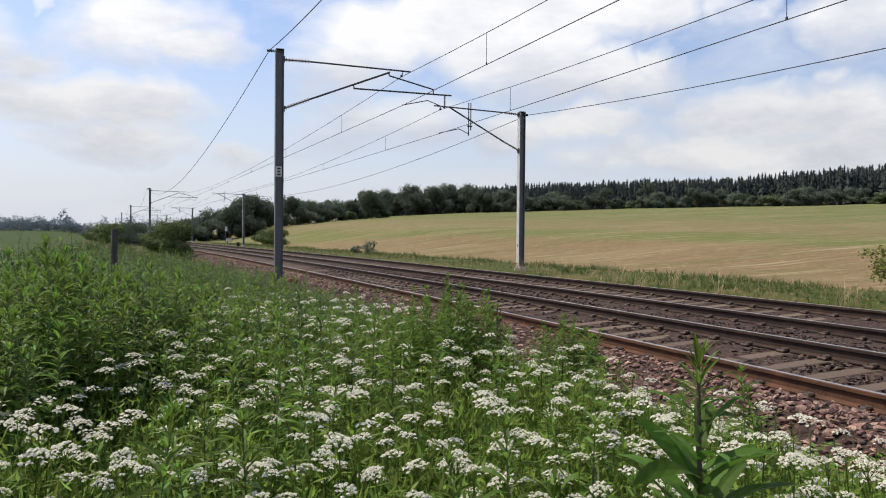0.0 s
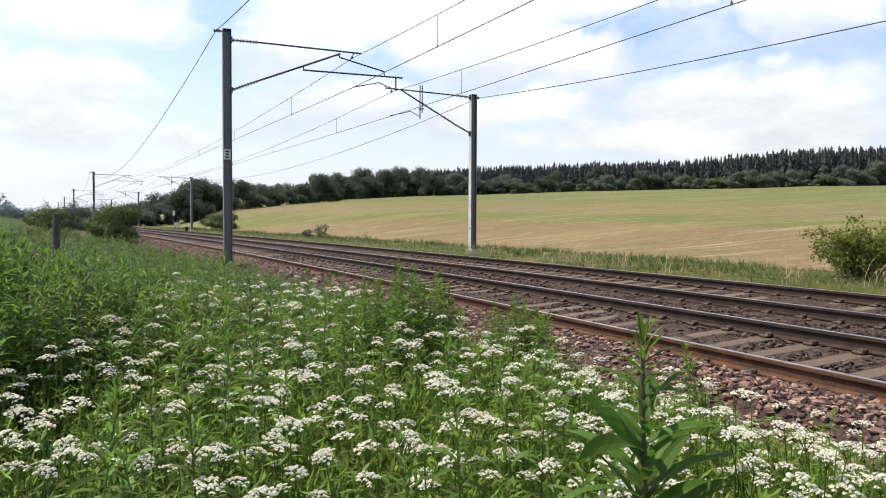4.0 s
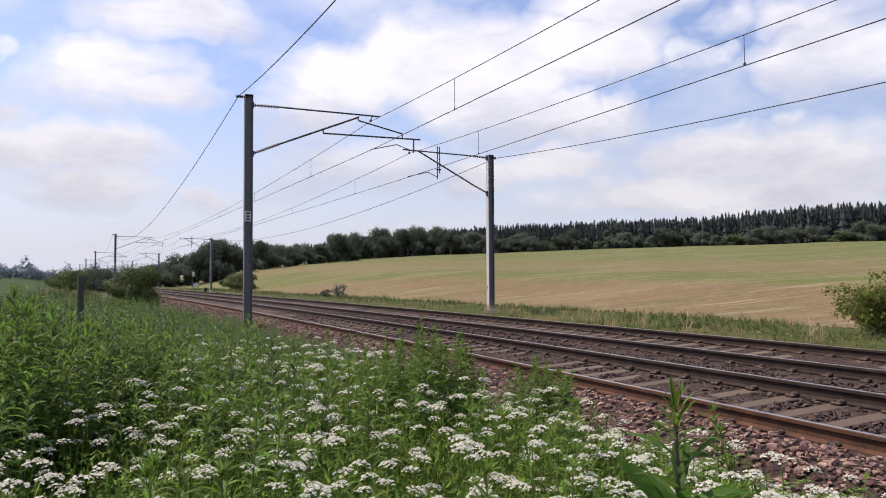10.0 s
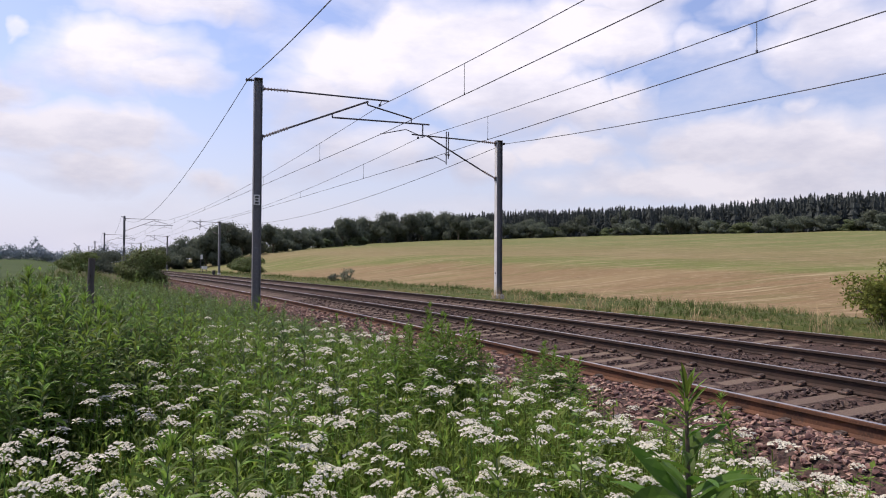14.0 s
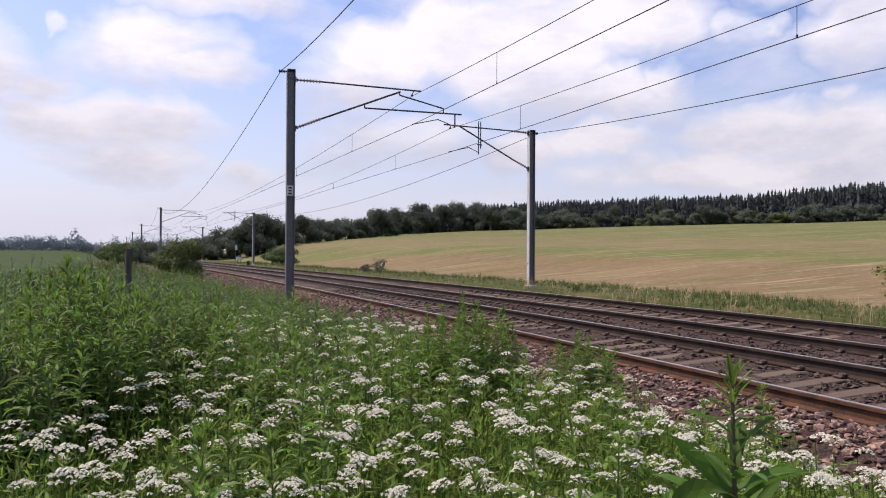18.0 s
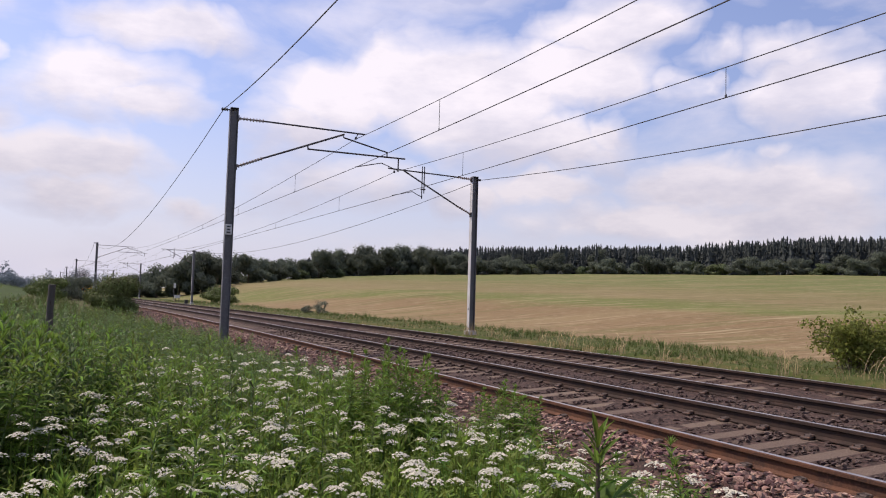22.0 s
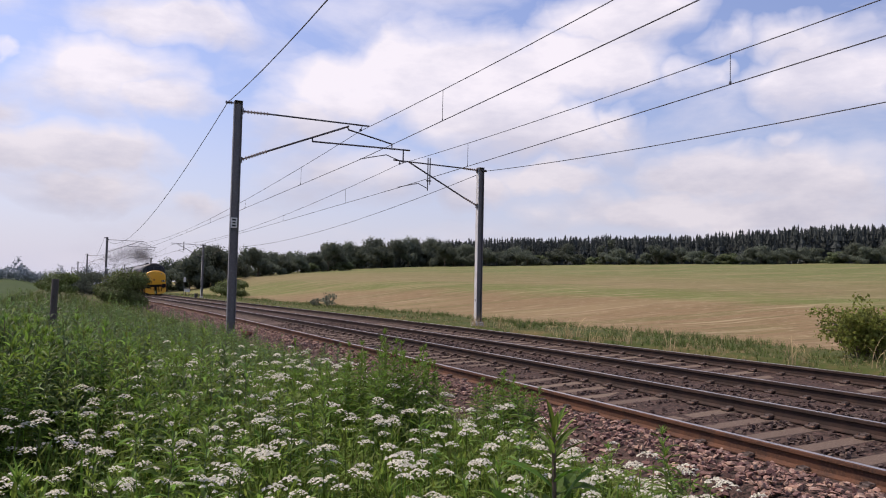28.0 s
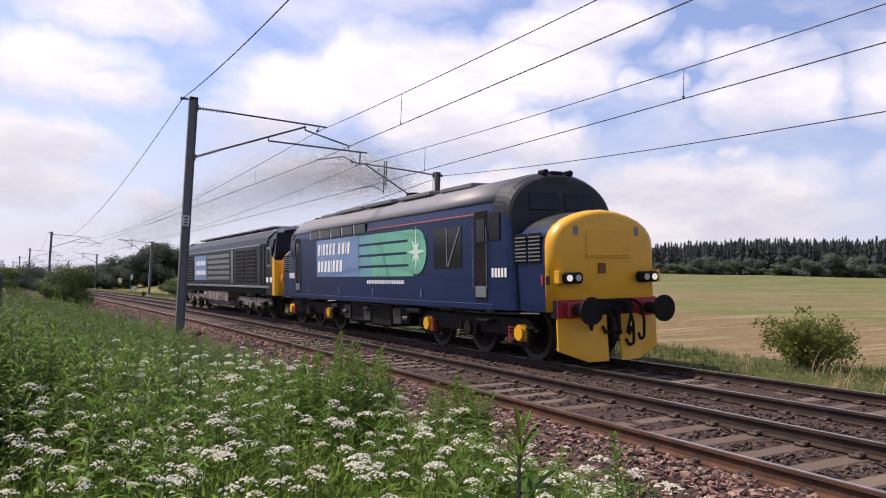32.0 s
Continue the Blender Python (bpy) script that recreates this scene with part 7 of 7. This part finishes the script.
def diesel_box():
    """Second locomotive, coupled behind: flat-sided, dark, with yellow ends."""
    ob = thing("diesel_locomotive", "dark grey box-bodied freight diesel locomotive with yellow ends", "locomotive")
    L = 21.35
    bm = bmesh.new()
    loft(bm, [arch(y, 1.32, 1.32, 3.05, 3.80, 8) for y in (1.7, 7, 14, L - 1.7)])
    body = part("body", bm, P_NAVY, ob, "dark navy slab-sided body")
    bm = bmesh.new()
    loft(bm, [[(x, y, z) for x, z in ((-1.33, 3.06), (-1.05, 3.47), (-0.55, 3.76), (0, 3.86), (0.55, 3.76), (1.05, 3.47), (1.33, 3.06), (0, 3.2))] for y in (2.6, L - 2.6)])
    roof = part("roof", bm, P_ROOF, ob, "grey ribbed roof")
    for k in range(7):
        one("roof_panel", P_ROOF, roof, c=(0, 4.2 + k * 2.1, 3.86), size=(1.3, 1.7, 0.08), bevel=0.02)
        one("roof_fan", P_BLACK, roof, c=(0, 4.2 + k * 2.1, 3.915), size=(0.9, 1.2, 0.03), bevel=0.008)
    one("frame_sill", P_SILVER, ob, "pale frame sill", c=(0, L / 2, 1.32), size=(2.70, L - 2.6, 0.10), bevel=0.02)
    one("underframe", P_BLACK, ob, c=(0, L / 2, 1.14), size=(2.5, L - 1.4, 0.28), bevel=0.03)
    for end in (0, 1):
        Y = (lambda y: y) if end == 0 else (lambda y: L - y)
        sec = lambda y, hw, zr, s: [(x * s, Y(y), z) for x, z in ((-hw, 1.0), (-hw, 2.75), (-hw * 0.92, 3.25), (-hw * 0.55, zr - 0.08), (0, zr), (hw * 0.55, zr - 0.08), (hw * 0.92, 3.25), (hw, 2.75), (hw, 1.0))]
        bm = bmesh.new()
        loft(bm, [sec(0.95, 1.32, 3.70, 1.0), sec(1.75, 1.325, 3.84, 1.0)])
        cab = part("cab", bm, P_NAVY, ob)
        bm = bmesh.new()
        loft(bm, [[(x, Y(y), z) for x, y, z in q] for q in (
            [(-1.2, 0.50, 1.0), (1.2, 0.50, 1.0), (1.2, 0.50, 2.25), (-1.2, 0.50, 2.25)], [(-1.31, 0.62, 1.0), (1.31, 0.62, 1.0), (1.31, 0.62, 2.40), (-1.31, 0.62, 2.40)],
            [(-1.318, 0.96, 1.0), (1.318, 0.96, 1.0), (1.318, 0.96, 2.55), (-1.318, 0.96, 2.55)])])
        part("yellow_end", bm, P_YELLOW, ob, "yellow locomotive end")
        bm = bmesh.new()
        loft(bm, [[(x, Y(y), z) for x, y, z in q] for q in (
            [(-1.3, 0.62, 2.42), (1.3, 0.62, 2.42), (1.3, 0.97, 2.56), (-1.3, 0.97, 2.56)], [(-1.12, 0.86, 3.50), (1.12, 0.86, 3.50), (1.12, 0.99, 3.55), (-1.12, 0.99, 3.55)])])
        part("windscreen", bm, P_GLASS, cab, "dark raked windscreen")
        for side in (-1, 1):
            on_side("cab_window", P_SILVER, cab, side, *sorted((Y(1.05), Y(1.62))), 2.15, 2.95, 0.004, 0.02, "cab side window with a pale frame", 1.32)
            on_side("cab_glass", P_GLASS, cab, side, *sorted((Y(1.12), Y(1.55))), 2.24, 2.86, 0.010, 0.02, "", 1.32)
            dr = on_side("cab_door", P_BLACK, ob, side, *sorted((Y(1.95), Y(2.55))), 1.42, 3.10, 0.006, 0.02, "black cab door", 1.32)
            for q in (1.88, 2.62):
                bm = bmesh.new()
                rod(bm, (side * 1.37, Y(q), 1.5), (side * 1.37, Y(q), 3.05), 0.02, 6)
                part("handrail", bm, P_SILVER, dr, "pale handrail")
            for k in range(4):
                one("cab_step", P_BLACK, ob, c=(side * 1.22, Y(2.25), 0.45 + k * 0.26), size=(0.25, 0.5, 0.035))
        buffers(ob, 0.46, 0.8) if end == 0 else None
    for side in (-1, 1):
        for y0, y1 in ((3.2, 4.9), (5.1, 6.7), (16.2, 18.4)):
            g = on_side("engine_grille", P_BLACK, body, side, y0, y1, 1.50, 2.92, 0.004, 0.02, "tall black engine grille", 1.32)
            for k in range(8):
                on_side("grille_bar", P_NAVY, g, side, y0 + 0.05, y1 - 0.05, 1.58 + k * 0.165, 1.63 + k * 0.165, 0.016, 0.015, "", 1.32)
        on_side("pale_post", P_SILVER, body, side, 7.1, 7.5, 1.45, 3.0, 0.006, 0.03, "", 1.32)
        for k in range(5):
            on_side("silver_stripe", P_SILVER, body, side, 7.9, 12.6, 1.62 + k * 0.27, 1.78 + k * 0.27, 0.004, 0.016, "silver-grey livery stripe", 1.32)
        pan = on_side("livery_panel", P_LIGHT, body, side, 12.8, 15.9, 1.60, 2.90, 0.004, 0.016, "pale livery panel with white bars", 1.32)
        for z in (2.5, 2.0):
            for k in range(6):
                one("letter_bar", P_WHITE, pan, c=(side * 1.34, 13.2 + k * 0.42, z), size=(0.008, 0.32, 0.24), bevel=0.002)
        for k in range(2):
            one("number_plate", P_WHITE, body, c=(side * 1.33, 1.05 + k * 0.5, 1.62), size=(0.01, 0.30, 0.20), bevel=0.002)
    bm = bmesh.new()
    loft(bm, [[(x, y, z) for x, z in ((-1.15, 0.35), (-1.28, 0.6), (-1.28, 1.02), (1.28, 1.02), (1.28, 0.6), (1.15, 0.35))] for y in (8.4, 13.0)])
    part("fuel_tank", bm, P_DUST, ob, "dusty grey fuel tank")
    one("air_tank", P_SILVER, ob, c=(-1.1, 13.6, 0.75), size=(0.3, 0.9, 0.34), bevel=0.08)
    bogie(ob, 4.35, (2.4, 4.45, 6.5), 0.53, P_DUST, (P_BLACK, P_DUST, P_BLACK), 5.4)
    bogie(ob, 17.0, (14.9, 16.9, 18.95), 0.53, P_DUST, (P_BLACK, P_DUST, P_BLACK), 5.4)
    return ob


LEADING, SECOND = diesel_with_nose(), diesel_box()

def smoke_material():
    """Soot in the air: each speck lets some of the light through."""
    m = bpy.data.materials.new("sooty_smoke")
    m.use_nodes = True
    tree = m.node_tree
    tree.nodes.clear()
    add = nodes_of(tree)
    soot = add("ShaderNodeBsdfDiffuse", {"Color": (0.20, 0.18, 0.17, 1)}).outputs[0]
    clear = add("ShaderNodeBsdfTransparent").outputs[0]
    add("ShaderNodeOutputMaterial", {"Surface": add("ShaderNodeMixShader", {0: 0.62, 1: clear, 2: soot}).outputs[0]})
    return m


M_SMOKE = smoke_material()


def exhaust_smoke():
    """Dark exhaust: a mass of fine soot specks, dense over the engine and thinning out behind."""
    ob = thing("exhaust_smoke", "dark grey diesel exhaust smoke trailing above the locomotives", "smoke")
    rng = np.random.default_rng(51)
    # middle along the train, height, spreads, specks, size
    for y, z, sy, sx, sz, n, size in ((9.6, 4.4, 0.9, 0.35, 0.25, 9000, 0.010), (11.8, 4.9, 1.5, 0.55, 0.45, 70000, 0.0105), (14.5, 5.4, 2.1, 0.9, 0.7, 130000, 0.0112), (18.5, 5.8, 3.0, 1.1, 0.85, 100000, 0.0125),
                                      (25, 6.0, 4.6, 1.4, 1.0, 75000, 0.015), (36, 6.1, 7.0, 1.7, 1.1, 55000, 0.019), (52, 6.2, 10.5, 2.1, 1.2, 36000, 0.025), (74, 6.2, 14.0, 2.4, 1.3, 20000, 0.032)):
        c = np.stack([rng.normal(0, sx, n), y + rng.normal(0, sy, n), z + rng.normal(0, sz, n)], 1)
        cores = c[rng.integers(0, n, 34)]                   # billows: the specks crowd towards random cores
        pick = rng.integers(0, 34, n)
        c = cores[pick] + (c - cores[pick]) * rng.uniform(0.35, 0.95, (n, 1))
        c[:, 2] = np.maximum(c[:, 2], 4.0 + rng.random(n) * 0.3)
        d1, d2 = rng.normal(size=(n, 3)), rng.normal(size=(n, 3))
        d1 /= np.linalg.norm(d1, axis=1, keepdims=True)
        d2 /= np.linalg.norm(d2, axis=1, keepdims=True)
        v = np.stack([c, c + d1 * size, c + d2 * size], 1).reshape(-1, 3)
        puff = new("puff", np_mesh("puff", v, np.arange(n * 3).reshape(-1, 3), M_SMOKE))
        puff.parent = ob
        puff["kind"] = "stuff"
    return ob


SMOKE = exhaust_smoke()


def small_bird():
    ob = thing("bird", "small dark bird in fast flight against the clouds", "bird")
    bm = bmesh.new()
    bmesh.ops.create_uvsphere(bm, u_segments=10, v_segments=7, radius=0.035)
    bmesh.ops.scale(bm, vec=(2.3, 0.9, 0.8), verts=bm.verts)
    part("body", bm, M_INK, ob, flat=False)
    for side in (-1, 1):
        bm = bmesh.new()
        pts = [(0.03, 0.02), (-0.03, 0.02), (-0.06, 0.16), (-0.02, 0.15)]
        loft(bm, [[(x, side * y, 0.01 + y * 0.25) for x, y in pts], [(x, side * y, 0.018 + y * 0.25) for x, y in pts]])
        part("wing", bm, M_INK, ob)
    bm = bmesh.new()
    loft(bm, [[(-0.06, -0.015, 0), (-0.06, 0.015, 0), (-0.13, 0.03, 0), (-0.13, -0.03, 0)], [(-0.06, -0.015, 0.006), (-0.06, 0.015, 0.006), (-0.13, 0.03, 0.006), (-0.13, -0.03, 0.006)]])
    part("tail", bm, M_INK, ob)
    return ob


BIRD = small_bird()

# seconds and where the leading nose has come to along the line
RUN = [(0, 730.9), (4, 641.3), (8, 551.7), (12, 462.1), (16, 372.5), (20, 282.9), (22, 238.1), (24, 193.3), (25, 170.9), (26, 148.5), (27, 126.1), (28, 103.7), (28.5, 92.5), (29, 81.3), (29.5, 70.1),
       (30, 58.8), (30.5, 47.6), (31, 36.15), (31.25, 30.3), (31.5, 24.35), (31.75, 18.4), (32, 12.45)]


def on_rails(front, pivots, lift=0.0):
    """Pose of a vehicle whose front end has reached that place, carried on two bogies."""
    mid, z = SPACING + GAUGE / 2, LIFT + CANT / 2 + lift
    a, b = at(front + pivots[0], mid, z), at(front + pivots[1], mid, z)
    d = (b - a).normalized()
    o = a - d * pivots[0]
    return pose(o.x, o.y, o.z, 0, 0, math.degrees(math.atan2(-d.x, d.y))) @ pose(0, 0, 0, 0, -math.degrees(math.asin(CANT / GAUGE)), 0)


def motions():
    walk(LEADING, [(t, on_rails(s - 0.58, (3.72, 15.03))) for t, s in RUN])
    walk(SECOND, [(t, on_rails(s - 0.58 + 18.45, (4.35, 17.0))) for t, s in RUN])
    walk(SMOKE, [(t, on_rails(s - 0.43, (3.72, 15.03))) for t, s in RUN])
    walk(BIRD, [(0, pose(-160, 60, 25)), (18.0, pose(-60, 37, 11.0)), (19.0, pose(-9.0, 32.0, 7.95)), (20.0, pose(42, 27, 6.7 + 18)), (32, pose(160, 20, 30))])


motions()
